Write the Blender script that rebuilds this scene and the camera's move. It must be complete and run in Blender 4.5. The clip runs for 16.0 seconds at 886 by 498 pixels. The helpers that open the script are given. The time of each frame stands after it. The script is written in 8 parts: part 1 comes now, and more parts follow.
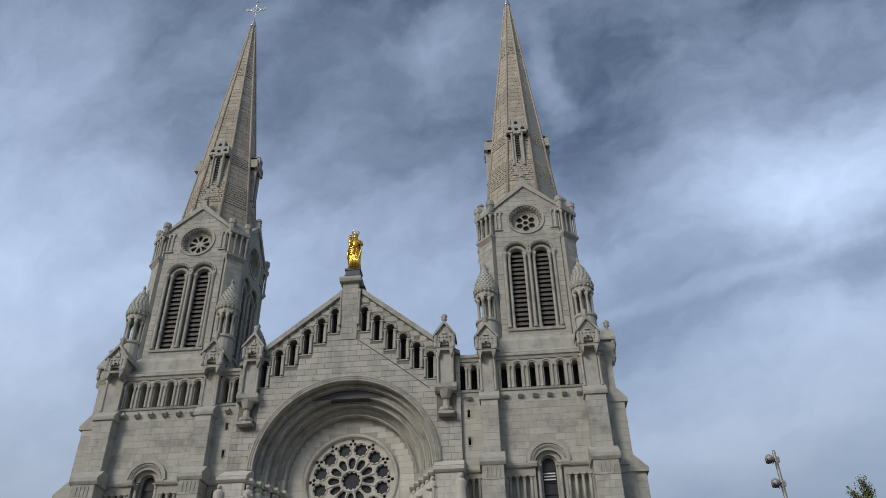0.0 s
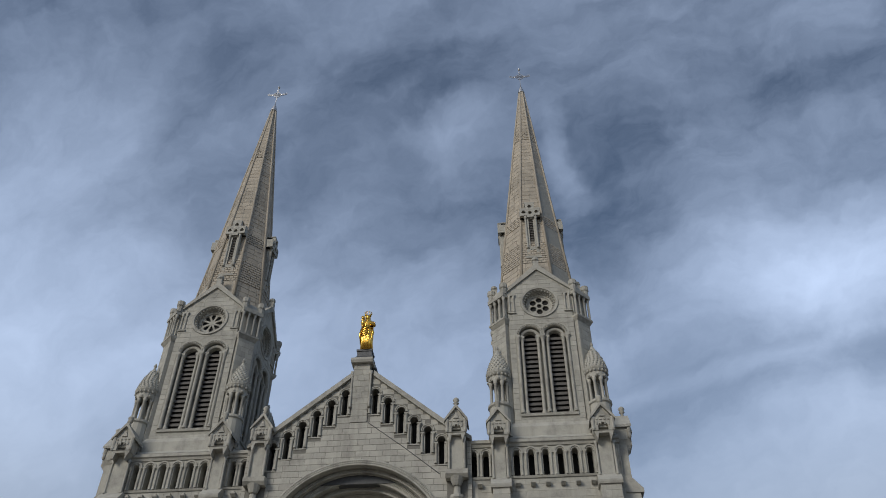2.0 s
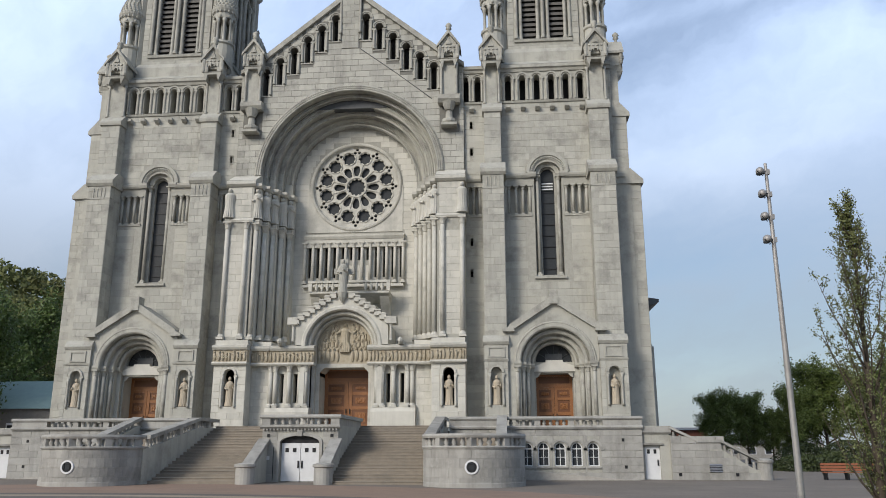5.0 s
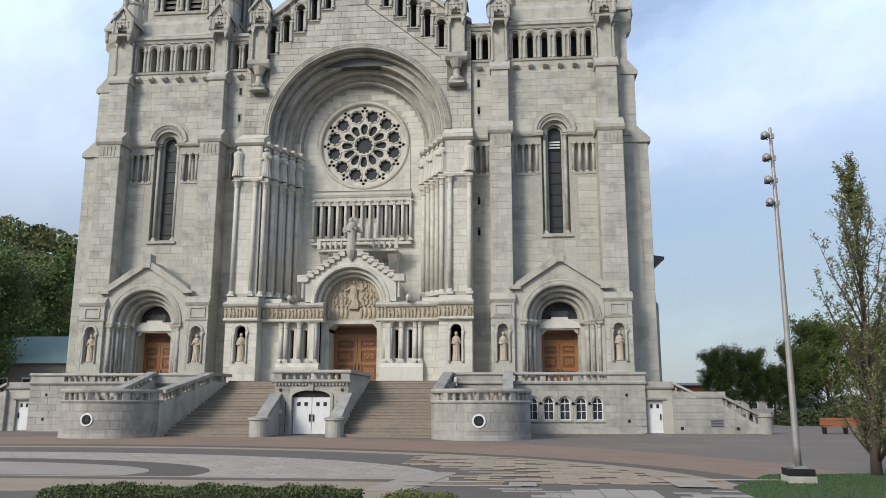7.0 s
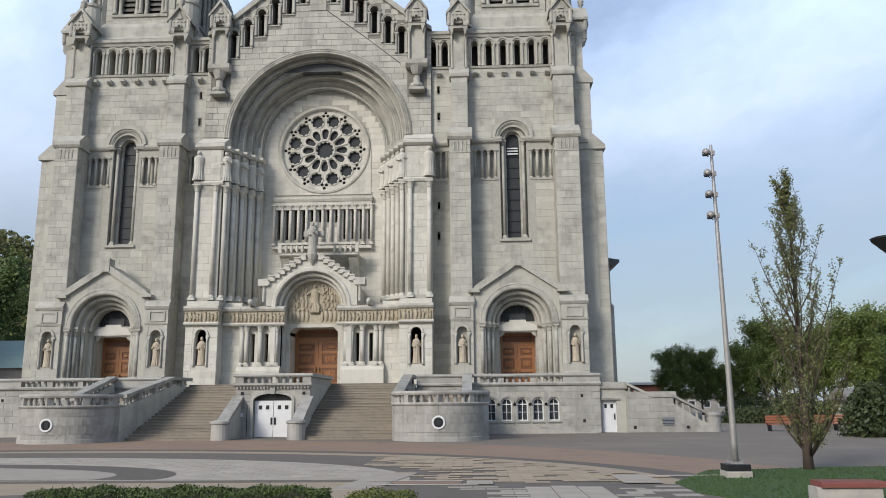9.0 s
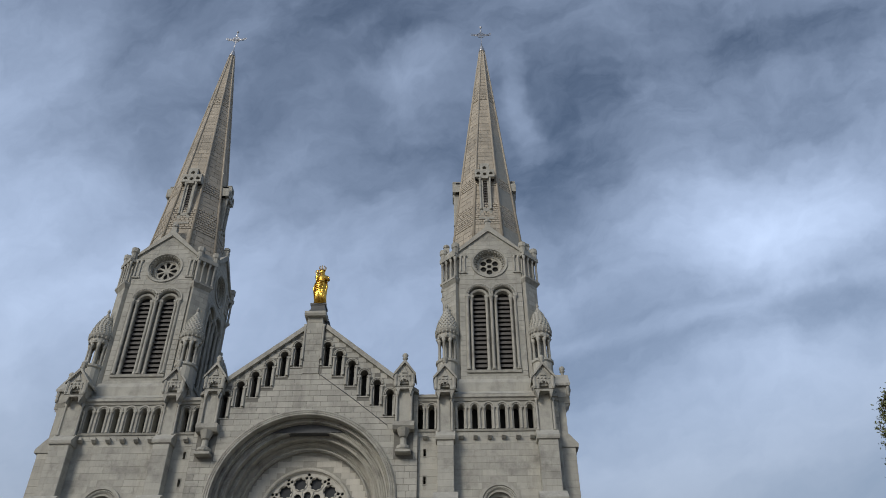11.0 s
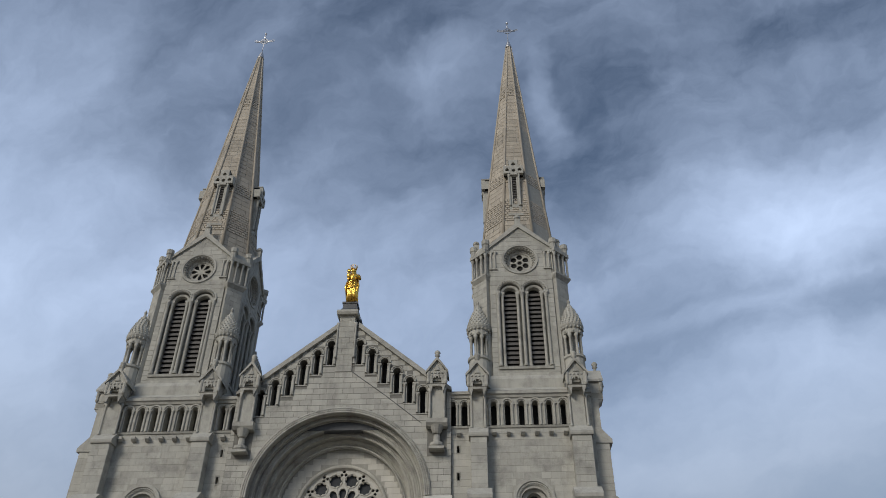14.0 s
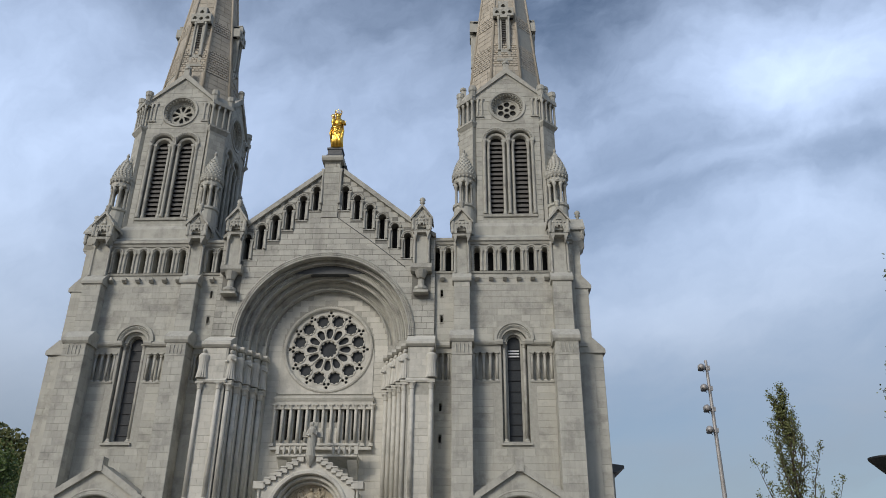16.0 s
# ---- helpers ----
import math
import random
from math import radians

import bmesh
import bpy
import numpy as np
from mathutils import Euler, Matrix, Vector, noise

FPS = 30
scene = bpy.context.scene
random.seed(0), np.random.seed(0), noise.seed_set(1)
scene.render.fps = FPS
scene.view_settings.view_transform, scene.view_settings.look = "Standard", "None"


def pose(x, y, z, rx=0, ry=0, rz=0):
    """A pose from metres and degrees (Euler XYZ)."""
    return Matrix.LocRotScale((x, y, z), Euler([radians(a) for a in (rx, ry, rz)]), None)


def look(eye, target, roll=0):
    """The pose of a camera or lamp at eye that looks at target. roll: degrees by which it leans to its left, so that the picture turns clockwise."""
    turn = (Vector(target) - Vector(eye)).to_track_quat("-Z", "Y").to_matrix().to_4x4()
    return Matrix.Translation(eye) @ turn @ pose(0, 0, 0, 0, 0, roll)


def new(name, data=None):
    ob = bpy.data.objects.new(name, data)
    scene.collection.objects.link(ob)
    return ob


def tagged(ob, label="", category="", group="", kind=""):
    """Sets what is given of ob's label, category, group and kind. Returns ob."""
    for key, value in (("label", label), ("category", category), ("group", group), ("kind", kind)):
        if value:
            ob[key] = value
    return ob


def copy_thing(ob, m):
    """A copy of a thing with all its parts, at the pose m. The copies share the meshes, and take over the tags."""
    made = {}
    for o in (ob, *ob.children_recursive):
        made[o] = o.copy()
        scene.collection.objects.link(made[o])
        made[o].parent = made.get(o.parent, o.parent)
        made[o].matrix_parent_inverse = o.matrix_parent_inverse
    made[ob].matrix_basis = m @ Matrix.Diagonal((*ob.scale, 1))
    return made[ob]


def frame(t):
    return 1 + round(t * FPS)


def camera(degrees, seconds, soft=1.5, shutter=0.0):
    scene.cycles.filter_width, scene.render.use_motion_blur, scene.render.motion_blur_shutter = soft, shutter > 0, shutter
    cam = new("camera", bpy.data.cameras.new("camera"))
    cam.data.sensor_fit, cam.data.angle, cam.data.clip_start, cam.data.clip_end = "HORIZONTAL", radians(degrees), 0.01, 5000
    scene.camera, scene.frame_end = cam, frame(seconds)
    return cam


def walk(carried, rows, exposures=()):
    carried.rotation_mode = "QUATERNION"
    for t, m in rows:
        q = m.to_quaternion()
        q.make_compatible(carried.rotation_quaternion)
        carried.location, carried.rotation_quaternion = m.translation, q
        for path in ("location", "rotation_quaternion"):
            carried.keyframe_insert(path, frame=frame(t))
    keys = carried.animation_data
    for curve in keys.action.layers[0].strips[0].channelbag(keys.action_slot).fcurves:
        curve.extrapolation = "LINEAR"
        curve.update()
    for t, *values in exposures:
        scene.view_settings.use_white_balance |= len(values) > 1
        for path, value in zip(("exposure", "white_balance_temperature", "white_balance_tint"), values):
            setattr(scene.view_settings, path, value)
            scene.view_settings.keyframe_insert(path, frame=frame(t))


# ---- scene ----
cam = camera(59.06, 16.0, soft=0.95)
# seconds, eye x y z, yaw, pitch, roll
ROWS = [
    (0, 11.895, -55.895, 1.977, 4.277, 35.097, -1.303),
    (0.5, 11.894, -55.884, 2.005, 5.303, 37.609, -0.850),
    (1, 11.894, -55.876, 2.030, 5.808, 39.650, -0.891),
    (1.5, 11.893, -55.871, 2.049, 5.748, 40.799, -0.189),
    (2, 11.894, -55.871, 2.056, 5.441, 41.054, 0.198),
    (2.5, 11.893, -55.874, 2.055, 4.941, 39.113, -0.042),
    (3, 11.888, -55.878, 2.044, 5.066, 34.443, -0.246),
    (3.5, 11.880, -55.885, 1.996, 5.418, 29.634, -0.953),
    (4, 11.873, -55.897, 1.929, 5.636, 25.086, -0.401),
    (4.5, 11.869, -55.925, 1.873, 5.360, 20.138, -0.059),
    (5, 11.884, -56.001, 1.832, 4.773, 14.285, -0.077),
    (5.2, 11.887, -56.048, 1.825, 4.833, 11.846, 0.137),
    (7.3, 11.798, -56.703, 1.848, 5.300, 11.090, -0.040),
    (7.5, 11.795, -56.782, 1.847, 5.483, 11.271, -0.275),
    (8, 11.805, -57.019, 1.844, 8.089, 9.763, -0.988),
    (8.5, 11.843, -57.291, 1.857, 6.847, 8.634, -1.946),
    (9, 11.869, -57.543, 1.900, 2.214, 11.139, -0.499),
    (9.5, 11.917, -57.796, 1.954, 0.983, 17.541, 0.155),
    (10, 11.954, -58.005, 1.997, 0.968, 26.589, -0.241),
    (10.2, 11.955, -58.056, 2.002, 0.732, 29.813, -0.064),
    (12.5, 11.802, -58.283, 1.945, 2.314, 39.686, -1.054),
    (13, 11.767, -58.325, 1.939, 2.955, 38.743, -0.851),
    (13.5, 11.738, -58.371, 1.942, 3.200, 38.130, 0.128),
    (14, 11.723, -58.420, 1.959, 3.559, 36.650, 0.418),
    (14.5, 11.723, -58.462, 1.991, 4.161, 34.094, 1.397),
    (15, 11.736, -58.483, 2.011, 3.756, 30.199, 2.333),
    (15.5, 11.759, -58.485, 2.014, 2.445, 25.809, 0.911),
    (16, 11.789, -58.485, 2.009, 2.272, 25.448, 0.483),
]
walk(cam, [(t, pose(x, y, z, 0, 0, yaw) @ pose(0, 0, 0, 90 + pitch) @ pose(0, 0, 0, 0, 0, roll)) for t, x, y, z, yaw, pitch, roll in ROWS],
     [(t, -0.2 - 1.02 * max(0.0, min(1.0, (pitch - 9.0) / 30.0)) ** 0.75) for t, x, y, z, yaw, pitch, roll in ROWS])

# ---- sky, sun ----
world = bpy.data.worlds.new("sky")
scene.world = world
world.use_nodes = True
wt = world.node_tree
wt.nodes.clear()


def wn(kind, **values):
    n = wt.nodes.new(kind)
    for key, value in values.items():
        n.inputs[int(key[1:])].default_value = value
    return n


SUN_EL, SUN_AZ = 30.0, -144.0      # azimuth from +y towards +x
sky = wt.nodes.new("ShaderNodeTexSky")
sky.sky_type = "NISHITA"
sky.sun_disc = False
sky.sun_elevation, sky.sun_rotation = radians(SUN_EL), radians(SUN_AZ)
sky.air_density, sky.dust_density, sky.ozone_density = 1.0, 1.2, 1.6
coord = wt.nodes.new("ShaderNodeTexCoord")
sep = wt.nodes.new("ShaderNodeSeparateXYZ")
wt.links.new(coord.outputs["Generated"], sep.inputs[0])


def wmath(op, a, b=0.0, clamp=False):
    n = wt.nodes.new("ShaderNodeMath")
    n.operation, n.use_clamp = op, clamp
    for i, v in enumerate((a, b)):
        if isinstance(v, (int, float)):
            n.inputs[i].default_value = v
        else:
            wt.links.new(v, n.inputs[i])
    return n.outputs[0]


# the clouds lie on a plane that faces a point high over the gable
AIM_YAW, AIM_PITCH = radians(5.75), radians(40.8)
FORTH = Vector((-math.sin(AIM_YAW) * math.cos(AIM_PITCH), math.cos(AIM_YAW) * math.cos(AIM_PITCH), math.sin(AIM_PITCH)))
ASIDE = Vector((math.cos(AIM_YAW), math.sin(AIM_YAW), 0.0))
UPWARD = ASIDE.cross(FORTH)


def along(v):
    n = wt.nodes.new("ShaderNodeVectorMath")
    n.operation = "DOT_PRODUCT"
    wt.links.new(coord.outputs["Generated"], n.inputs[0])
    n.inputs[1].default_value = v
    return n.outputs["Value"]


ahead = wmath("MAXIMUM", along(FORTH), 0.25)
cu = wmath("DIVIDE", along(ASIDE), ahead)
cv = wmath("DIVIDE", along(UPWARD), ahead)
flat = wt.nodes.new("ShaderNodeCombineXYZ")
wt.links.new(cu, flat.inputs[0])
wt.links.new(cv, flat.inputs[1])


def ramp_of(value, lo, hi):
    n = wt.nodes.new("ShaderNodeMapRange")
    n.interpolation_type = "SMOOTHSTEP"
    n.inputs[1].default_value, n.inputs[2].default_value = lo, hi
    wt.links.new(value, n.inputs[0])
    return n.outputs[0]


def noise_at(where, scale, detail, rough, distortion=0.0, colour=False):
    n = wt.nodes.new("ShaderNodeTexNoise")
    n.inputs["Scale"].default_value, n.inputs["Detail"].default_value = scale, detail
    n.inputs["Roughness"].default_value, n.inputs["Distortion"].default_value = rough, distortion
    wt.links.new(where, n.inputs[0])
    return n.outputs[1 if colour else 0]


def vmath(op, a, b):
    n = wt.nodes.new("ShaderNodeVectorMath")
    n.operation = op
    for i, v in enumerate((a, b)):
        if isinstance(v, tuple):
            n.inputs[i].default_value = v
        else:
            wt.links.new(v, n.inputs[i])
    return n.outputs[0]


# wind-torn edges: everything is read at a slightly shifted place
shift = vmath("MULTIPLY", vmath("SUBTRACT", noise_at(flat.outputs[0], 5.0, 5, 0.6, 0.0, True), (0.5, 0.5, 0.5)), (0.17, 0.14, 0.0))
torn = vmath("ADD", flat.outputs[0], shift)


def turned(where, turn, stretch, place=(0, 0, 0)):
    m = wt.nodes.new("ShaderNodeMapping")
    m.vector_type = "TEXTURE"
    m.inputs["Location"].default_value = place
    m.inputs["Rotation"].default_value = (0, 0, radians(turn))
    m.inputs["Scale"].default_value = stretch
    wt.links.new(where, m.inputs[0])
    return m.outputs[0]


def bank(x, y, wide, high, turn, amount):
    """A soft cloud bank, or a gap where the amount is negative."""
    n = wt.nodes.new("ShaderNodeVectorMath")
    n.operation = "LENGTH"
    wt.links.new(turned(torn, turn, (wide, high, 1.0), (x, y, 0)), n.inputs[0])
    return wmath("MULTIPLY", wmath("SUBTRACT", 1.0, ramp_of(n.outputs["Value"], 0.15, 1.5)), amount)


cover = wmath("ADD", 0.21, 0.0)
for spec in ((-0.60, -0.24, 0.36, 0.28, 20, 0.54), (-0.52, 0.13, 0.17, 0.08, 25, 0.15), (-0.42, 0.27, 0.22, 0.06, 38, 0.05),
             (0.01, 0.165, 0.065, 0.03, 18, 0.17), (0.15, 0.12, 0.025, 0.06, 12, 0.18), (0.50, 0.0, 0.17, 0.075, 14, 0.36),
             (0.56, -0.06, 0.24, 0.06, 14, 0.18), (0.50, -0.26, 0.38, 0.10, 16, 0.46),
             (-0.05, -0.14, 0.30, 0.14, 0, 0.30), (0.32, -0.40, 0.45, 0.06, 9, 0.28),
             (-0.12, 0.12, 0.22, 0.15, 20, -0.14), (0.20, 0.03, 0.16, 0.11, 10, -0.12), (0.17, -0.16, 0.12, 0.09, 20, -0.06),
             (0.42, -0.52, 0.25, 0.035, 4, -0.14), (-0.45, -0.46, 0.4, 0.10, 0, 0.18)):
    cover = wmath("ADD", cover, bank(*spec))
# one long thin streak
n = wt.nodes.new("ShaderNodeVectorMath")
n.operation = "LENGTH"
wt.links.new(turned(vmath("ADD", flat.outputs[0], vmath("MULTIPLY", shift, (0.12, 0.12, 0.0))), 17, (0.42, 0.012, 1.0), (0.42, -0.135, 0)), n.inputs[0])
cover = wmath("ADD", cover, wmath("MULTIPLY", wmath("SUBTRACT", 1.0, ramp_of(n.outputs["Value"], 0.1, 1.6)), 0.09))
broad = noise_at(turned(torn, 22, (1.6, 1.0, 1.0), (0.3, 0.1, 0)), 3.2, 7, 0.55)
fine = noise_at(turned(torn, 28, (1.4, 0.9, 1.0), (2.3, 4.1, 0)), 9.5, 8, 0.6, 0.25)
streak = noise_at(turned(torn, 13, (3.4, 0.55, 1.0), (1.1, 7.3, 0)), 4.2, 7, 0.55)
low = wmath("SUBTRACT", 1.0, ramp_of(sep.outputs[2], 0.04, 0.60))
cover = wmath("ADD", cover, wmath("MULTIPLY", wmath("SUBTRACT", broad, 0.5), 0.80))
cover = wmath("ADD", cover, wmath("MULTIPLY", wmath("SUBTRACT", fine, 0.5), 0.42))
cover = wmath("ADD", cover, wmath("MULTIPLY", wmath("MULTIPLY", wmath("SUBTRACT", streak, 0.46), ramp_of(cu, -0.2, 0.35)), 0.55))
cover = wmath("ADD", cover, wmath("MULTIPLY", low, 0.52))
cover = wmath("MULTIPLY", cover, 0.96, True)
mix = wt.nodes.new("ShaderNodeMix")
mix.data_type = "RGBA"
wt.links.new(cover, mix.inputs[0])
wt.links.new(sky.outputs[0], mix.inputs[6])
# thin cloud is brighter towards the top of the dome
tone = wt.nodes.new("ShaderNodeMix")
tone.data_type = "RGBA"
wt.links.new(ramp_of(sep.outputs[2], 0.10, 0.50), tone.inputs[0])
tone.inputs[6].default_value, tone.inputs[7].default_value = (3.25, 3.8, 4.5, 1), (7.3, 8.9, 11.8, 1)
high = wt.nodes.new("ShaderNodeMix")
high.data_type = "RGBA"
wt.links.new(ramp_of(sep.outputs[2], 0.36, 0.62), high.inputs[0])
wt.links.new(tone.outputs[2], high.inputs[6])
high.inputs[7].default_value = (9.6, 11.8, 16.0, 1)
wt.links.new(high.outputs[2], mix.inputs[7])
bg = wn("ShaderNodeBackground", _1=0.165)
wt.links.new(mix.outputs[2], bg.inputs[0])
wt.links.new(bg.outputs[0], wt.nodes.new("ShaderNodeOutputWorld").inputs[0])

sun = new("sun", bpy.data.lights.new("sun", "SUN"))
sun.data.energy, sun.data.angle, sun.data.color = 3.95, radians(18), (1.0, 0.93, 0.83)
el, az = radians(SUN_EL), radians(SUN_AZ)
sun.matrix_world = look((0, 0, 90), (-math.sin(az) * math.cos(el), -math.cos(az) * math.cos(el), 90 - math.sin(el)))


# ---- materials ----
def material(name, base, rough=0.8, metal=0.0, second=None, scale=3.0, detail=6.0, spread=0.5, grain=0.0, bump=0.2,
             bump_scale=25.0, piece=0.0, per_object=False, stretch=(1, 1, 1), stain=None, stain_scale=0.35, streak=0.0, gloss=0.5):
    m = bpy.data.materials.new(name)
    m.use_nodes = True
    t = m.node_tree
    b = t.nodes["Principled BSDF"]
    b.inputs["Roughness"].default_value, b.inputs["Metallic"].default_value = rough, metal
    tc = t.nodes.new("ShaderNodeTexCoord")
    mp = t.nodes.new("ShaderNodeMapping")
    mp.inputs["Scale"].default_value = stretch
    t.links.new(tc.outputs["Object"], mp.inputs[0])

    def noise_of(s, d=5.0, r=0.6):
        n = t.nodes.new("ShaderNodeTexNoise")
        n.inputs["Scale"].default_value, n.inputs["Detail"].default_value, n.inputs["Roughness"].default_value = s, d, r
        t.links.new(mp.outputs[0], n.inputs[0])
        return n.outputs[0]

    def blend(fac, a, c, mode="MIX"):
        n = t.nodes.new("ShaderNodeMix")
        n.data_type, n.blend_type = "RGBA", mode
        for socket, v in ((n.inputs[0], fac), (n.inputs[6], a), (n.inputs[7], c)):
            if isinstance(v, (float, int)):
                socket.default_value = v
            elif isinstance(v, tuple):
                socket.default_value = (*v, 1)
            else:
                t.links.new(v, socket)
        return n.outputs[2]

    def ramp(v, lo, hi):
        n = t.nodes.new("ShaderNodeMapRange")
        n.inputs[1].default_value, n.inputs[2].default_value = lo, hi
        t.links.new(v, n.inputs[0])
        return n.outputs[0]

    second = second or tuple(c * 0.72 for c in base)
    col = blend(ramp(noise_of(scale, detail), 0.5 - spread / 2, 0.5 + spread / 2), base, second)
    if stain:
        col = blend(ramp(noise_of(stain_scale, 7, 0.7), 0.5, 0.74), col, stain)
    b.inputs["Specular IOR Level"].default_value = gloss
    if streak:
        sm = t.nodes.new("ShaderNodeMapping")
        sm.inputs["Scale"].default_value = (1.3, 1.3, 0.1)
        t.links.new(tc.outputs["Object"], sm.inputs[0])
        sn = t.nodes.new("ShaderNodeTexNoise")
        sn.inputs["Scale"].default_value, sn.inputs["Detail"].default_value, sn.inputs["Roughness"].default_value = 1.0, 8.0, 0.68
        t.links.new(sm.outputs[0], sn.inputs[0])
        d = t.nodes.new("ShaderNodeMapRange")
        d.inputs[1].default_value, d.inputs[2].default_value, d.inputs[3].default_value, d.inputs[4].default_value = 0.48, 0.74, 0.0, streak
        t.links.new(sn.outputs[0], d.inputs[0])
        col = blend(d.outputs[0], col, tuple(c * 0.5 for c in base))
    if grain:
        g = t.nodes.new("ShaderNodeMath")
        g.operation = "MULTIPLY_ADD"
        t.links.new(noise_of(60, 3, 0.7), g.inputs[0])
        g.inputs[1].default_value, g.inputs[2].default_value = grain * 2, 1 - grain
        comb = t.nodes.new("ShaderNodeCombineXYZ")
        for i in range(3):
            t.links.new(g.outputs[0], comb.inputs[i])
        col = blend(1.0, col, comb.outputs[0], "MULTIPLY")
    if piece:
        if per_object:
            rnd = t.nodes.new("ShaderNodeObjectInfo").outputs["Random"]
        else:
            rnd = t.nodes.new("ShaderNodeNewGeometry").outputs["Random Per Island"]
        g = t.nodes.new("ShaderNodeMath")
        g.operation = "MULTIPLY_ADD"
        t.links.new(rnd, g.inputs[0])
        g.inputs[1].default_value, g.inputs[2].default_value = 2 * piece, 1 - piece
        comb = t.nodes.new("ShaderNodeCombineXYZ")
        for i in range(3):
            t.links.new(g.outputs[0], comb.inputs[i])
        col = blend(1.0, col, comb.outputs[0], "MULTIPLY")
    t.links.new(col, b.inputs["Base Color"])
    if bump:
        bp = t.nodes.new("ShaderNodeBump")
        bp.inputs["Strength"].default_value, bp.inputs["Distance"].default_value = bump, 0.03
        t.links.new(noise_of(bump_scale, 6, 0.65), bp.inputs["Height"])
        t.links.new(bp.outputs[0], b.inputs["Normal"])
    return m


STONE = material("granite", (0.435, 0.428, 0.378), 0.85, second=(0.36, 0.354, 0.316), scale=1.1, grain=0.16, piece=0.10,
                 stain=(0.2, 0.197, 0.176), stain_scale=0.45, bump=0.4, streak=0.55)
TRIM = material("dressed_granite", (0.43, 0.422, 0.372), 0.82, second=(0.32, 0.314, 0.28), scale=2.2, grain=0.14,
                stain=(0.18, 0.176, 0.157), stain_scale=0.7, bump=0.3, streak=0.55)
SPIRE_STONE = material("spire_stone", (0.45, 0.405, 0.33), 0.88, second=(0.36, 0.32, 0.26), scale=0.8, grain=0.14, piece=0.1,
                       stain=(0.29, 0.265, 0.22), stain_scale=0.25, bump=0.3, streak=0.4)
JOINT_DARK = material("dark_joint_mortar", (0.2, 0.196, 0.175), 0.95, scale=4, grain=0.1)
JOINT = material("joint_mortar", (0.385, 0.378, 0.335), 0.95, scale=4, grain=0.1)
PALE = material("carved_limestone", (0.44, 0.392, 0.30), 0.8, second=(0.33, 0.287, 0.212), scale=5, grain=0.12,
                stain=(0.26, 0.21, 0.14), stain_scale=1.6, bump=0.6, bump_scale=14)
LINTEL = material("pale_lintel_stone", (0.56, 0.55, 0.5), 0.8, second=(0.48, 0.47, 0.43), scale=2.0, grain=0.1, bump=0.2)
# granite with a lighter colour, to offset shade in the front's recessed middle
BRIGHTENED_STONE = material("granite_brightened", (0.56, 0.545, 0.485), 0.85, second=(0.48, 0.468, 0.418), scale=1.1, grain=0.14, piece=0.08,
                      stain=(0.34, 0.332, 0.296), stain_scale=0.35, bump=0.3, streak=0.4)
# dressed granite lightened likewise, so the shaded great arch looks lit
BRIGHTENED_TRIM = material("dressed_granite_brightened", (0.55, 0.535, 0.478), 0.82, second=(0.43, 0.42, 0.374), scale=2.2, grain=0.12,
                     stain=(0.3, 0.293, 0.26), stain_scale=0.7, bump=0.3, streak=0.45)
LIGHT_SLAB = material("light_slab", (0.36, 0.325, 0.275), 0.88, second=(0.3, 0.27, 0.228), scale=0.9, grain=0.14, piece=0.1)
FIGURE = material("statue_stone", (0.47, 0.41, 0.32), 0.8, second=(0.36, 0.31, 0.235), scale=4, grain=0.1, bump=0.4, bump_scale=12)
PODIUM = material("podium_granite", (0.37, 0.362, 0.335), 0.82, second=(0.28, 0.274, 0.252), scale=1.6, grain=0.14, piece=0.1,
                  per_object=True, stain=(0.17, 0.165, 0.15), stain_scale=0.6, bump=0.3, streak=0.8)
STEP = material("step_stone", (0.265, 0.230, 0.186), 0.9, second=(0.203, 0.176, 0.141), scale=2.5, grain=0.15, piece=0.08,
                per_object=True, stain=(0.185, 0.163, 0.134), stain_scale=0.8)
WOOD = material("door_wood", (0.33, 0.145, 0.05), 0.4, second=(0.17, 0.066, 0.022), scale=6, stretch=(6, 6, 0.6), bump=0.25)
# shaded copy of the door wood, for the sunk panels and the transom
WOOD_SHADED = material("door_wood_shaded", (0.16, 0.062, 0.022), 0.5, scale=6, stretch=(6, 6, 0.6))
GLASS = material("leaded_glass", (0.03, 0.034, 0.038), 0.4, second=(0.05, 0.054, 0.058), scale=9, bump=0.2, bump_scale=9, gloss=0.12)
# near-black colour that stands in for the shade behind openings
INTERIOR_SHADE = material("interior_shade_black", (0.02, 0.02, 0.02), 0.9, bump=0)
LOUVRE = material("weathered_louvre", (0.13, 0.122, 0.112), 0.7, second=(0.075, 0.072, 0.068), scale=8, stretch=(0.5, 4, 4), piece=0.2)
WHITE = material("white_paint", (0.66, 0.67, 0.68), 0.5, second=(0.57, 0.58, 0.59), scale=3, bump=0.05)
GOLD = material("gilded_metal", (0.95, 0.62, 0.13), 0.28, 1.0, second=(0.80, 0.48, 0.08), scale=7, bump=0.15)
STEEL = material("aluminium", (0.55, 0.55, 0.55), 0.4, 0.9, scale=9, bump=0.05)
ROOF = material("copper_sheet", (0.045, 0.05, 0.055), 0.5, second=(0.075, 0.08, 0.085), scale=4)
GREEN_ROOF = material("green_copper", (0.27, 0.37, 0.33), 0.7, second=(0.22, 0.31, 0.28), scale=1.5)
POLE = material("galvanised_pole", (0.36, 0.345, 0.33), 0.55, 0.4, scale=5, bump=0.05)
BLACK = material("black_iron", (0.025, 0.026, 0.028), 0.5, 0.5, scale=8)
CONCRETE = material("concrete", (0.42, 0.40, 0.36), 0.9, scale=3, grain=0.12, stain=(0.28, 0.265, 0.235), stain_scale=1.2)
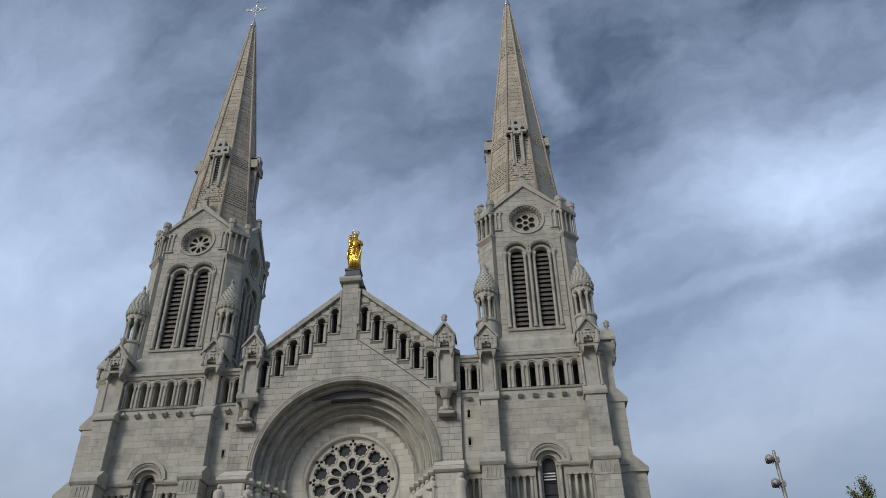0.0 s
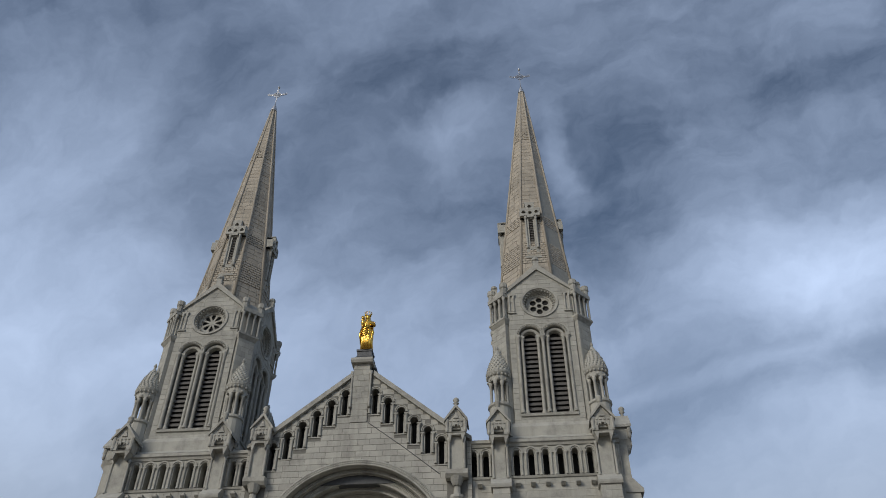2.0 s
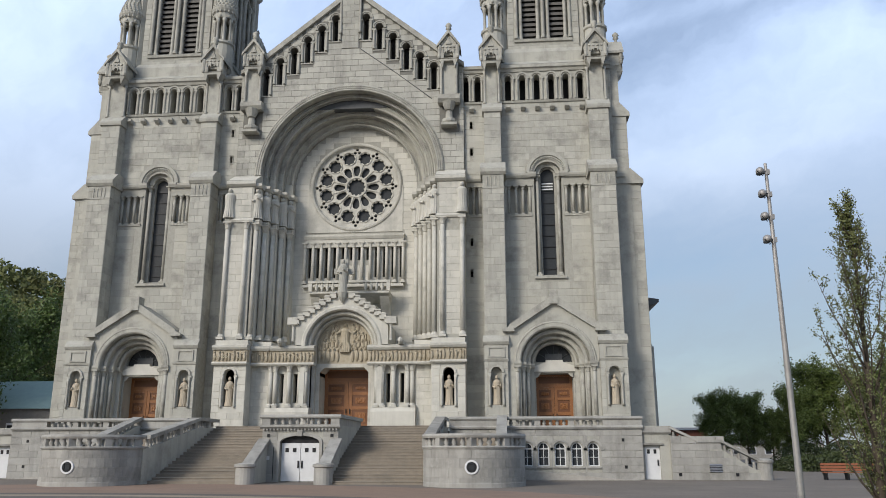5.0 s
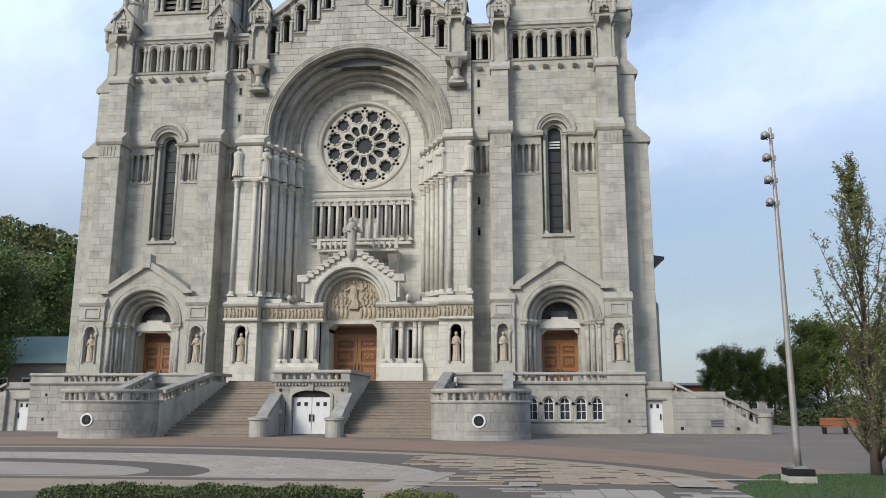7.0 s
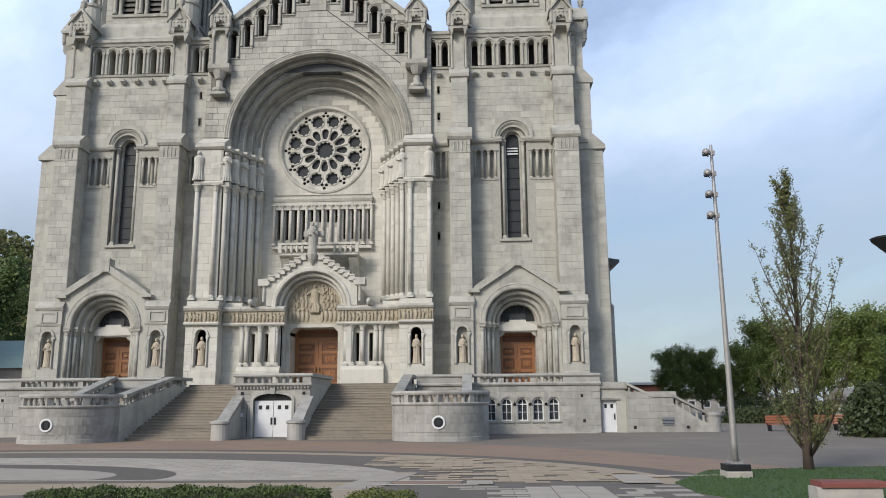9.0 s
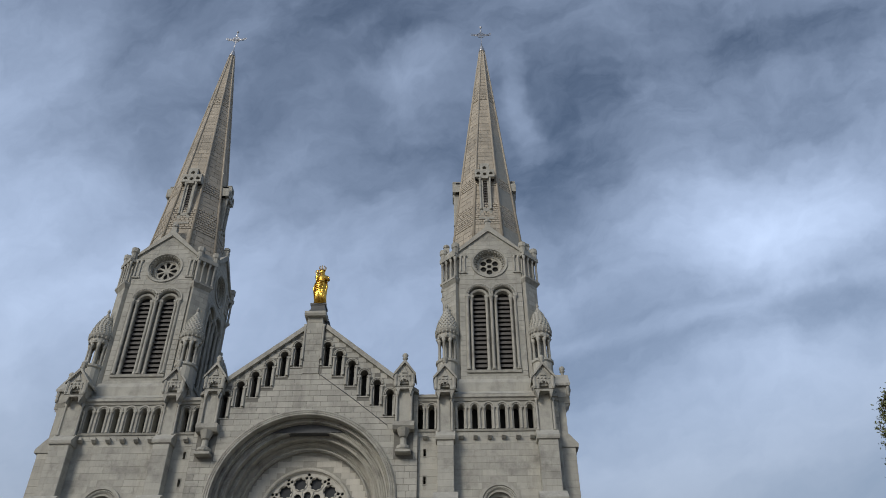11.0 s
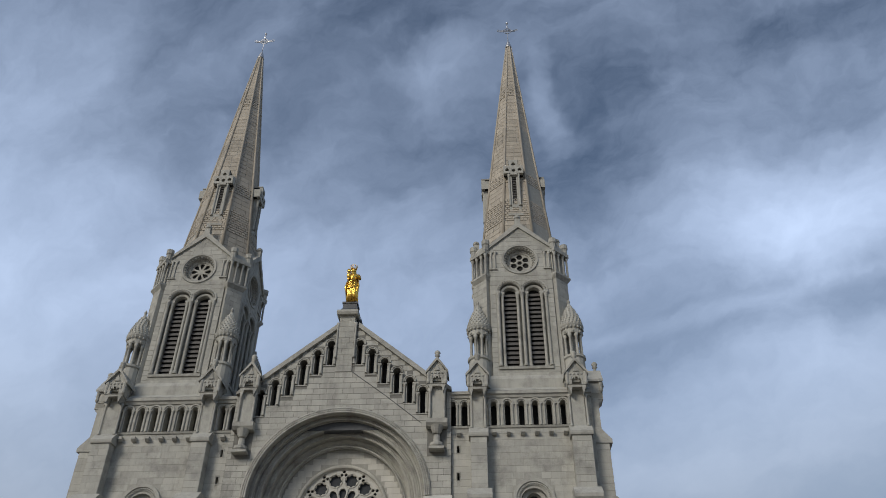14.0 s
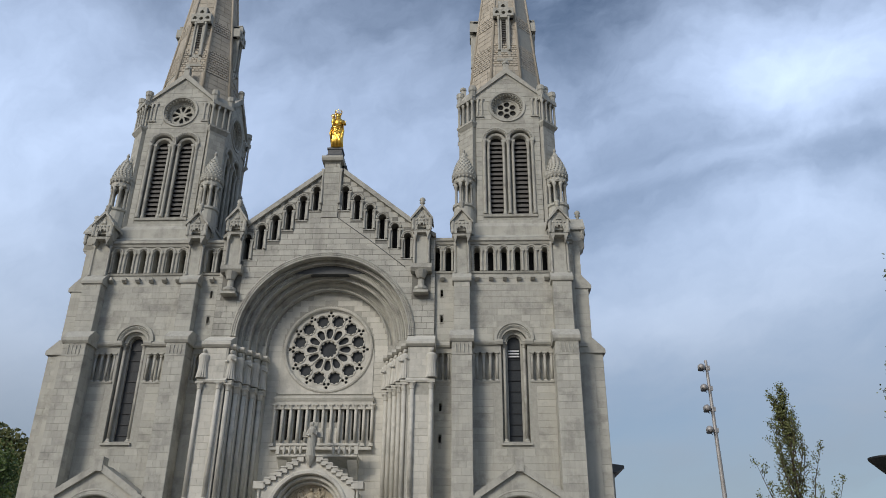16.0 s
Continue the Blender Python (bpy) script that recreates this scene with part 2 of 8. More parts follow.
ASPHALT = material("grey_paving", (0.173, 0.149, 0.123), 0.92, second=(0.141, 0.121, 0.100), scale=0.6, grain=0.2,
                   stain=(0.218, 0.187, 0.155), stain_scale=0.12, bump=0.3, bump_scale=60)
BRICK_PAVE = material("brown_brick_paving", (0.265, 0.182, 0.131), 0.92, second=(0.215, 0.149, 0.110), scale=1.4, grain=0.2,
                      stain=(0.185, 0.136, 0.103), stain_scale=0.3)
LIGHT_PAVE = material("light_paving", (0.355, 0.319, 0.270), 0.88, second=(0.292, 0.260, 0.221), scale=0.9, grain=0.12, piece=0.09, per_object=True)
BEIGE_PAVE = material("beige_paving", (0.341, 0.278, 0.200), 0.9, second=(0.281, 0.230, 0.168), scale=1.2, grain=0.14, piece=0.1, per_object=True)
DARK_PAVE = material("dark_paving", (0.123, 0.107, 0.091), 0.9, second=(0.098, 0.086, 0.073), scale=1.2, grain=0.16, piece=0.1, per_object=True)
GRASS = material("lawn", (0.042, 0.085, 0.015), 0.9, second=(0.032, 0.064, 0.012), scale=2.0, grain=0.2)
BLADE = material("grass_blade", (0.07, 0.145, 0.024), 0.7, second=(0.05, 0.1, 0.016), scale=1.0, piece=0.3, bump=0)
SOIL = material("soil", (0.06, 0.045, 0.032), 0.95, scale=4)
LEAF = material("leaf", (0.09, 0.14, 0.03), 0.6, second=(0.06, 0.1, 0.022), scale=0.5, piece=0.35, bump=0)
LEAF_PARK = material("park_leaf", (0.125, 0.165, 0.035), 0.6, second=(0.085, 0.12, 0.026), scale=0.35, piece=0.35, bump=0)
LEAF_DARK = material("dark_shrub_leaf", (0.04, 0.058, 0.016), 0.65, second=(0.028, 0.04, 0.012), scale=0.6, piece=0.35, bump=0)
LEAF_POPLAR = material("young_leaf", (0.135, 0.15, 0.05), 0.6, second=(0.095, 0.11, 0.036), scale=0.8, piece=0.35, bump=0)
LEAF_HEDGE = material("hedge_leaf", (0.07, 0.095, 0.018), 0.6, second=(0.04, 0.062, 0.012), scale=3, piece=0.4, bump=0)
LEAF_YELLOW = material("light_hedge_leaf", (0.11, 0.125, 0.026), 0.6, second=(0.075, 0.09, 0.02), scale=3, piece=0.4, bump=0)
WOODS = material("hill_leaf", (0.085, 0.115, 0.03), 0.8, second=(0.12, 0.115, 0.04), scale=0.03, piece=0.35, bump=0)
BARK = material("bark", (0.085, 0.065, 0.05), 0.95, second=(0.055, 0.042, 0.033), scale=6, stretch=(3, 3, 0.5), bump=0.6)
BENCH_WOOD = material("bench_wood", (0.30, 0.105, 0.05), 0.6, second=(0.22, 0.08, 0.04), scale=5, stretch=(0.5, 4, 4))
BENCH_DARK = material("dark_bench_wood", (0.075, 0.045, 0.032), 0.65, second=(0.05, 0.03, 0.022), scale=5, stretch=(0.5, 4, 4))
RED_TOP = material("red_cap_stone", (0.2, 0.065, 0.05), 0.7, scale=4)
BRICKWORK = material("red_brickwork", (0.26, 0.10, 0.065), 0.9, scale=3)
SLATE = material("grey_shingle", (0.22, 0.21, 0.20), 0.9, scale=3)
FLOWER = material("red_petal", (0.55, 0.02, 0.03), 0.6, bump=0)

# ---- mesh tools ----
from mathutils.geometry import tessellate_polygon

MIRROR = 1
ORIGIN = {}


class Mesh:
    """Collects vertices and faces of one mesh, in world metres, for the building's right half."""

    def __init__(self):
        self.v, self.f = [], []

    def add(self, verts, faces):
        n = len(self.v)
        self.v.extend(verts)
        self.f.extend([tuple(i + n for i in f) for f in faces])
        return self

    def box(self, x0, x1, y0, y1, z0, z1):
        v = [(x, y, z) for z in (z0, z1) for y in (y0, y1) for x in (x0, x1)]
        return self.add(v, [(0, 2, 3, 1), (4, 5, 7, 6), (0, 1, 5, 4), (2, 6, 7, 3), (0, 4, 6, 2), (1, 3, 7, 5)])

    def cham(self, x0, x1, y0, y1, z0, z1, c=0.05):
        """A block with chamfered edges towards the front and the top."""
        return self.prism_x(x0, x1, [(y1, z0), (y0, z0), (y0, z1 - c), (y0 + c, z1), (y1, z1)])

    def prism_x(self, x0, x1, prof):
        n = len(prof)
        v = [(x0, y, z) for y, z in prof] + [(x1, y, z) for y, z in prof]
        return self.add(v, [tuple(range(n)), tuple(range(2 * n - 1, n - 1, -1))] + [(i, i + n, (i + 1) % n + n, (i + 1) % n) for i in range(n)])

    def prism_y(self, y0, y1, prof):
        n = len(prof)
        v = [(x, y0, z) for x, z in prof] + [(x, y1, z) for x, z in prof]
        return self.add(v, [tuple(range(n)), tuple(range(2 * n - 1, n - 1, -1))] + [(i, i + n, (i + 1) % n + n, (i + 1) % n) for i in range(n)])

    def prism_z(self, z0, z1, prof, top=None):
        n = len(prof)
        top = top or prof
        v = [(x, y, z0) for x, y in prof] + [(x, y, z1) for x, y in top]
        return self.add(v, [tuple(range(n)), tuple(range(2 * n - 1, n - 1, -1))] + [(i, i + n, (i + 1) % n + n, (i + 1) % n) for i in range(n)])

    def lathe(self, cx, cy, prof, n=12, wobble=None):
        """Turned body; prof: (radius, z) from the foot to the top."""
        v = []
        for r, z in prof:
            for k in range(n):
                a = 2 * math.pi * k / n
                rr = r * (wobble(a, z) if wobble else 1)
                v.append((cx + rr * math.cos(a), cy + rr * math.sin(a), z))
        f = [(i * n + k, i * n + (k + 1) % n, (i + 1) * n + (k + 1) % n, (i + 1) * n + k) for i in range(len(prof) - 1) for k in range(n)]
        f += [tuple(range(n - 1, -1, -1)), tuple(range((len(prof) - 1) * n, len(prof) * n))]
        return self.add(v, f)

    def arc(self, cx, cz, prof, a0=0.0, a1=180.0, n=28):
        """A closed profile of (radius, y) carried round an arc in the wall's plane."""
        whole, k = abs(a1 - a0) >= 359.9, len(prof)
        steps = n if whole else n + 1
        v = []
        for i in range(steps):
            a = radians(a0 + (a1 - a0) * i / n)
            v += [(cx + r * math.cos(a), y, cz + r * math.sin(a)) for r, y in prof]
        f = []
        for i in range(n):
            p, q = i * k, ((i + 1) % steps) * k
            f += [(p + j, p + (j + 1) % k, q + (j + 1) % k, q + j) for j in range(k)]
        if not whole:
            f += [tuple(range(k)), tuple(range(n * k + k - 1, n * k - 1, -1))]
        return self.add(v, f)

    def plate(self, loops, y0, y1):
        """A slab between y0 and y1 with an outline and openings, as loops of (x, z)."""
        flat_ = [p for loop in loops for p in loop]
        tris = tessellate_polygon([[Vector((x, z, 0)) for x, z in loop] for loop in loops])
        n = len(flat_)
        f = [tuple(t) for t in tris] + [tuple(i + n for i in reversed(t)) for t in tris]
        k = 0
        for loop in loops:
            m = len(loop)
            f += [(k + i, k + (i + 1) % m, k + (i + 1) % m + n, k + i + n) for i in range(m)]
            k += m
        return self.add([(x, y0, z) for x, z in flat_] + [(x, y1, z) for x, z in flat_], f)

    def tube(self, path, radii, n=6):
        """A tapered limb along a path of points."""
        v = []
        for i, p in enumerate(path):
            d = (Vector(path[min(i + 1, len(path) - 1)]) - Vector(path[max(i - 1, 0)])).normalized()
            side = d.cross(Vector((0.31, 0.2, 0.93)))
            side = side.normalized() if side.length > 1e-3 else Vector((1, 0, 0))
            up = d.cross(side)
            v += [tuple(Vector(p) + radii[i] * (math.cos(a) * side + math.sin(a) * up)) for a in (2 * math.pi * k / n for k in range(n))]
        f = [(i * n + k, i * n + (k + 1) % n, (i + 1) * n + (k + 1) % n, (i + 1) * n + k) for i in range(len(path) - 1) for k in range(n)]
        return self.add(v, f + [tuple(range(n - 1, -1, -1)), tuple(range((len(path) - 1) * n, len(path) * n))])

    def ball(self, c, r, n=8, m=5):
        prof = [(math.sin(math.pi * (i + 0.02) / (m + 0.04)), -math.cos(math.pi * (i + 0.02) / (m + 0.04))) for i in range(m + 1)]
        v = [(c[0] + r[0] * p * math.cos(2 * math.pi * k / n), c[1] + r[1] * p * math.sin(2 * math.pi * k / n), c[2] + r[2] * q) for p, q in prof for k in range(n)]
        f = [(i * n + k, i * n + (k + 1) % n, (i + 1) * n + (k + 1) % n, (i + 1) * n + k) for i in range(m) for k in range(n)]
        return self.add(v, f)

    def blocks(self, spans, at, proud=0.016, gap=0.009, inset=0.012):
        """Stones (u0, u1, v0, v1) set on a face; at(u, v, out) gives the place."""
        for u0, u1, v0, v1 in spans:
            a, b, c, d = u0 + gap / 2, u1 - gap / 2, v0 + gap / 2, v1 - gap / 2
            if b - a < 0.05 or d - c < 0.05:
                continue
            i = min(inset, (b - a) / 4)
            base = [at(a, c, 0), at(b, c, 0), at(b, d, 0), at(a, d, 0)]
            top = [at(a + i, c + i, proud), at(b - i, c + i, proud), at(b - i, d - i, proud), at(a + i, d - i, proud)]
            self.add(base + top, [(4, 5, 6, 7), (0, 1, 5, 4), (1, 2, 6, 5), (2, 3, 7, 6), (3, 0, 4, 7)])
        return self


def thing(name, label, category, at, group="", kind=""):
    ob = new(name)
    ob.empty_display_size = 0.5
    ob.location = (MIRROR * at[0], at[1], at[2])
    ORIGIN[ob.name] = Vector(ob.location)
    return tagged(ob, label, category, group, kind)


def part(name, mesh, mat, parent=None, label="", smooth=False, kind=""):
    """Links a mesh as one object under a thing or under a part."""
    o = ORIGIN[parent.name] if parent else Vector((0, 0, 0))
    me = bpy.data.meshes.new(name)
    s = MIRROR
    me.from_pydata([(s * x - o[0], y - o[1], z - o[2]) for x, y, z in mesh.v], [], mesh.f if s > 0 else [tuple(reversed(f)) for f in mesh.f])
    me.materials.append(mat)
    if smooth:
        me.polygons.foreach_set("use_smooth", [True] * len(me.polygons))
    ob = new(name, me)
    if parent:
        ob.parent = parent
    ORIGIN[ob.name] = o
    return tagged(ob, label, kind=kind)


def solo(name, mesh, mat, label, category, at=(0, 0, 0), group="", kind="", smooth=False):
    """A thing that is one plain mesh."""
    me = bpy.data.meshes.new(name)
    s = MIRROR
    o = (s * at[0], at[1], at[2])
    me.from_pydata([(s * x - o[0], y - o[1], z - o[2]) for x, y, z in mesh.v], [], mesh.f if s > 0 else [tuple(reversed(f)) for f in mesh.f])
    me.materials.append(mat)
    if smooth:
        me.polygons.foreach_set("use_smooth", [True] * len(me.polygons))
    ob = new(name, me)
    ob.location = o
    ORIGIN[ob.name] = Vector(o)
    return tagged(ob, label, category, group, kind)


def rect(x0, x1, z0, z1):
    return [(x0, z0), (x1, z0), (x1, z1), (x0, z1)]


def arch(cx, half, z0, spring, n=12):
    """The outline of a round-headed opening."""
    return [(cx - half, z0), (cx + half, z0)] + [(cx + half * math.cos(math.pi * i / n), spring + half * math.sin(math.pi * i / n)) for i in range(n + 1)]


def disc(cx, cz, r, n=24, lobes=0, depth=0.0, turn=0.0):
    return [(cx + r * (1 + depth * abs(math.cos(lobes * a / 2)) - depth) * math.cos(a + turn), cz + r * (1 + depth * abs(math.cos(lobes * a / 2)) - depth) * math.sin(a + turn))
            for a in (2 * math.pi * i / n for i in range(n))]


RNG = random.Random(7)


def courses(x0, x1, z0, z1, holes=(), h=0.52, l=1.15, edge=None):
    """Stones of a wall in running courses, left out where openings are. A hole: ('r', x0, x1, z0, z1) or ('a', cx, half, z0, spring)."""
    out, z = [], z0
    rows = max(1, round((z1 - z0) / h))
    step = (z1 - z0) / rows
    for r in range(rows):
        za, zb = z0 + r * step, z0 + (r + 1) * step
        ends = edge(za, zb) if edge else (x0, x1)
        spans = [ends] if ends[1] - ends[0] > 0.1 else []
        for hole in holes:
            if hole[0] == "r":
                cut = (hole[1], hole[2]) if zb > hole[3] + 0.02 and za < hole[4] - 0.02 else None
            else:
                _, cx, half, h0, sp = hole
                if zb <= h0 + 0.02 or za >= sp + half:
                    cut = None
                else:
                    low = max(za, sp)
                    w = half if low <= sp else math.sqrt(max(0, half ** 2 - (low - sp) ** 2))
                    cut = (cx - w, cx + w)
            if cut:
                spans = [q for a, b in spans for q in ((a, min(b, cut[0])), (max(a, cut[1]), b)) if q[1] - q[0] > 0.06]
        for a, b in spans:
            n = max(1, round((b - a) / l))
            w = (b - a) / n
            cuts = [a] + [a + w * (i + (0.5 if r % 2 and n > 1 else 0.0) + RNG.uniform(-0.16, 0.16)) for i in range(1 if not (r % 2 and n > 1) else 0, n)] + [b]
            out += [(p, q, za, zb) for p, q in zip(cuts, cuts[1:]) if q - p > 0.05]
    return out


def front(y):
    return lambda u, v, o: (u, y - o, v)


def column(parent, cx, cy, z0, z1, r, cap=0.45, foot=0.3, mat=None, n=10):
    """A round shaft with a carved capital and a moulded base."""
    shaft = part("column", Mesh().lathe(cx, cy, [(r, z0 + foot), (r * 0.96, z1 - cap)], n), mat or TRIM, parent, smooth=True)
    part("capital", Mesh().lathe(cx, cy, [(r * 1.0, z1 - cap), (r * 1.22, z1 - cap + 0.04), (r * 1.05, z1 - cap + 0.07), (r * 1.25, z1 - cap * 0.5), (r * 1.75, z1 - 0.1)], n)
         .box(cx - r * 1.75, cx + r * 1.75, cy - r * 1.75, cy + r * 1.75, z1 - 0.1, z1), mat or TRIM, shaft)
    part("base", Mesh().box(cx - r * 1.5, cx + r * 1.5, cy - r * 1.5, cy + r * 1.5, z0, z0 + foot * 0.4)
         .lathe(cx, cy, [(r * 1.5, z0 + foot * 0.4), (r * 1.5, z0 + foot * 0.6), (r * 1.15, z0 + foot * 0.8), (r, z0 + foot)], n), mat or TRIM, shaft)
    return shaft


def figure(cx, cy, z0, h, seed=0, lean=0.0, arm=True, wide=1.0):
    """A robed standing figure, plain, with folds."""
    r = random.Random(seed)
    ph, k = r.uniform(0, 6), r.choice((9, 11, 13))
    fold = lambda a, z: (1 + 0.10 * math.sin(k * a + ph + 0.8 * math.sin(z * 5 / h)) * max(0.0, 1 - (z - z0) / (h * 0.8))) * (1 - 0.22 * abs(math.sin(a)))
    w = h * 0.16 * wide
    m = Mesh().lathe(cx, cy, [(w * 1.18, z0), (w * 1.12, z0 + 0.05 * h), (w * 0.95, z0 + 0.3 * h), (w * 0.92, z0 + 0.5 * h), (w * 1.08, z0 + 0.66 * h), (w * 1.1, z0 + 0.76 * h),
                              (w * 0.72, z0 + 0.83 * h), (w * 0.3, z0 + 0.86 * h), (w * 0.3, z0 + 0.88 * h)], 26, fold)
    m.ball((cx + lean * w, cy - 0.1 * w, z0 + 0.93 * h), (w * 0.42, w * 0.46, h * 0.075), 12, 8)
    if arm:
        for q in (-1, 1):
            m.tube([(cx + q * w * 0.8, cy, z0 + 0.77 * h), (cx + q * w * 1.02, cy - w * 0.45, z0 + 0.6 * h), (cx + q * w * 0.3, cy - w * 1.05, z0 + 0.62 * h + 0.05 * h * q)],
                   [w * 0.3, w * 0.32, w * 0.2], 8)
    return m


def leaves(m, spots, size, rng, flat_=0.0):
    """Small folded leaves or sprays at the given spots."""
    for p in spots:
        s = size * rng.uniform(0.6, 1.4)
        a, b = rng.uniform(0, 6.283), rng.uniform(-1.2, 1.2)
        u = Vector((math.cos(a) * math.cos(b), math.sin(a) * math.cos(b), math.sin(b)))
        w = u.cross(Vector((rng.uniform(-1, 1), rng.uniform(-1, 1), rng.uniform(-0.4, 1)))).normalized()
        p = Vector(p)
        m.add([tuple(p - u * s), tuple(p + w * s * 0.55), tuple(p + u * s), tuple(p - w * s * 0.55)], [(0, 1, 2, 3)])
    return m

# ---- the bell towers ----
TC = 15.08          # axis of a tower's lower part
BC, BY = 15.2, 5.1  # axis of its belfry


def canopy(parent, cx, y, z, half, depth, apex, turn=None):
    """A small gabled canopy on corbels at a buttress's head, with a finial."""
    turn = turn or (lambda m: m)
    f = y - depth
    e = z + 1.15
    body = part("canopy", turn(Mesh().plate([rect(cx - half, cx + half, z + 0.1, e), arch(cx, half * 0.5, z + 0.12, z + 0.4, 8)], f, f + 0.25)
                .box(cx - half, cx + half, f + 0.25, y + 0.5, z + 0.45, e)
                .box(cx - half, cx - half + 0.16, f + 0.25, y + 0.4, z, z + 0.45).box(cx + half - 0.16, cx + half, f + 0.25, y + 0.4, z, z + 0.45)), TRIM, parent)
    part("gable", turn(Mesh().prism_y(f + 0.06, y + 0.9, [(cx - half, e), (cx + half, e), (cx + 0.08, apex - 0.25), (cx - 0.08, apex - 0.25)])), STONE, body)
    for q in (-1, 1):
        part("coping", turn(Mesh().prism_y(f - 0.16, y + 0.95, [(cx + q * (half + 0.2), e - 0.16), (cx + q * (half + 0.2), e + 0.04), (cx + q * 0.08, apex), (cx, apex), (cx, apex - 0.22)])), TRIM, body)
        part("cushion", turn(Mesh().lathe(cx + q * half * 0.98, f + 0.06, [(0.1, z + 0.1), (0.16, z + 0.25), (0.13, z + 0.5), (0.17, z + 0.85), (0.17, e + 0.02), (0.06, e + 0.16)], 8)), TRIM, body)
    part("corbel", turn(Mesh().prism_y(f + 0.05, y + 0.2, [(cx - half, z + 0.1), (cx + half, z + 0.1), (cx + half * 0.66, z - 0.65), (cx + half * 0.5, z - 0.1), (cx - half * 0.5, z - 0.1), (cx - half * 0.66, z - 0.65)])), TRIM, body)
    bars = Mesh()
    for i in range(4):
        x = cx - half * 0.6 + half * 0.4 * i
        bars.box(x - 0.04, x + 0.04, f - 0.05, f, z + 0.55, z + 0.85)
        bars.ball((x, f - 0.02, z + 1.02), (0.1, 0.07, 0.07), 6, 4)
    bars.prism_y(f - 0.03, f + 0.06, [(cx - 0.22, e + 0.15), (cx + 0.22, e + 0.15), (cx, e + 0.75)])
    part("carving", turn(bars), TRIM, body, kind="stuff")
    part("finial", turn(Mesh().lathe(cx, f + 0.25, [(0.2, apex - 0.3), (0.13, apex), (0.12, apex + 0.2), (0.25, apex + 0.32), (0.14, apex + 0.42), (0.27, apex + 0.58), (0.2, apex + 0.74), (0.05, apex + 0.86)], 8)), TRIM, body, smooth=True)


def small_arcade(parent, xs, z0, top, half, y, pitch):
    """Colonnettes and hoods between a row of narrow arched openings."""
    spring = top - half
    reach = min(0.4, pitch / 2 - 0.13)
    for x in xs:
        part("hood", Mesh().arc(x, spring, [(half + 0.03, y - 0.002), (half + 0.03, y - 0.08), (half + 0.1, y - 0.05), (half + 0.14, y - 0.13), (reach + 0.1, y - 0.13), (reach + 0.11, y - 0.002)], 0, 180, 14), TRIM, parent)
        for q in (-1, 1):
            part("colonnette", Mesh().lathe(x + q * reach, y - 0.06, [(0.11, z0), (0.08, z0 + 0.12), (0.075, spring - 0.35), (0.13, spring - 0.1)], 8).box(x + q * reach - 0.14, x + q * reach + 0.14, y - 0.17, y, spring - 0.1, spring + 0.01), TRIM, parent)


def cross(parent, cx, cy, z0):
    """A filigree metal cross over the spire's cap."""
    part("cap", Mesh().lathe(cx, cy, [(0.42, z0), (0.4, z0 + 0.25), (0.3, z0 + 0.4), (0.33, z0 + 0.55), (0.2, z0 + 0.9), (0.22, z0 + 1.0), (0.08, z0 + 1.3), (0.05, z0 + 1.9)], 12), STEEL, parent, "aluminium cap of the spire", smooth=True)
    m = Mesh().box(cx - 0.04, cx + 0.04, cy - 0.04, cy + 0.04, z0 + 1.3, z0 + 5.1).box(cx - 1.0, cx + 1.0, cy - 0.04, cy + 0.04, z0 + 3.3, z0 + 3.38)
    m.box(cx - 1.0, cx + 1.0, cy - 0.04, cy + 0.04, z0 + 3.5, z0 + 3.56)
    m.arc(cx, z0 + 3.42, [(0.42, cy - 0.04), (0.42, cy + 0.04), (0.5, cy + 0.04), (0.5, cy - 0.04)], 0, 360, 20)
    for q in (-1, 1):
        m.arc(cx + q * 1.12, z0 + 3.55, [(0.12, cy - 0.03), (0.12, cy + 0.03), (0.19, cy + 0.03), (0.19, cy - 0.03)], 0, 360, 12)
        m.ball((cx + q * 0.62, cy, z0 + 3.42), (0.15, 0.06, 0.15))
    m.ball((cx, cy, z0 + 4.3), (0.15, 0.06, 0.2)).ball((cx, cy, z0 + 4.95), (0.17, 0.17, 0.2))
    part("cross", m, STEEL, parent, "filigree aluminium cross")


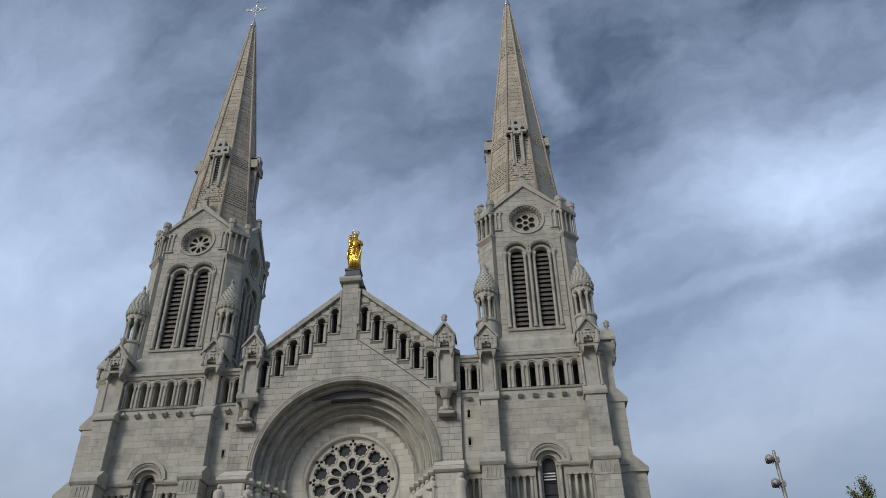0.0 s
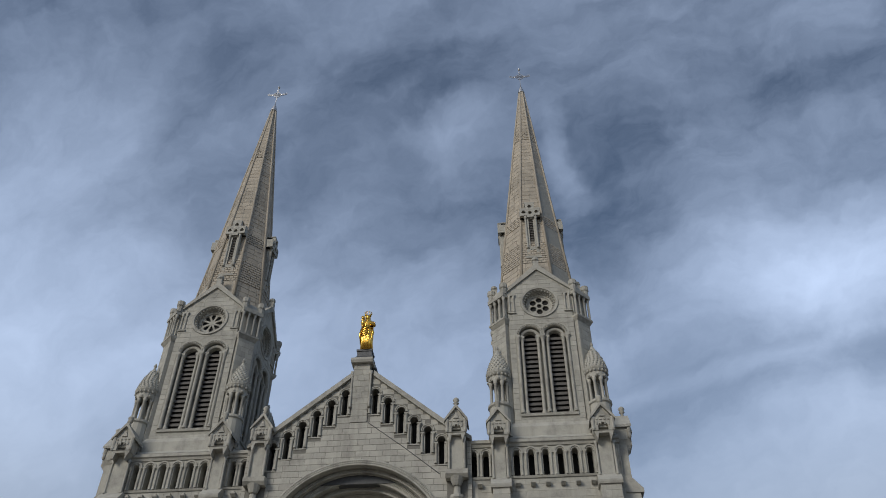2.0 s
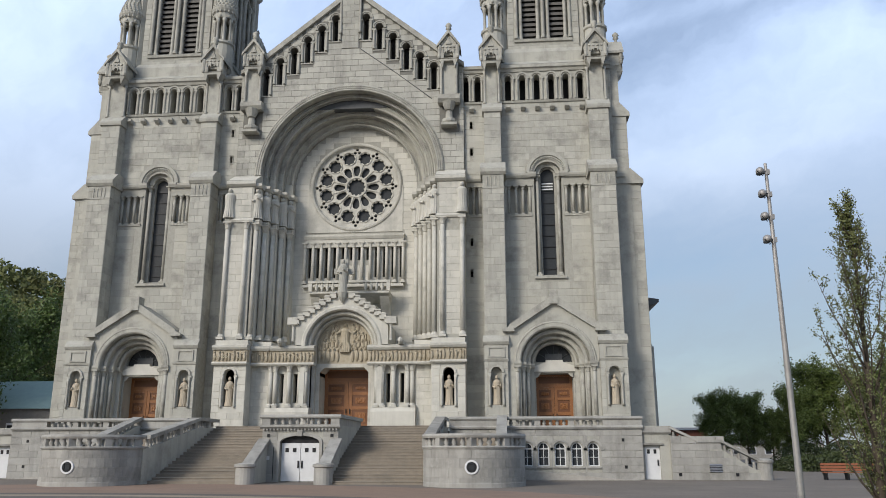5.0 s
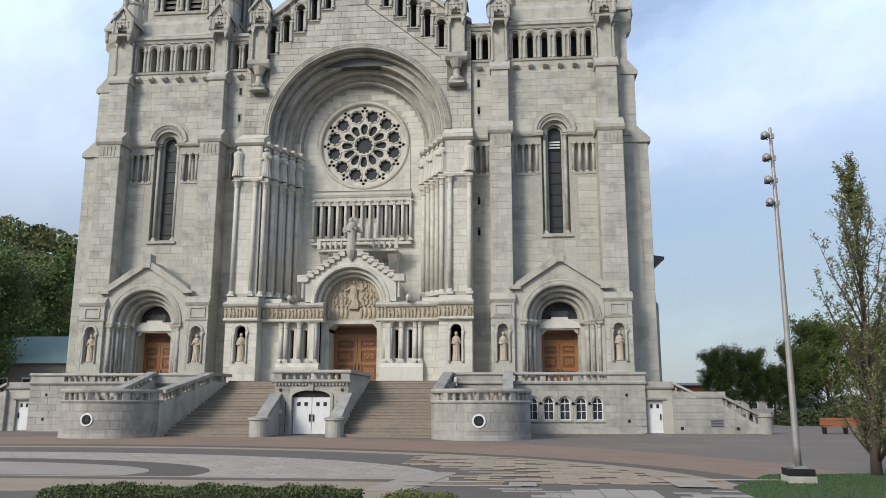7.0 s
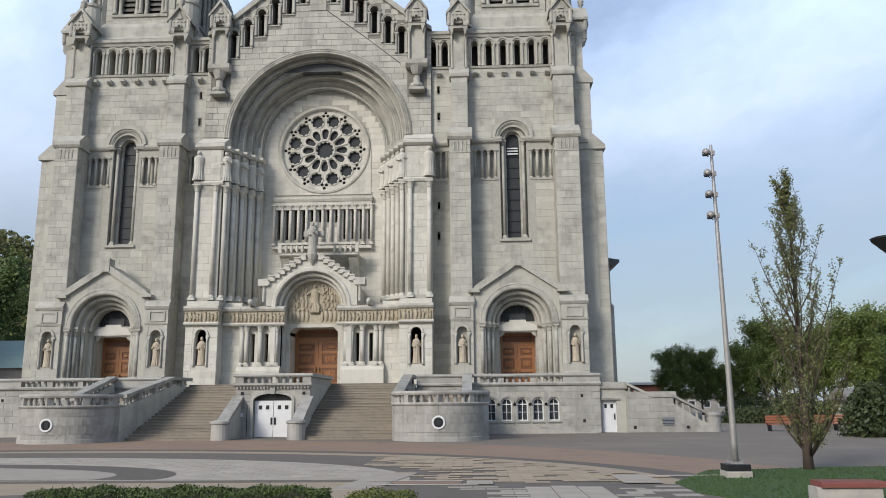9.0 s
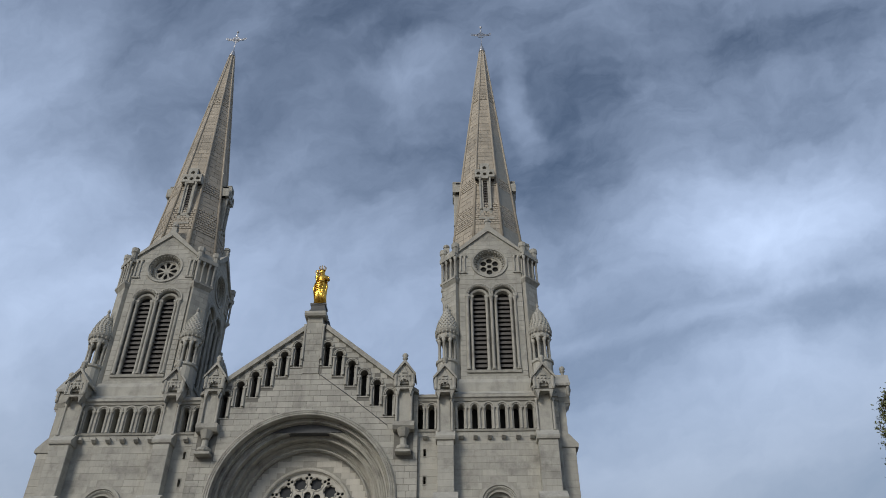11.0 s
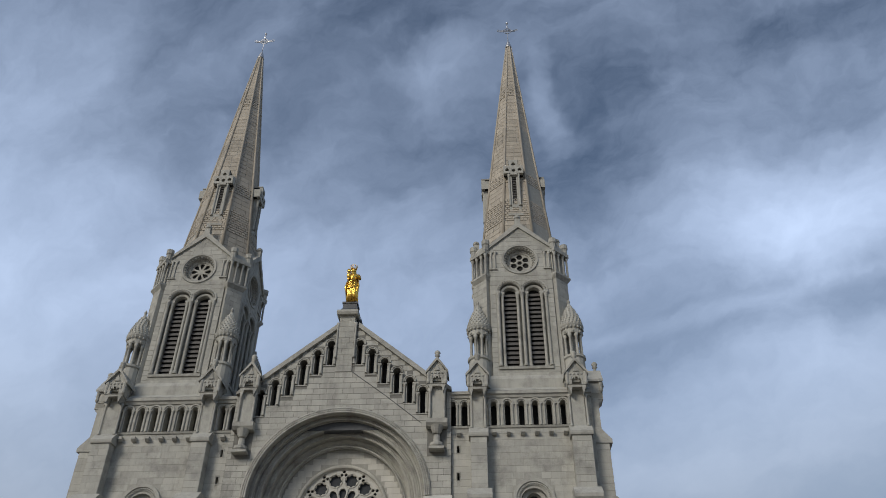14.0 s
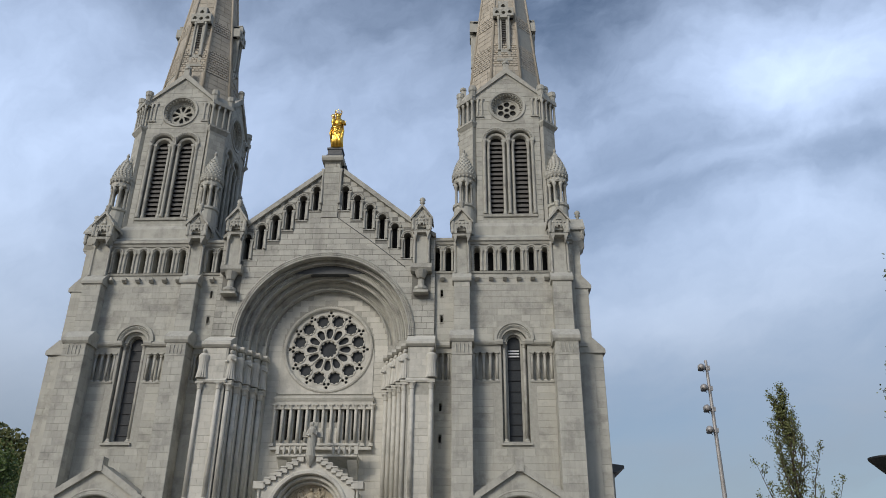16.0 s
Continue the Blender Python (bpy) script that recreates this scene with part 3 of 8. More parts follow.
def lower_tower(side_name):
    t = thing("bell_tower", "grey granite twin bell tower with buttresses, louvred belfry and stone spire", "tower", (TC, 5, 0), "twin towers")
    xs6 = [12.28 + 1.115 * i for i in range(6)]
    xs2 = [9.0, 9.93]
    # front wall with its openings
    lancet = arch(TC, 1.02, 13.95, 21.75, 14)
    bays = [rect(12.05, 13.85, 18.65, 20.95), rect(16.3, 18.05, 18.65, 20.95), rect(8.95, 10.1, 18.5, 20.9)]
    door_gap = arch(TC, 1.42, 2.7, 7.75, 14)
    slits = [(9.4, 25.6), (9.4, 23.4), (9.36, 16.3), (9.34, 13.95)]
    loops = [rect(8.85, 20.1, 0.3, 30.4), lancet, door_gap] + bays
    loops += [arch(x, 0.23, 27.85, 29.7, 8) for x in xs6 + xs2]
    loops += [rect(x - 0.11, x + 0.11, z, z + 0.62) for x, z in slits]
    wall = part("wall", Mesh().plate(loops, 0.0, 0.9), JOINT, t)
    holes = [("a", TC, 1.62, 13.95, 22.0), ("r", 12.05, 13.85, 18.65, 20.95), ("r", 16.3, 18.05, 18.65, 20.95), ("r", 8.95, 10.1, 18.5, 20.9),
             ("a", TC, 2.8, 3.2, 7.6), ("r", 10.4, 11.6, 22.4, 30.4), ("r", 18.3, 19.75, 22.4, 30.4), ("r", 10.25, 11.75, 3, 22.4), ("r", 18.1, 19.85, 3, 22.4)]
    holes += [("a", x, 0.27, 27.75, 29.7) for x in xs6 + xs2] + [("r", x - 0.11, x + 0.11, z, z + 0.62) for x, z in slits]
    part("ashlar", Mesh().blocks(courses(8.85, 20.1, 3.0, 30.3, holes), front(0.0)), STONE, wall, "coursed granite ashlar", kind="stuff")
    body = part("tower_body", Mesh().box(8.9, 10.2, 1.9, 9.0, 0.3, 30.2).box(10.2, 20.1, 2.2, 10.5, 0.3, 30.4).box(19.9, 20.1, 0.9, 2.2, 0.3, 30.4), STONE, t)
    side = lambda u, v, o: (20.1 + o, u, v)
    part("ashlar", Mesh().blocks(courses(0.0, 10.5, 3.0, 30.3), side), STONE, body, kind="stuff")
    # black sheets in place of the unlit space behind arcade, bays and slits
    part("dark_backing", Mesh().box(8.9, 19.9, 1.0, 1.1, 26.5, 30.2).box(12, 18.1, 0.95, 1.05, 18.4, 21).box(8.9, 10.15, 0.95, 1.05, 13, 26.3), INTERIOR_SHADE, t)
    # arcade band
    for xs, p in ((xs6, 1.115), (xs2, 0.93)):
        small_arcade(t, xs, 27.85, 29.93, 0.23, 0.0, p)
    for x in xs6 + [9.45]:
        part("corbel", Mesh().prism_x(x - 0.17, x + 0.17, [(0.0, 26.95), (-0.2, 26.95), (-0.42, 27.12), (-0.42, 27.22), (0.0, 27.22)]).box(x - 0.1, x + 0.1, -0.36, 0, 27.22, 27.36), TRIM, t)
    part("sill_course", Mesh().prism_x(11.6, 18.35, [(0, 27.62), (-0.1, 27.62), (-0.16, 27.78), (0, 27.84)]).prism_x(8.85, 10.45, [(0, 27.62), (-0.1, 27.62), (-0.16, 27.78), (0, 27.84)]), TRIM, t)
    part("cornice", Mesh().prism_x(8.85, 20.15, [(0.3, 30.22), (-0.12, 30.22), (-0.18, 30.42), (-0.3, 30.5), (-0.3, 30.72), (-0.2, 30.8), (0.3, 30.85)]), TRIM, t)
    part("weathering", Mesh().prism_x(10.2, 20.1, [(-0.15, 30.85), (0.75, 31.5), (0.75, 31.9), (8.6, 31.9), (9.6, 30.85)]), STONE, t)
    # canopies on the outer side
    def aside(m):
        m.v = [(15.0 - (y - 5.1), 5.1 + (x - 15.0), z) for x, y, z in m.v]
        return m

    for c in (11.0, 19.0):
        part("pier", aside(Mesh().box(c - 0.5, c + 0.5, -0.45, 0.1, 27.3, 31.0)), STONE, t)
        canopy(t, c, -0.35, 30.65, 0.76, 0.7, 33.05, aside)
    # buttresses
    for a, b in ((10.27, 11.8), (18.12, 19.88)):
        c = (a + b) / 2
        up = part("buttress", Mesh().box(a + 0.14, b - 0.14, -0.95, 0, 22.2, 26.7), JOINT, t)
        part("ashlar", Mesh().blocks(courses(a + 0.14, b - 0.14, 22.3, 26.6, l=0.9), front(-0.95)).blocks(courses(-0.95, 0, 22.3, 26.6, l=0.9), lambda u, v, o: (b - 0.14 + o, u, v))
             .blocks(courses(-0.95, 0, 22.3, 26.6, l=0.9), lambda u, v, o: (a + 0.14 - o, u, v)), STONE, up, kind="stuff")
        part("weathering", Mesh().prism_x(a, b, [(0.0, 26.55), (-1.08, 26.55), (-1.12, 26.7), (-1.12, 26.85), (-0.5, 27.5), (0, 27.5)]), TRIM, up)
        part("pier", Mesh().box(a + 0.36, b - 0.36, -0.45, 0, 27.3, 31.0), STONE, up)
        for x in (a + 0.22, b - 0.22):
            part("colonnette", Mesh().lathe(x, -0.5, [(0.15, 27.4), (0.15, 27.55), (0.1, 27.65), (0.095, 29.9), (0.17, 30.15)], 8), TRIM, up, smooth=True)
        canopy(t, c, -0.45, 30.65, 0.76, 0.7, 33.05)
        low = part("buttress", Mesh().box(a, b, -1.55, 0, 2.7, 21.5), JOINT, t)
        part("ashlar", Mesh().blocks(courses(a, b, 9.2, 21.4, l=0.95), front(-1.55)).blocks(courses(-1.55, 0, 9.2, 21.4, l=0.9), lambda u, v, o: (b + o, u, v))
             .blocks(courses(-1.55, 0, 9.2, 21.4, l=0.9), lambda u, v, o: (a - o, u, v)), STONE, low, kind="stuff")
        part("weathering", Mesh().prism_x(a - 0.18, b + 0.16, [(0.0, 21.3), (-1.62, 21.3), (-1.75, 21.5), (-1.75, 21.75), (-1.0, 22.45), (0, 22.45)]), TRIM, low)
        part("string", Mesh().prism_x(a - 0.04, b + 0.04, [(0.0, 20.25), (-1.6, 20.25), (-1.6, 20.37), (0, 20.4)]), TRIM, low)
        for i in range(4):
            x = c - 0.45 + 0.3 * i
            part("carving", Mesh().lathe(x, -1.57, [(0.02, 20.4), (0.05, 20.5), (0.045, 20.95), (0.075, 21.1)], 6), TRIM, low)
        # block with a statue niche at the foot
        niche = arch(c, 0.36, 4.65, 6.85, 10)
        foot = part("niche_block", Mesh().plate([rect(a - 0.05, b + 0.05, 2.7, 9.0), niche], -1.95, -1.55), STONE, low)
        part("ashlar", Mesh().blocks(courses(a - 0.05, b + 0.05, 3.0, 7.6, [("a", c, 0.6, 4.5, 6.85)], l=0.9), front(-1.95), 0.02), STONE, low, kind="stuff")
        part("cap", Mesh().prism_x(a - 0.14, b + 0.14, [(-1.4, 8.75), (-2.0, 8.75), (-2.1, 8.95), (-2.0, 9.15), (-1.75, 9.42), (-1.4, 9.45)]), TRIM, low)
        part("ledge", Mesh().prism_x(a - 0.1, b + 0.1, [(-1.4, 7.62), (-2.0, 7.62), (-2.05, 7.75), (-1.4, 7.8)]), TRIM, low)
        part("panel", Mesh().plate([rect(c - 0.6, c + 0.6, 7.85, 8.62), rect(c - 0.48, c + 0.48, 7.95, 8.52)], -2.02, -1.95), TRIM, low)
        part("hood", Mesh().arc(c, 6.85, [(0.38, -1.95), (0.38, -2.06), (0.54, -2.06), (0.54, -1.95)], 0, 180, 12).box(c - 0.62, c - 0.36, -2.07, -1.95, 6.68, 6.82).box(c + 0.36, c + 0.62, -2.07, -1.95, 6.68, 6.82), TRIM, low)
        for q in (-1, 1):
            part("colonnette", Mesh().lathe(c + q * 0.47, -2.02, [(0.1, 4.6), (0.07, 4.75), (0.065, 6.45), (0.12, 6.68)], 8), TRIM, low, smooth=True)
        solo("saint_statue", figure(c, -1.74, 4.68, 2.0, int(a * 7) + (MIRROR > 0), wide=0.8), FIGURE, "carved pale limestone robed figure standing in an arched niche", "statue", (c, -1.78, 4.68), "niche statues")
    # string course with the lancet window
    for xa, xb, zs in ((11.75, TC - 1.3, 21.5), (TC + 1.3, 18.12, 21.5), (8.9, 10.27, 21.3)):
        part("string_course", Mesh().prism_x(xa, xb, [(0, zs), (-0.14, zs), (-0.24, zs + 0.15), (-0.24, zs + 0.3), (0, zs + 0.45)]), TRIM, t)
    win = part("lancet_window", Mesh().plate([arch(TC, 1.02, 13.95, 21.75, 14), arch(TC, 0.5, 14.05, 21.9, 12)], 0.62, 0.85), TRIM, t)
    part("pane", Mesh().box(TC - 0.55, TC + 0.55, 0.86, 0.9, 13.95, 22.5), GLASS, win, "dark leaded glass")
    for i in range(9):
        part("glazing_bar", Mesh().box(TC - 0.5, TC + 0.5, 0.80, 0.85, 14.6 + i * 0.85, 14.66 + i * 0.85), BLACK, win)
    if MIRROR > 0:
        for z in (20.75, 20.98, 21.2):
            part("vent_slat", Mesh().box(TC - 0.42, TC + 0.42, 0.7, 0.8, z, z + 0.1), WHITE, win, "white vent slat")
    part("sill", Mesh().prism_x(TC - 1.15, TC + 1.15, [(0.6, 13.75), (-0.16, 13.75), (-0.16, 13.9), (0.6, 14.15)]), TRIM, win)
    part("hood", Mesh().arc(TC, 21.9, [(1.02, 0.3), (1.02, 0.0), (1.12, -0.1), (1.3, -0.1), (1.34, -0.2), (1.58, -0.2), (1.62, 0.0)], 0, 180, 24).arc(TC, 21.9, [(0.6, 0.6), (0.6, 0.35), (0.9, 0.3), (0.98, 0.6)], 0, 180, 20), TRIM, win)
    beads = Mesh()
    for i in range(26):
        a = math.pi * (i + 0.5) / 26
        beads.ball((TC + 1.2 * math.cos(a), -0.12, 21.9 + 1.2 * math.sin(a)), (0.06, 0.06, 0.06), 6, 4)
    part("bead_moulding", beads, TRIM, win, kind="stuff")
    for q in (-1, 1):
        column(t, TC + q * 0.78, 0.32, 14.0, 21.75, 0.13, 0.4)
        part("impost", Mesh().prism_x(TC + q * 1.18 - 0.32, TC + q * 1.18 + 0.32, [(0.5, 21.55), (-0.2, 21.55), (-0.3, 21.75), (-0.3, 21.9), (0.5, 21.9)]), TRIM, t)
    for x0, x1, n in ((12.05, 13.85, 4), (16.3, 18.05, 4), (8.95, 10.1, 3)):
        for i in range(n):
            column(t, x0 + 0.12 + (x1 - x0 - 0.24) * i / (n - 1), 0.08, 18.6, 20.95, 0.11, 0.35, 0.2)
        part("recess_back", Mesh().box(x0, x1, 0.42, 0.5, 18.5, 21.0), STONE, t)
        part("foot_ledge", Mesh().box(x0 - 0.02, x1 + 0.02, -0.06, 0.2, 18.5, 18.64), TRIM, t)
    for x, z in slits:
        part("slit_frame", Mesh().plate([rect(x - 0.17, x + 0.17, z - 0.07, z + 0.7), rect(x - 0.1, x + 0.1, z, z + 0.6)], -0.05, 0.1), TRIM, t)
    # porch with a gabled hood
    z7 = 7.55
    steps = [(2.75, -1.75), (2.36, -1.3), (2.02, -0.85), (1.7, -0.4), (1.42, 0.0)]
    gable = part("porch_gable", Mesh().plate([[(TC - 3.25, 2.7), (TC - 2.55, 2.7)] + [(TC + 2.55 * math.cos(a), z7 + 2.55 * math.sin(a)) for a in (math.pi - math.pi * i / 20 for i in range(21))]
                                              + [(TC + 2.55, 2.7), (TC + 2.98, 2.7), (TC + 2.98, 9.8), (TC, 11.75), (TC - 3.25, 9.6)]], -1.72, -0.9), STONE, t)
    part("coping", Mesh().prism_y(-2.0, 0.0, [(TC - 3.05, 9.65), (TC - 3.3, 9.75), (TC - 3.1, 10.15), (TC - 0.25, 12.05), (TC + 0.25, 12.05), (TC + 3.1, 10.15), (TC + 3.3, 9.75), (TC + 3.05, 9.65), (TC, 11.65)])
         .box(TC - 0.3, TC + 0.3, -2.06, -1.2, 11.55, 12.55), TRIM, gable)
    for q in (-1, 1):
        part("kneeler", Mesh().prism_y(-2.05, -1.2, [(TC + q * 2.75, 9.65), (TC + q * 3.55, 9.65), (TC + q * 3.6, 9.8), (TC + q * 3.3, 9.95), (TC + q * 2.8, 9.95)]), TRIM, gable)
    for i, ((r, y), (r2, y2)) in enumerate(zip(steps, steps[1:])):
        part("arch_order", Mesh().arc(TC, z7, [(r2 - 0.02, y + 0.35), (r2, y), (r2 + 0.08, y - 0.06), (r - 0.12, y - 0.06), (r - 0.06, y), (r + 0.03, y + 0.05), (r + 0.03, y2 + 0.4), (r2, y2 + 0.4)], 0, 180, 30), TRIM, t)
        if i in (0, 2):
            part("roll_moulding", Mesh().arc(TC, z7, [(r - 0.02 + 0.09 * math.cos(a), y + 0.02 + 0.09 * math.sin(a)) for a in (2 * math.pi * k / 7 for k in range(7))], 0, 180, 26), TRIM, t, smooth=True)
        for q in (-1, 1):
            lo, hi = sorted((TC + q * r2, TC + q * (r + 0.05)))
            part("jamb", Mesh().box(lo, hi, y + 0.15, y2 + 0.55, 2.7, 7.55), STONE, t)
            part("impost", Mesh().prism_x(lo - 0.03, hi + 0.03, [(y2 + 0.5, 7.3), (y - 0.08, 7.3), (y - 0.16, 7.45), (y - 0.16, 7.6), (y2 + 0.5, 7.6)]), TRIM, t)
            if i < 3:
                column(t, TC + q * (r - 0.14), y + 0.05, 3.6, 7.32, 0.13, 0.42, 0.35)
    door = part("doorway", Mesh().plate([arch(TC, 1.45, 2.7, 7.75, 16), rect(TC - 1.36, TC + 1.3, 2.71, 6.95), arch(TC, 1.28, 7.72, 7.75, 14)], 0.05, 0.4), TRIM, t)
    part("lintel", Mesh().prism_y(-0.06, 0.3, [(TC - 1.5, 7.05), (TC + 1.5, 7.05), (TC + 1.5, 7.4), (TC + 0.6, 7.72), (TC + 0.6, 7.85), (TC - 0.6, 7.85), (TC - 0.6, 7.72), (TC - 1.5, 7.4)]), LINTEL, door, "pale smooth stone lintel")
    for q in (-1, 1):
        part("bracket", Mesh().prism_y(0.05, 0.5, [(TC + q * 1.36, 6.96), (TC + q * 0.95, 6.96), (TC + q * 1.1, 6.75), (TC + q * 1.36, 6.6)]), TRIM, door)
    part("fanlight", Mesh().arc(TC, 7.75, [(0.0, 0.5), (0.0, 0.54), (1.3, 0.54), (1.3, 0.5)], 0, 180, 18), GLASS, door, "dark half-round glazing")
    fan = Mesh().box(TC - 0.6, TC + 0.6, 0.42, 0.5, 7.8, 8.35)
    for a in (30, 60, 90, 120, 150):
        fan.tube([(TC, 0.46, 7.75), (TC + 1.28 * math.cos(radians(a)), 0.46, 7.75 + 1.28 * math.sin(radians(a)))], [0.025, 0.025], 5)
    part("glazing_grid", fan, ROOF, door)
    wooden_door(t, TC, 1.25, 2.8, 6.95, 1.3)
    # black sheet standing for the unlit inside behind the side door
    part("wall_backing", Mesh().box(TC - 1.6, TC + 1.6, 1.6, 1.7, 2.7, 9.3), INTERIOR_SHADE, t)
    part("porch_shadow_wall", Mesh().box(TC - 1.6, TC - 1.3, 0.4, 1.6, 2.7, 9.3).box(TC + 1.3, TC + 1.6, 0.4, 1.6, 2.7, 9.3).box(TC - 1.3, TC + 1.3, 0.55, 1.6, 6.96, 7.7), STONE, t)
    # stepped buttress on the outer flank
    fl = part("flank_buttress", Mesh().box(20.1, 21.2, 0.2, 2.6, 0.3, 26.4), STONE, t)
    part("stage", Mesh().box(20.1, 21.95, 0.3, 2.5, 0.3, 20.9), STONE, fl)
    part("ashlar", Mesh().blocks(courses(20.1, 21.2, 22.0, 26.3, (), 0.52, 0.8), front(0.2)).blocks(courses(20.1, 21.95, 3.0, 20.8, (), 0.52, 0.9), front(0.3)).blocks(courses(0.3, 2.5, 3.0, 20.8, (), 0.52, 0.9), lambda u, v, o: (21.95 + o, u, v)), STONE, fl, kind="stuff")
    part("weathering", Mesh().prism_y(0.1, 2.6, [(20.1, 20.9), (22.15, 20.9), (22.15, 21.2), (21.25, 22.1), (20.1, 22.1)]), TRIM, fl)
    part("weathering", Mesh().prism_y(0.1, 2.7, [(20.1, 26.3), (21.45, 26.3), (21.45, 26.6), (20.6, 27.6), (20.1, 27.6)]), TRIM, fl)
    part("corner_strip", Mesh().box(20.1, 20.75, 0.3, 1.9, 27.0, 30.2), STONE, t)
    part("side_band", Mesh().prism_x(20.1, 20.8, [(0.4, 21.4), (0.0, 21.4), (0.0, 21.7), (0.4, 21.95)]), TRIM, t)
    part("side_canopy", Mesh().box(20.1, 21.2, 0.5, 1.9, 30.2, 31.3).prism_y(0.55, 1.85, [(20.1, 29.2), (20.5, 29.3), (21.15, 30.2), (20.1, 30.2)]), TRIM, t)
    part("side_canopy_roof", Mesh().prism_x(20.1, 21.35, [(0.4, 31.3), (2.0, 31.3), (1.2, 32.6)]), STONE, t)
    # side aisle far behind
    part("aisle_wall", Mesh().box(20.1, 23.4, 14, 40, 0, 11.6), STONE, t)
    part("aisle_roof", Mesh().prism_y(13.6, 40, [(20.1, 11.6), (23.9, 11.6), (23.9, 12.0), (20.1, 14.0)]), ROOF, t, "dark metal roof of the aisle")
    part("downpipe", Mesh().lathe(23.5, 14.1, [(0.12, 0.3), (0.12, 9.6), (0.22, 9.7), (0.22, 10.2), (0.12, 10.3), (0.12, 11.6)], 8), ROOF, t)
    gy = 0.8
    part("corner_turret_roof", Mesh().prism_z(30.85, 32.3, [(19.3, 0.6), (20.2, 0.6), (20.2, 2.4), (19.3, 2.4)], [(19.5, 1.0), (19.9, 1.0), (19.9, 2.0), (19.5, 2.0)]), ROOF, t)
    part("finial", Mesh().lathe(20.0, 1.3, [(0.2, 31.0), (0.16, 32.3), (0.1, 32.5), (0.28, 32.75), (0.2, 32.95), (0.08, 33.2)], 8), TRIM, t, smooth=True)
    return t


def wooden_door(parent, cx, y, z0, z1, half):
    """A pair of panelled leaves with a transom."""
    zt = z0 + (z1 - z0) * 0.78
    part("transom", Mesh().box(cx - half, cx + half, y - 0.03, y + 0.1, zt, zt + 0.14).plate([rect(cx - half, cx + half, zt + 0.14, z1), rect(cx - half + 0.2, cx + half - 0.2, zt + 0.28, z1 - 0.15)], y - 0.02, y + 0.1), WOOD, parent, "varnished wooden transom panel")
    # the lintel's shade over the transom is put into this darker colour
    part("transom_panel", Mesh().box(cx - half + 0.15, cx + half - 0.15, y + 0.04, y + 0.08, zt + 0.2, z1 - 0.1), WOOD_SHADED, parent)
    for q in (-1, 1):
        lo, hi = sorted((cx + q * 0.01, cx + q * half))
        w, h = hi - lo, zt - z0
        holes = [rect(lo + w * 0.16, hi - w * 0.16, z0 + h * a, z0 + h * b) for a, b in ((0.08, 0.4), (0.47, 0.72), (0.78, 0.95))]
        leaf = part("door_leaf", Mesh().plate([rect(lo, hi, z0, zt)] + holes, y, y + 0.09), WOOD, parent, "varnished reddish-brown wooden door leaf")
        for a, b in ((0.08, 0.4), (0.47, 0.72), (0.78, 0.95)):
            # sunk ground coloured darker, as shade that deepens the panel's relief
            part("panel_field", Mesh().box(lo + w * 0.14, hi - w * 0.14, y + 0.05, y + 0.08, z0 + h * (a - 0.01), z0 + h * (b + 0.01)), WOOD_SHADED, leaf)
            c = Mesh().box(lo + w * 0.28, hi - w * 0.28, y + 0.015, y + 0.05, z0 + h * (a + 0.06), z0 + h * (b - 0.06))
            part("panel", c, WOOD, leaf)
            # carved foliage inside the panel
            pm, pz0, pz1 = Mesh(), z0 + h * (a + 0.05), z0 + h * (b - 0.05)
            pcx, pcz, ph = (lo + hi) / 2, (pz0 + pz1) / 2, (pz1 - pz0) / 2
            for k in range(10):
                an = 2 * math.pi * k / 10
                pm.ball((pcx + w * 0.17 * math.cos(an), y + 0.005, pcz + ph * 0.62 * math.sin(an)), (0.06, 0.04, 0.075), 6, 4)
            pm.ball((pcx, y, pcz), (0.11, 0.05, min(0.2, ph * 0.4)), 8, 5)
            part("carving", pm, WOOD, leaf, "carved foliage relief", kind="stuff")
        part("handle", Mesh().tube([(cx + q * 0.14, y - 0.06, z0 + 1.0), (cx + q * 0.14, y - 0.06, z0 + 1.4)], [0.03, 0.03], 6), BLACK, leaf)


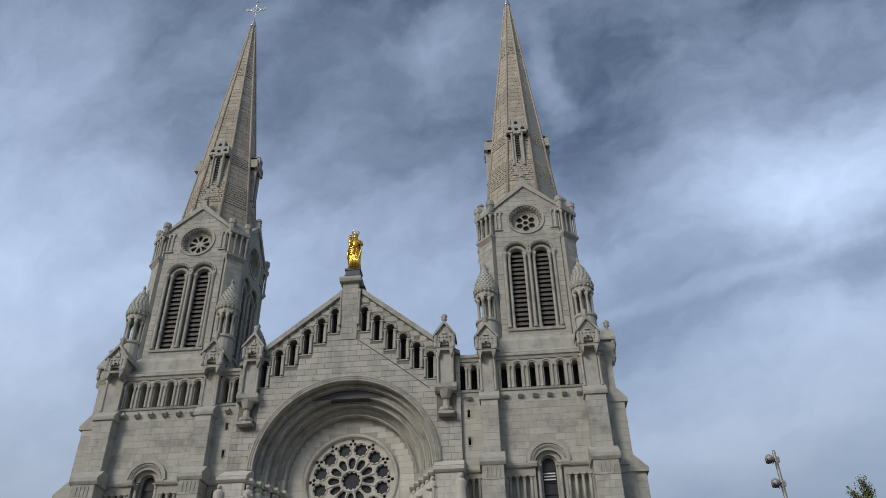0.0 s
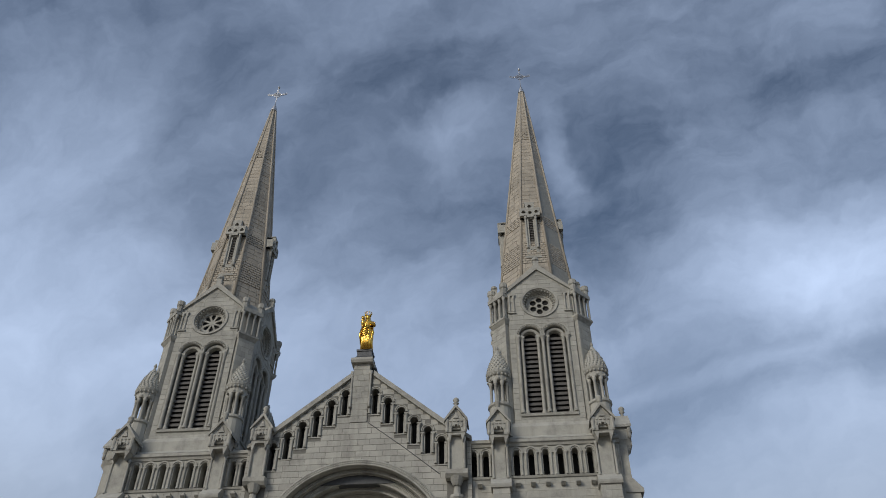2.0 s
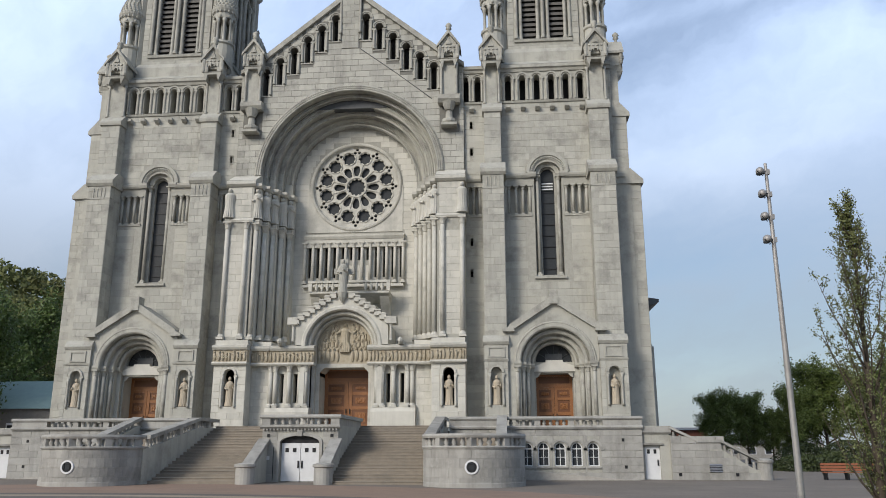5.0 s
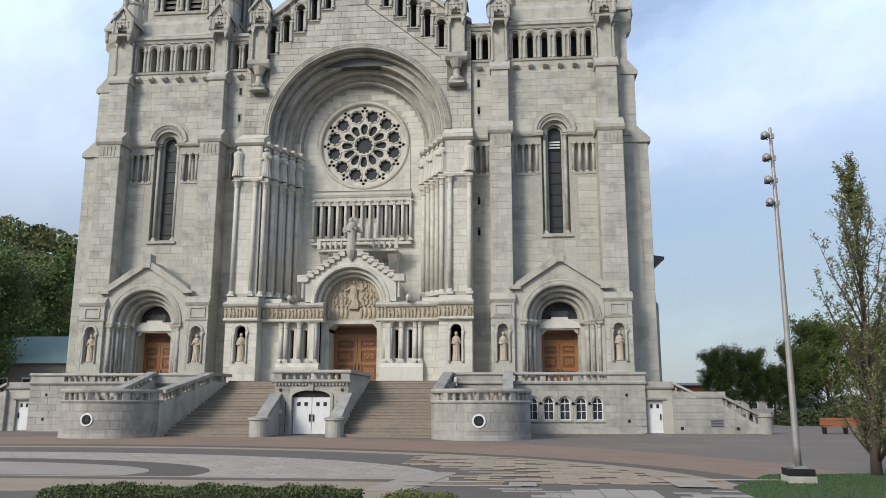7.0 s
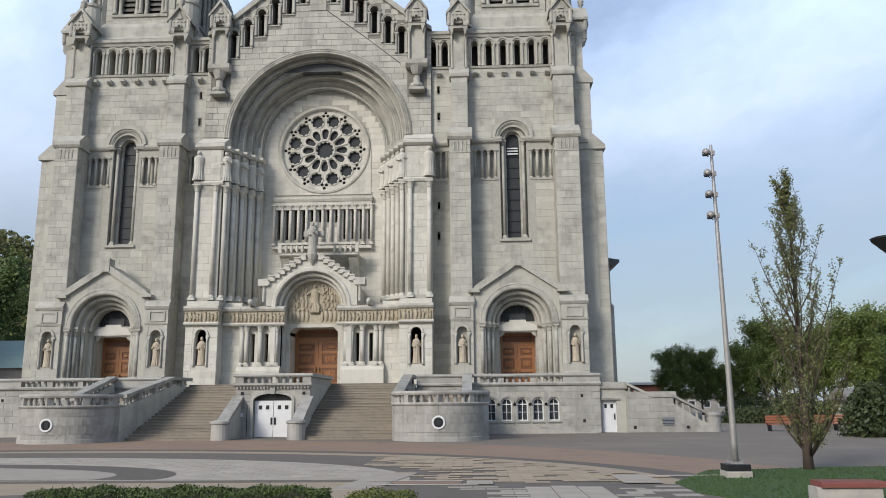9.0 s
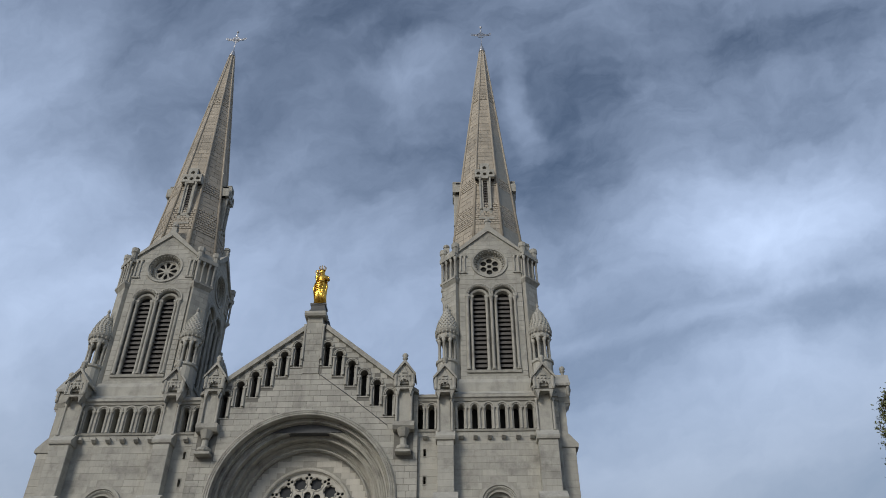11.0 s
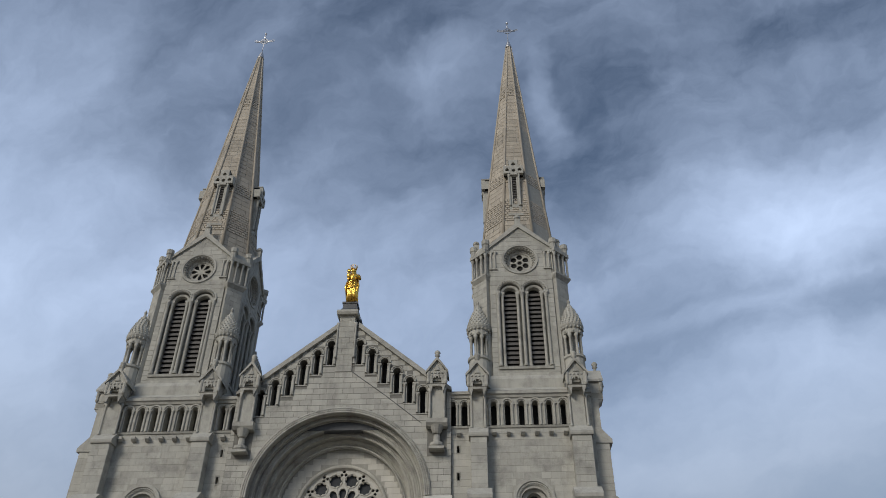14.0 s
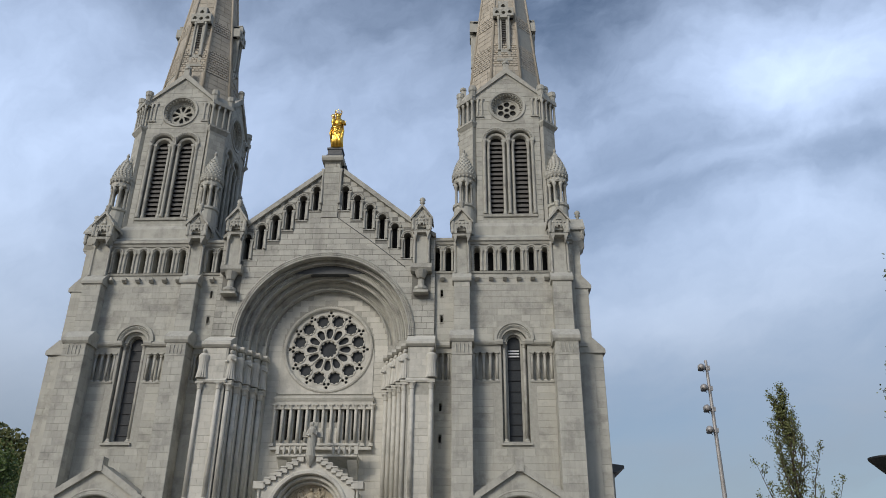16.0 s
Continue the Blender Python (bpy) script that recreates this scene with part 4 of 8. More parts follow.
def belfry(t):
    """The louvred stage over the weathering, with its four gables and the corner turrets."""
    hw, ch = 4.15, 1.3
    fr = BY - hw + 0.07
    z0, z1 = 31.5, 46.2
    oct_ = lambda g: [(BC + x * (hw + g) / hw, BY + y * (hw + g) / hw) for x, y in ((-hw + ch, -hw), (hw - ch, -hw), (hw, -hw + ch), (hw, hw - ch), (hw - ch, hw), (-hw + ch, hw), (-hw, hw - ch), (-hw, -hw + ch))]
    # black solid in place of the unlit bell chamber behind the louvres
    part("belfry_core", Mesh().prism_z(z0, z1, oct_(-0.75)), INTERIOR_SHADE, t)
    fw = hw - ch
    spans = [(BC - 1.08, 0.63), (BC + 1.08, 0.63)]
    for turn in range(4):
        ca, sa = (1, 0, -1, 0)[turn], (0, 1, 0, -1)[turn]

        def spin(m, ca=ca, sa=sa):
            m.v = [(BC + (x - BC) * ca - (y - BY) * sa, BY + (x - BC) * sa + (y - BY) * ca, z) for x, y, z in m.v]
            return m

        y = BY - hw
        holes = [arch(c, 1.0, 33.6, 41.15, 14) for c, h in spans]
        gab = [(BC - fw, z0), (BC + fw, z0), (BC + fw, 45.9), (BC + fw + 0.05, 46.0), (BC, 48.6), (BC - fw - 0.05, 46.0), (BC - fw, 45.9)]
        face = part("belfry_wall", spin(Mesh().plate([gab] + holes + [disc(BC, 44.75, 1.42, 24)], y, y + 0.75)), JOINT, t)
        hh = [("a", c, 1.27, 33.4, 41.2) for c, h in spans] + [("r", BC - 1.95, BC + 1.95, 33.4, 41)] + [("a", BC, 1.5, 44.75, 44.75), ("r", BC - 1.45, BC + 1.45, 43.4, 44.75)]
        part("ashlar", spin(Mesh().blocks(courses(BC - fw, BC + fw, z0, 48.3, hh, 0.5, 0.95, edge=lambda a, b: (BC - min(fw, max(0, (48.6 - b) * fw / 2.65)), BC + min(fw, max(0, (48.6 - b) * fw / 2.65)))), front(y), 0.02)), STONE, face, kind="stuff")
        part("gable_coping", spin(Mesh().prism_y(y - 0.18, y + 0.9, [(BC - fw - 0.3, 45.75), (BC - fw - 0.3, 46.05), (BC - 0.2, 48.95), (BC + 0.2, 48.95), (BC + fw + 0.3, 46.05), (BC + fw + 0.3, 45.75), (BC, 48.45)])), TRIM, face)
        part("finial", spin(Mesh().box(BC - 0.26, BC + 0.26, y - 0.15, y + 0.4, 48.8, 49.5).lathe(BC, y + 0.1, [(0.2, 49.5), (0.34, 49.65), (0.3, 49.9), (0.12, 50.05)], 8)), TRIM, face)
        part("oculus_ring", spin(Mesh().arc(BC, 44.75, [(1.3, y + 0.5), (1.3, y + 0.3), (1.42, y + 0.12), (1.5, y - 0.1), (1.68, y - 0.12), (1.72, y)], 0, 360, 32).arc(BC, 44.75, [(1.0, y + 0.72), (1.02, y + 0.52), (1.16, y + 0.46), (1.34, y + 0.42), (1.34, y + 0.72)], 0, 360, 28)), TRIM, face)
        bead = Mesh()
        for i in range(28):
            a = 2 * math.pi * i / 28
            bead.ball((BC + 1.36 * math.cos(a), y + 0.1, 44.75 + 1.36 * math.sin(a)), (0.09, 0.09, 0.09), 6, 4)
            bead.ball((BC + 1.22 * math.cos(a + 0.11), y + 0.4, 44.75 + 1.22 * math.sin(a + 0.11)), (0.08, 0.1, 0.08), 6, 4)
        part("bead_moulding", spin(bead), TRIM, face, kind="stuff")
        if MIRROR > 0:
            eyes = [disc(BC, 44.75, 0.22, 12)] + [disc(BC + 0.64 * math.cos(math.pi * (i + 0.5) / 3), 44.75 + 0.64 * math.sin(math.pi * (i + 0.5) / 3), 0.28, 14) for i in range(6)]
        else:
            eyes = [[(BC + r_ * math.cos(a_), 44.75 + r_ * math.sin(a_)) for r_, a_ in ((0.26, m_), (0.55, m_ - 0.25), (0.8, m_ - 0.27), (0.93, m_ - 0.16), (0.97, m_), (0.93, m_ + 0.16), (0.8, m_ + 0.27), (0.55, m_ + 0.25))] for m_ in (math.pi * i / 4 for i in range(8))]
        part("oculus_tracery", spin(Mesh().plate([disc(BC, 44.75, 1.05, 28)] + eyes, y + 0.58, y + 0.72)), TRIM, face)
        inner = part("reveal", spin(Mesh().plate([[(BC - 2.15, 33.5), (BC + 2.15, 33.5), (BC + 2.15, 42.3), (BC - 2.15, 42.3)]] + [arch(c, h, 33.7, 41.05, 12) for c, h in spans], y + 0.42, y + 0.7)), TRIM, face)
        for c, h in spans:
            part("arch_order", spin(Mesh().arc(c, 41.1, [(h - 0.02, y + 0.42), (h, y + 0.2), (h + 0.1, y + 0.14), (h + 0.24, y + 0.18), (h + 0.27, y + 0.42)], 0, 180, 22)), TRIM, face)
            part("arch_hood", spin(Mesh().arc(c, 41.15, [(0.96, y + 0.3), (0.94, y - 0.05), (1.0, y - 0.12), (1.08, y - 0.05), (1.16, y - 0.14), (1.27, y - 0.14), (1.3, y)], 0, 180, 24)), TRIM, face)
            dent = Mesh()
            for i in range(16):
                a = math.pi * (i + 0.5) / 16
                dent.ball((c + 1.08 * math.cos(a), y - 0.08, 41.15 + 1.08 * math.sin(a)), (0.085, 0.09, 0.085), 6, 4)
            part("carved_hood", spin(dent), TRIM, face, kind="stuff")
            for i in range(17):
                z = 33.6 + i * 0.455
                part("louvre_slat", spin(Mesh().prism_x(c - h, c + h, [(y + 0.46, z + 0.2), (y + 0.46, z + 0.03), (y + 0.68, z + 0.34), (y + 0.68, z + 0.46)])), LOUVRE, face)
        for x in (-2.14, -1.78, -0.4, 0.0, 0.4, 1.78, 2.14):
            yy = y - 0.02 if abs(x) in (0.0, 2.14) else y + 0.2
            m = Mesh().lathe(BC + x, yy, [(0.19, 33.6), (0.19, 33.8), (0.14, 33.95), (0.13, 40.45), (0.16, 40.5), (0.14, 40.58), (0.22, 40.95)], 10).box(BC + x - 0.2, BC + x + 0.2, yy - 0.2, yy + 0.2, 40.95, 41.16)
            part("column", spin(m), TRIM, face, smooth=False)
        for q in (-1, 1):
            part("colonnette", spin(Mesh().lathe(BC + q * 2.3, y - 0.05, [(0.13, 43.7), (0.09, 43.85), (0.085, 45.2), (0.15, 45.5)], 8)), TRIM, face, smooth=True)
            part("colonnette", spin(Mesh().lathe(BC + q * 2.68, y - 0.05, [(0.13, 43.7), (0.09, 43.85), (0.085, 45.2), (0.15, 45.5)], 8)), TRIM, face, smooth=True)
            part("lintel", spin(Mesh().box(BC + q * 2.49 - 0.36, BC + q * 2.49 + 0.36, y - 0.18, y, 45.5, 45.68)), TRIM, face)
            part("sill", spin(Mesh().box(BC + q * 2.49 - 0.36, BC + q * 2.49 + 0.36, y - 0.16, y, 43.58, 43.7)), TRIM, face)
        part("sill", spin(Mesh().prism_x(BC - 2.3, BC + 2.3, [(y + 0.4, 33.3), (y - 0.12, 33.3), (y - 0.16, 33.5), (y + 0.4, 33.7)])), TRIM, face)
        part("plinth", spin(Mesh().prism_x(BC - 3.2, BC + 3.2, [(y + 0.1, 31.4), (y - 0.25, 31.4), (y - 0.25, 32.3), (y, 32.75), (y + 0.1, 32.75)])), STONE, face)
        # splayed corner with its colonnetted block
        cx, cy = BC + hw - ch / 2, BY - hw + ch / 2
        k2 = math.sqrt(0.5)

        def splay(w, out, deep=0.8, cx=cx, cy=cy):
            return [(cx + k2 * (u + o), cy + k2 * (u - o)) for u, o in ((-w, out), (w, out), (w, -deep), (-w, -deep))]

        pier = part("corner_pier", spin(Mesh().prism_z(z0, 42.8, splay(0.8, 0.33))), JOINT, t)
        part("ashlar", spin(Mesh().blocks(courses(-0.8, 0.8, z0, 42.7, (), 0.5, 0.8), lambda u, v, o, cx=cx, cy=cy: (cx + k2 * (u + o + 0.33), cy + k2 * (u - o - 0.33), v), 0.016)), STONE, pier, kind="stuff")
        blk = part("corner_block", spin(Mesh().prism_z(42.5, 42.85, splay(0.82, 0.35), splay(1.0, 0.58))), TRIM, t)
        part("slab", spin(Mesh().prism_z(42.85, 43.05, splay(1.0, 0.6))), TRIM, blk)
        part("back", spin(Mesh().prism_z(43.05, 45.4, splay(0.8, 0.1))), STONE, blk)
        part("entablature", spin(Mesh().prism_z(45.35, 45.75, splay(1.02, 0.62))), TRIM, blk)
        part("cap", spin(Mesh().prism_z(45.75, 46.5, splay(0.95, 0.5), splay(0.6, 0.2))), STONE, blk)
        for u in (-0.85, -0.3, 0.3, 0.85):
            part("colonnette", spin(Mesh().lathe(cx + k2 * (u + 0.42), cy + k2 * (u - 0.42), [(0.15, 43.05), (0.11, 43.2), (0.105, 44.95), (0.18, 45.35)], 8)), TRIM, blk, smooth=True)
        for u in (-0.8, 0.8):
            part("knob", spin(Mesh().lathe(cx + k2 * (u + 0.3), cy + k2 * (u - 0.3), [(0.3, 45.7), (0.3, 46.3), (0.38, 46.4), (0.38, 46.85), (0.2, 46.95)], 8)), TRIM, blk)
        # round turret at the corner
        tx, ty = BC + 4.1, BY - 4.0
        tur = part("turret", spin(Mesh().lathe(tx, ty, [(1.0, 31.4), (0.92, 32.3), (0.86, 34.0), (0.98, 34.1), (0.98, 34.3), (0.85, 34.35)], 16)), STONE, t)
        for k in range(8):
            a = 2 * math.pi * (k + 0.5) / 8
            part("column", spin(Mesh().lathe(tx + 0.7 * math.cos(a), ty + 0.7 * math.sin(a), [(0.18, 34.3), (0.12, 34.45), (0.11, 36.0), (0.14, 36.05), (0.21, 36.4)], 8)), TRIM, tur, smooth=True)
        part("core", spin(Mesh().lathe(tx, ty, [(0.24, 34.3), (0.24, 36.6)], 8)), STONE, tur)
        ring = Mesh().lathe(tx, ty, [(0.5, 36.4), (0.9, 36.4), (0.9, 36.8), (0.86, 36.85), (0.98, 37.0), (1.06, 37.15), (1.08, 37.3), (0.92, 37.36)], 18)
        part("entablature", spin(ring), TRIM, tur)
        slope = ((0.95, 37.3), (0.93, 37.6), (0.85, 37.95), (0.72, 38.35), (0.56, 38.75), (0.4, 39.1), (0.26, 39.4), (0.17, 39.6), (0.12, 39.75))
        cone = part("cone_roof", spin(Mesh().lathe(tx, ty, slope, 16)), STONE, tur, "scale-carved stone cone roof")
        scales = Mesh()
        for i in range(9):
            z = 37.42 + 0.235 * i
            rr = next(r0 + (r1 - r0) * (z - za) / (zb - za) for (r0, za), (r1, zb) in zip(slope, slope[1:]) if za <= z < zb)
            n = max(6, round(rr * 21))
            for k in range(n):
                a = 2 * math.pi * (k + 0.5 * (i % 2)) / n
                scales.ball((tx + rr * math.cos(a), ty + rr * math.sin(a), z), (0.09, 0.09, 0.1), 6, 3)
        part("scale_carving", spin(scales), STONE, cone, kind="stuff")
        part("finial", spin(Mesh().lathe(tx, ty, [(0.15, 39.6), (0.09, 39.85), (0.16, 39.95), (0.1, 40.1), (0.04, 40.25)], 8)), TRIM, tur, smooth=True)
        mod = Mesh()
        for k in range(18):
            a = 2 * math.pi * k / 18
            mod.ball((tx + 0.97 * math.cos(a), ty + 0.97 * math.sin(a), 36.95), (0.1, 0.1, 0.13), 6, 4)
        for k in range(8):
            a = 2 * math.pi * k / 8
            mod.ball((tx + 0.86 * math.cos(a), ty + 0.86 * math.sin(a), 36.55), (0.14, 0.14, 0.12), 6, 4)
        part("dentil_band", spin(mod), TRIM, tur, kind="stuff")


def spire(t):
    """The eight-sided stone spire with ridges, scale bands, slit lucarnes and a cross."""
    zb, zt = 45.8, 80.3
    rb, rt = 3.62, 0.27
    k8 = 1 / math.cos(math.pi / 8)
    rad = lambda z: rb + (rt - rb) * (z - zb) / (zt - zb)
    drift = 0.43 + 0.12 * MIRROR
    cx = lambda z: BC + drift * max(0, z - 50) / 30.3
    ring_ = lambda z, g=0.0: [(cx(z) + (rad(z) + g) * k8 * math.cos(math.pi / 8 + math.pi / 4 * i), BY + (rad(z) + g) * k8 * math.sin(math.pi / 8 + math.pi / 4 * i)) for i in range(8)]
    sp = part("spire", Mesh().prism_z(zb, zt, ring_(zb, -0.02), ring_(zt, -0.02)), JOINT, t, "tapering eight-sided stone spire")
    for i in range(8):
        a = math.pi / 4 * i
        nx, ny = math.cos(a), math.sin(a)

        def at(u, v, o, nx=nx, ny=ny):
            r = rad(v) + o - 0.02
            return (cx(v) + nx * r - ny * u, BY + ny * r + nx * u, v)

        half = lambda z: rad(z) * math.tan(math.pi / 8)
        bands = ((50.0, 53.0), (55.4, 57.0), (69.8, 71.6))
        smooth_rows = []
        z = zb
        while z < zt - 0.5:
            inside = any(lo <= z < hi for lo, hi in bands)
            h = 0.3 if inside else 0.62
            n = max(1, round(2 * half(z) / (0.42 if inside else 1.0)))
            w = 2 * half(z + h)
            off = 0.5 if (round(z * 10) % 2 and n > 1) else 0.0
            cuts = sorted({-w / 2, w / 2} | {-w / 2 + w * (j + off) / n for j in range(0 if off else 1, n)})
            m = smooth_rows
            for p, q in zip(cuts, cuts[1:]):
                m.append((p, q, z, z + h, 0.05 if inside else 0.02))
            z += h
        mm = Mesh()
        for pr in (0.02, 0.05):
            mm.blocks([s_[:4] for s_ in smooth_rows if s_[4] == pr], at, 0.07 if pr > 0.03 else 0.025, 0.045 if pr > 0.03 else 0.026)
        part("spire_masonry", mm, SPIRE_STONE, sp, kind="stuff")
        b = a + math.pi / 8
        path = [(cx(z) + (rad(z) + 0.02) * k8 * math.cos(b), BY + (rad(z) + 0.02) * k8 * math.sin(b), z) for z in (zb, 60, 72, zt)]
        part("ridge", Mesh().tube(path, [0.14, 0.13, 0.11, 0.07], 6), SPIRE_STONE, sp, smooth=True)
    for turn in range(4):
        ca, sa = (1, 0, -1, 0)[turn], (0, 1, 0, -1)[turn]

        def spin(m, ca=ca, sa=sa):
            m.v = [(BC + (x - BC) * ca - (y - BY) * sa, BY + (x - BC) * sa + (y - BY) * ca, z) for x, y, z in m.v]
            return m

        y = BY - rad(51.5) - 0.04
        fr_ = part("lucarne", spin(Mesh().plate([rect(BC - 0.6, BC + 0.6, 50.9, 56.3), rect(BC - 0.22, BC + 0.22, 52.3, 56.0), disc(BC, 51.6, 0.42, 32, 4, 0.35, turn=math.pi / 4)], y, y + 1.35)), TRIM, sp)
        # black sheet that gives the slit and its eye their inner shade
        part("slit", spin(Mesh().box(BC - 0.45, BC + 0.45, y + 0.4, y + 0.5, 51.0, 56.1)), INTERIOR_SHADE, fr_)
        ladder = Mesh()
        for i in range(16):
            ladder.box(BC - 0.22, BC + 0.22, y + 0.12, y + 0.3, 52.4 + i * 0.225, 52.48 + i * 0.225)
        part("slats", spin(ladder), LOUVRE, fr_)
        for q in (-1, 1):
            part("colonnette", spin(Mesh().lathe(BC + q * 0.5, y - 0.02, [(0.16, 52.1), (0.11, 52.25), (0.11, 56.0), (0.2, 56.3)], 8)), TRIM, fr_, smooth=True)
        # a cross-shaped head of three pierced blocks
        arms = [(BC - 0.34, 56.1), (BC + 0.34, 56.1), (BC + 0.34, 56.3), (BC + 1.0, 56.3), (BC + 1.0, 57.25), (BC + 0.46, 57.25), (BC + 0.46, 58.05), (BC - 0.46, 58.05), (BC - 0.46, 57.25), (BC - 1.0, 57.25), (BC - 1.0, 56.3), (BC - 0.34, 56.3)]
        head = part("head", spin(Mesh().plate([arms] + [disc(BC + hx, hz, 0.23, 24, 3, 0.3, turn=math.pi / 2) for hx, hz in ((-0.64, 56.78), (0.64, 56.78), (0.0, 57.55))] + [disc(BC, 56.68, 0.2, 12)], y - 0.24, y + 0.12)), TRIM, fr_)
        # black blocks in place of the shade inside the pierced head
        part("head_back", spin(Mesh().box(BC - 0.98, BC + 0.98, y + 0.13, y + 1.2, 56.32, 57.23).box(BC - 0.44, BC + 0.44, y + 0.13, y + 1.5, 57.23, 58.03)), INTERIOR_SHADE, head)
        part("head_cheek", spin(Mesh().box(BC - 1.02, BC - 0.985, y - 0.2, y + 1.25, 56.3, 57.25).box(BC + 0.985, BC + 1.02, y - 0.2, y + 1.25, 56.3, 57.25).box(BC - 1.02, BC + 1.02, y - 0.22, y + 1.3, 57.25, 57.34).box(BC - 0.5, BC + 0.5, y - 0.22, y + 1.6, 58.05, 58.16)), TRIM, head)
        part("base_sill", spin(Mesh().box(BC - 0.75, BC + 0.75, y - 0.12, y + 0.4, 50.8, 51.05)), TRIM, fr_)
    cross(t, BC + drift, BY, 80.1)


for MIRROR in (1, -1):
    tower = lower_tower("")
    belfry(tower)
    spire(tower)
MIRROR = 1

# ---- the gabled middle of the front ----
church = thing("church_front", "grey granite church front with great arch and rose window", "church", (0, 0, 0))
ZC = 22.2
gw = [(1.24, 35.73), (2.33, 34.84), (3.44, 33.92), (4.52, 32.98), (5.62, 32.1), (6.71, 31.2)]
GX = -0.17          # axis of the gable's windows and its statue


def keyhole(cx, top):
    """A narrow slot under a wider round head."""
    ring = [(cx + 0.31 * math.cos(math.radians(a)), top - 0.31 + 0.31 * math.sin(math.radians(a))) for a in range(-45, 226, 15)]
    return ring + [(cx - 0.21, top - 2.3), (cx + 0.21, top - 2.3)]


big = [(-8.85, 21.2), (-7.05, 21.2)] + [(7.05 * math.cos(a), ZC + 7.05 * math.sin(a)) for a in (math.pi - math.pi * i / 40 for i in range(41))] + [(7.05, 21.2), (8.85, 21.2), (8.85, 30.9), (7.2, 32.1), (0.9, 37.3), (-0.9, 37.3), (-7.2, 32.1), (-8.85, 30.9)]
wall = part("gable_wall", Mesh().plate([big] + [keyhole(GX + q * x, z) for x, z in gw for q in (-1, 1)], -0.3, 0.7), JOINT_DARK, church)
gh = [("a", GX + q * x, 0.5, z - 2.35, z - 0.31) for x, z in gw for q in (-1, 1)] + [("a", 0, 7.0, 20, ZC)]
gh += [("r", q * 7.75 - 0.75, q * 7.75 + 0.75, 25.6, 33) for q in (-1, 1)] + [("r", -0.75, 0.75, 33, 38)]


def gable_edge(a, b):
    w = 8.85 if b < 30.9 else max(0.0, min(8.85, 0.8 + (37.2 - b) * 1.22))
    return -w, w


part("ashlar", Mesh().blocks(courses(-8.85, 8.85, 21.3, 37.2, gh, 0.5, 1.1, gable_edge), front(-0.3), 0.018, 0.02), STONE, wall, "coursed granite ashlar", kind="stuff")
# black sheet in place of the unlit space behind the gable windows
part("dark_backing", Mesh().prism_y(0.55, 0.65, [(-7.4, 28.75), (7.4, 28.75), (7.4, 31.1), (1.0, 36.3), (-1.4, 36.3), (-7.4, 31.1)]), INTERIOR_SHADE, church)
for q in (-1, 1):
    part("coping", Mesh().prism_y(-0.55, 0.9, [(q * 0.85, 36.95), (q * 7.25, 31.7), (q * 8.9, 30.75), (q * 8.9, 31.05), (q * 7.3, 32.15), (q * 0.85, 37.45)]), TRIM, church)
    for x, z in gw:
        s, wx = z - 0.31, GX + q * x
        part("hood", Mesh().arc(wx, s, [(0.33, -0.3), (0.34, -0.4), (0.42, -0.36), (0.45, -0.43), (0.53, -0.43), (0.55, -0.3)], -10, 190, 18), TRIM, church)
        for e in (-0.42, 0.42):
            part("colonnette", Mesh().lathe(wx + e, -0.38, [(0.13, s - 1.95), (0.1, s - 1.8), (0.085, s - 0.6), (0.13, s - 0.35)], 8).box(wx + e - 0.17, wx + e + 0.17, -0.5, -0.3, s - 0.35, s - 0.22), TRIM, church, smooth=False)
        part("jamb", Mesh().box(wx - 0.42, wx - 0.22, -0.32, -0.1, z - 2.3, s - 0.3).box(wx + 0.22, wx + 0.42, -0.34, -0.1, z - 2.3, s - 0.3), TRIM, church)
        part("sill", Mesh().prism_x(wx - 0.5, wx + 0.5, [(-0.1, z - 2.42), (-0.36, z - 2.42), (-0.36, z - 2.32), (-0.1, z - 2.22)]), TRIM, church)
    # canopied corner shaft
    c = q * 7.75
    canopy(church, c, -0.5, 31.0, 0.72, 0.65, 33.4)
    part("shaft", Mesh().box(c - 0.5, c + 0.5, -0.75, -0.3, 28.2, 31.4), STONE, church)
    for e in (-0.58, 0.58):
        part("colonnette", Mesh().lathe(c + e, -0.85, [(0.15, 28.1), (0.11, 28.3), (0.1, 30.4), (0.18, 30.75)], 8), TRIM, church, smooth=True)
    part("corbel_shelf", Mesh().prism_x(c - 0.85, c + 0.85, [(-0.3, 27.5), (-0.9, 27.5), (-1.1, 27.75), (-1.1, 28.1), (-0.3, 28.2)]).lathe(c, -0.7, [(0.55, 27.55), (0.35, 27.0), (0.3, 26.9)], 10), TRIM, church)
    part("corbel_shaft", Mesh().lathe(c, -0.62, [(0.4, 25.75), (0.55, 25.95), (0.55, 26.15), (0.28, 26.3), (0.25, 27.0)], 10).box(c - 0.6, c + 0.6, -1.1, -0.3, 25.6, 25.8), TRIM, church)
# central strip and pedestal
part("gable_pier", Mesh().prism_x(GX - 0.68, GX + 0.68, [(0.0, 32.75), (-0.35, 32.75), (-0.57, 38.2), (0.0, 38.2)]), STONE, church)
part("pier_masonry", Mesh().blocks(courses(GX - 0.68, GX + 0.68, 32.75, 38.1, (), 0.52, 0.8), lambda u, v, o: (u, -0.35 - 0.0404 * (v - 32.75) - o, v), 0.02), STONE, church, kind="stuff")
for q in (-1, 1):
    part("colonnette", Mesh().lathe(GX + q * 0.78, -0.48, [(0.14, 34.0), (0.1, 34.15), (0.1, 37.1), (0.17, 37.4)], 8), TRIM, church, smooth=True)
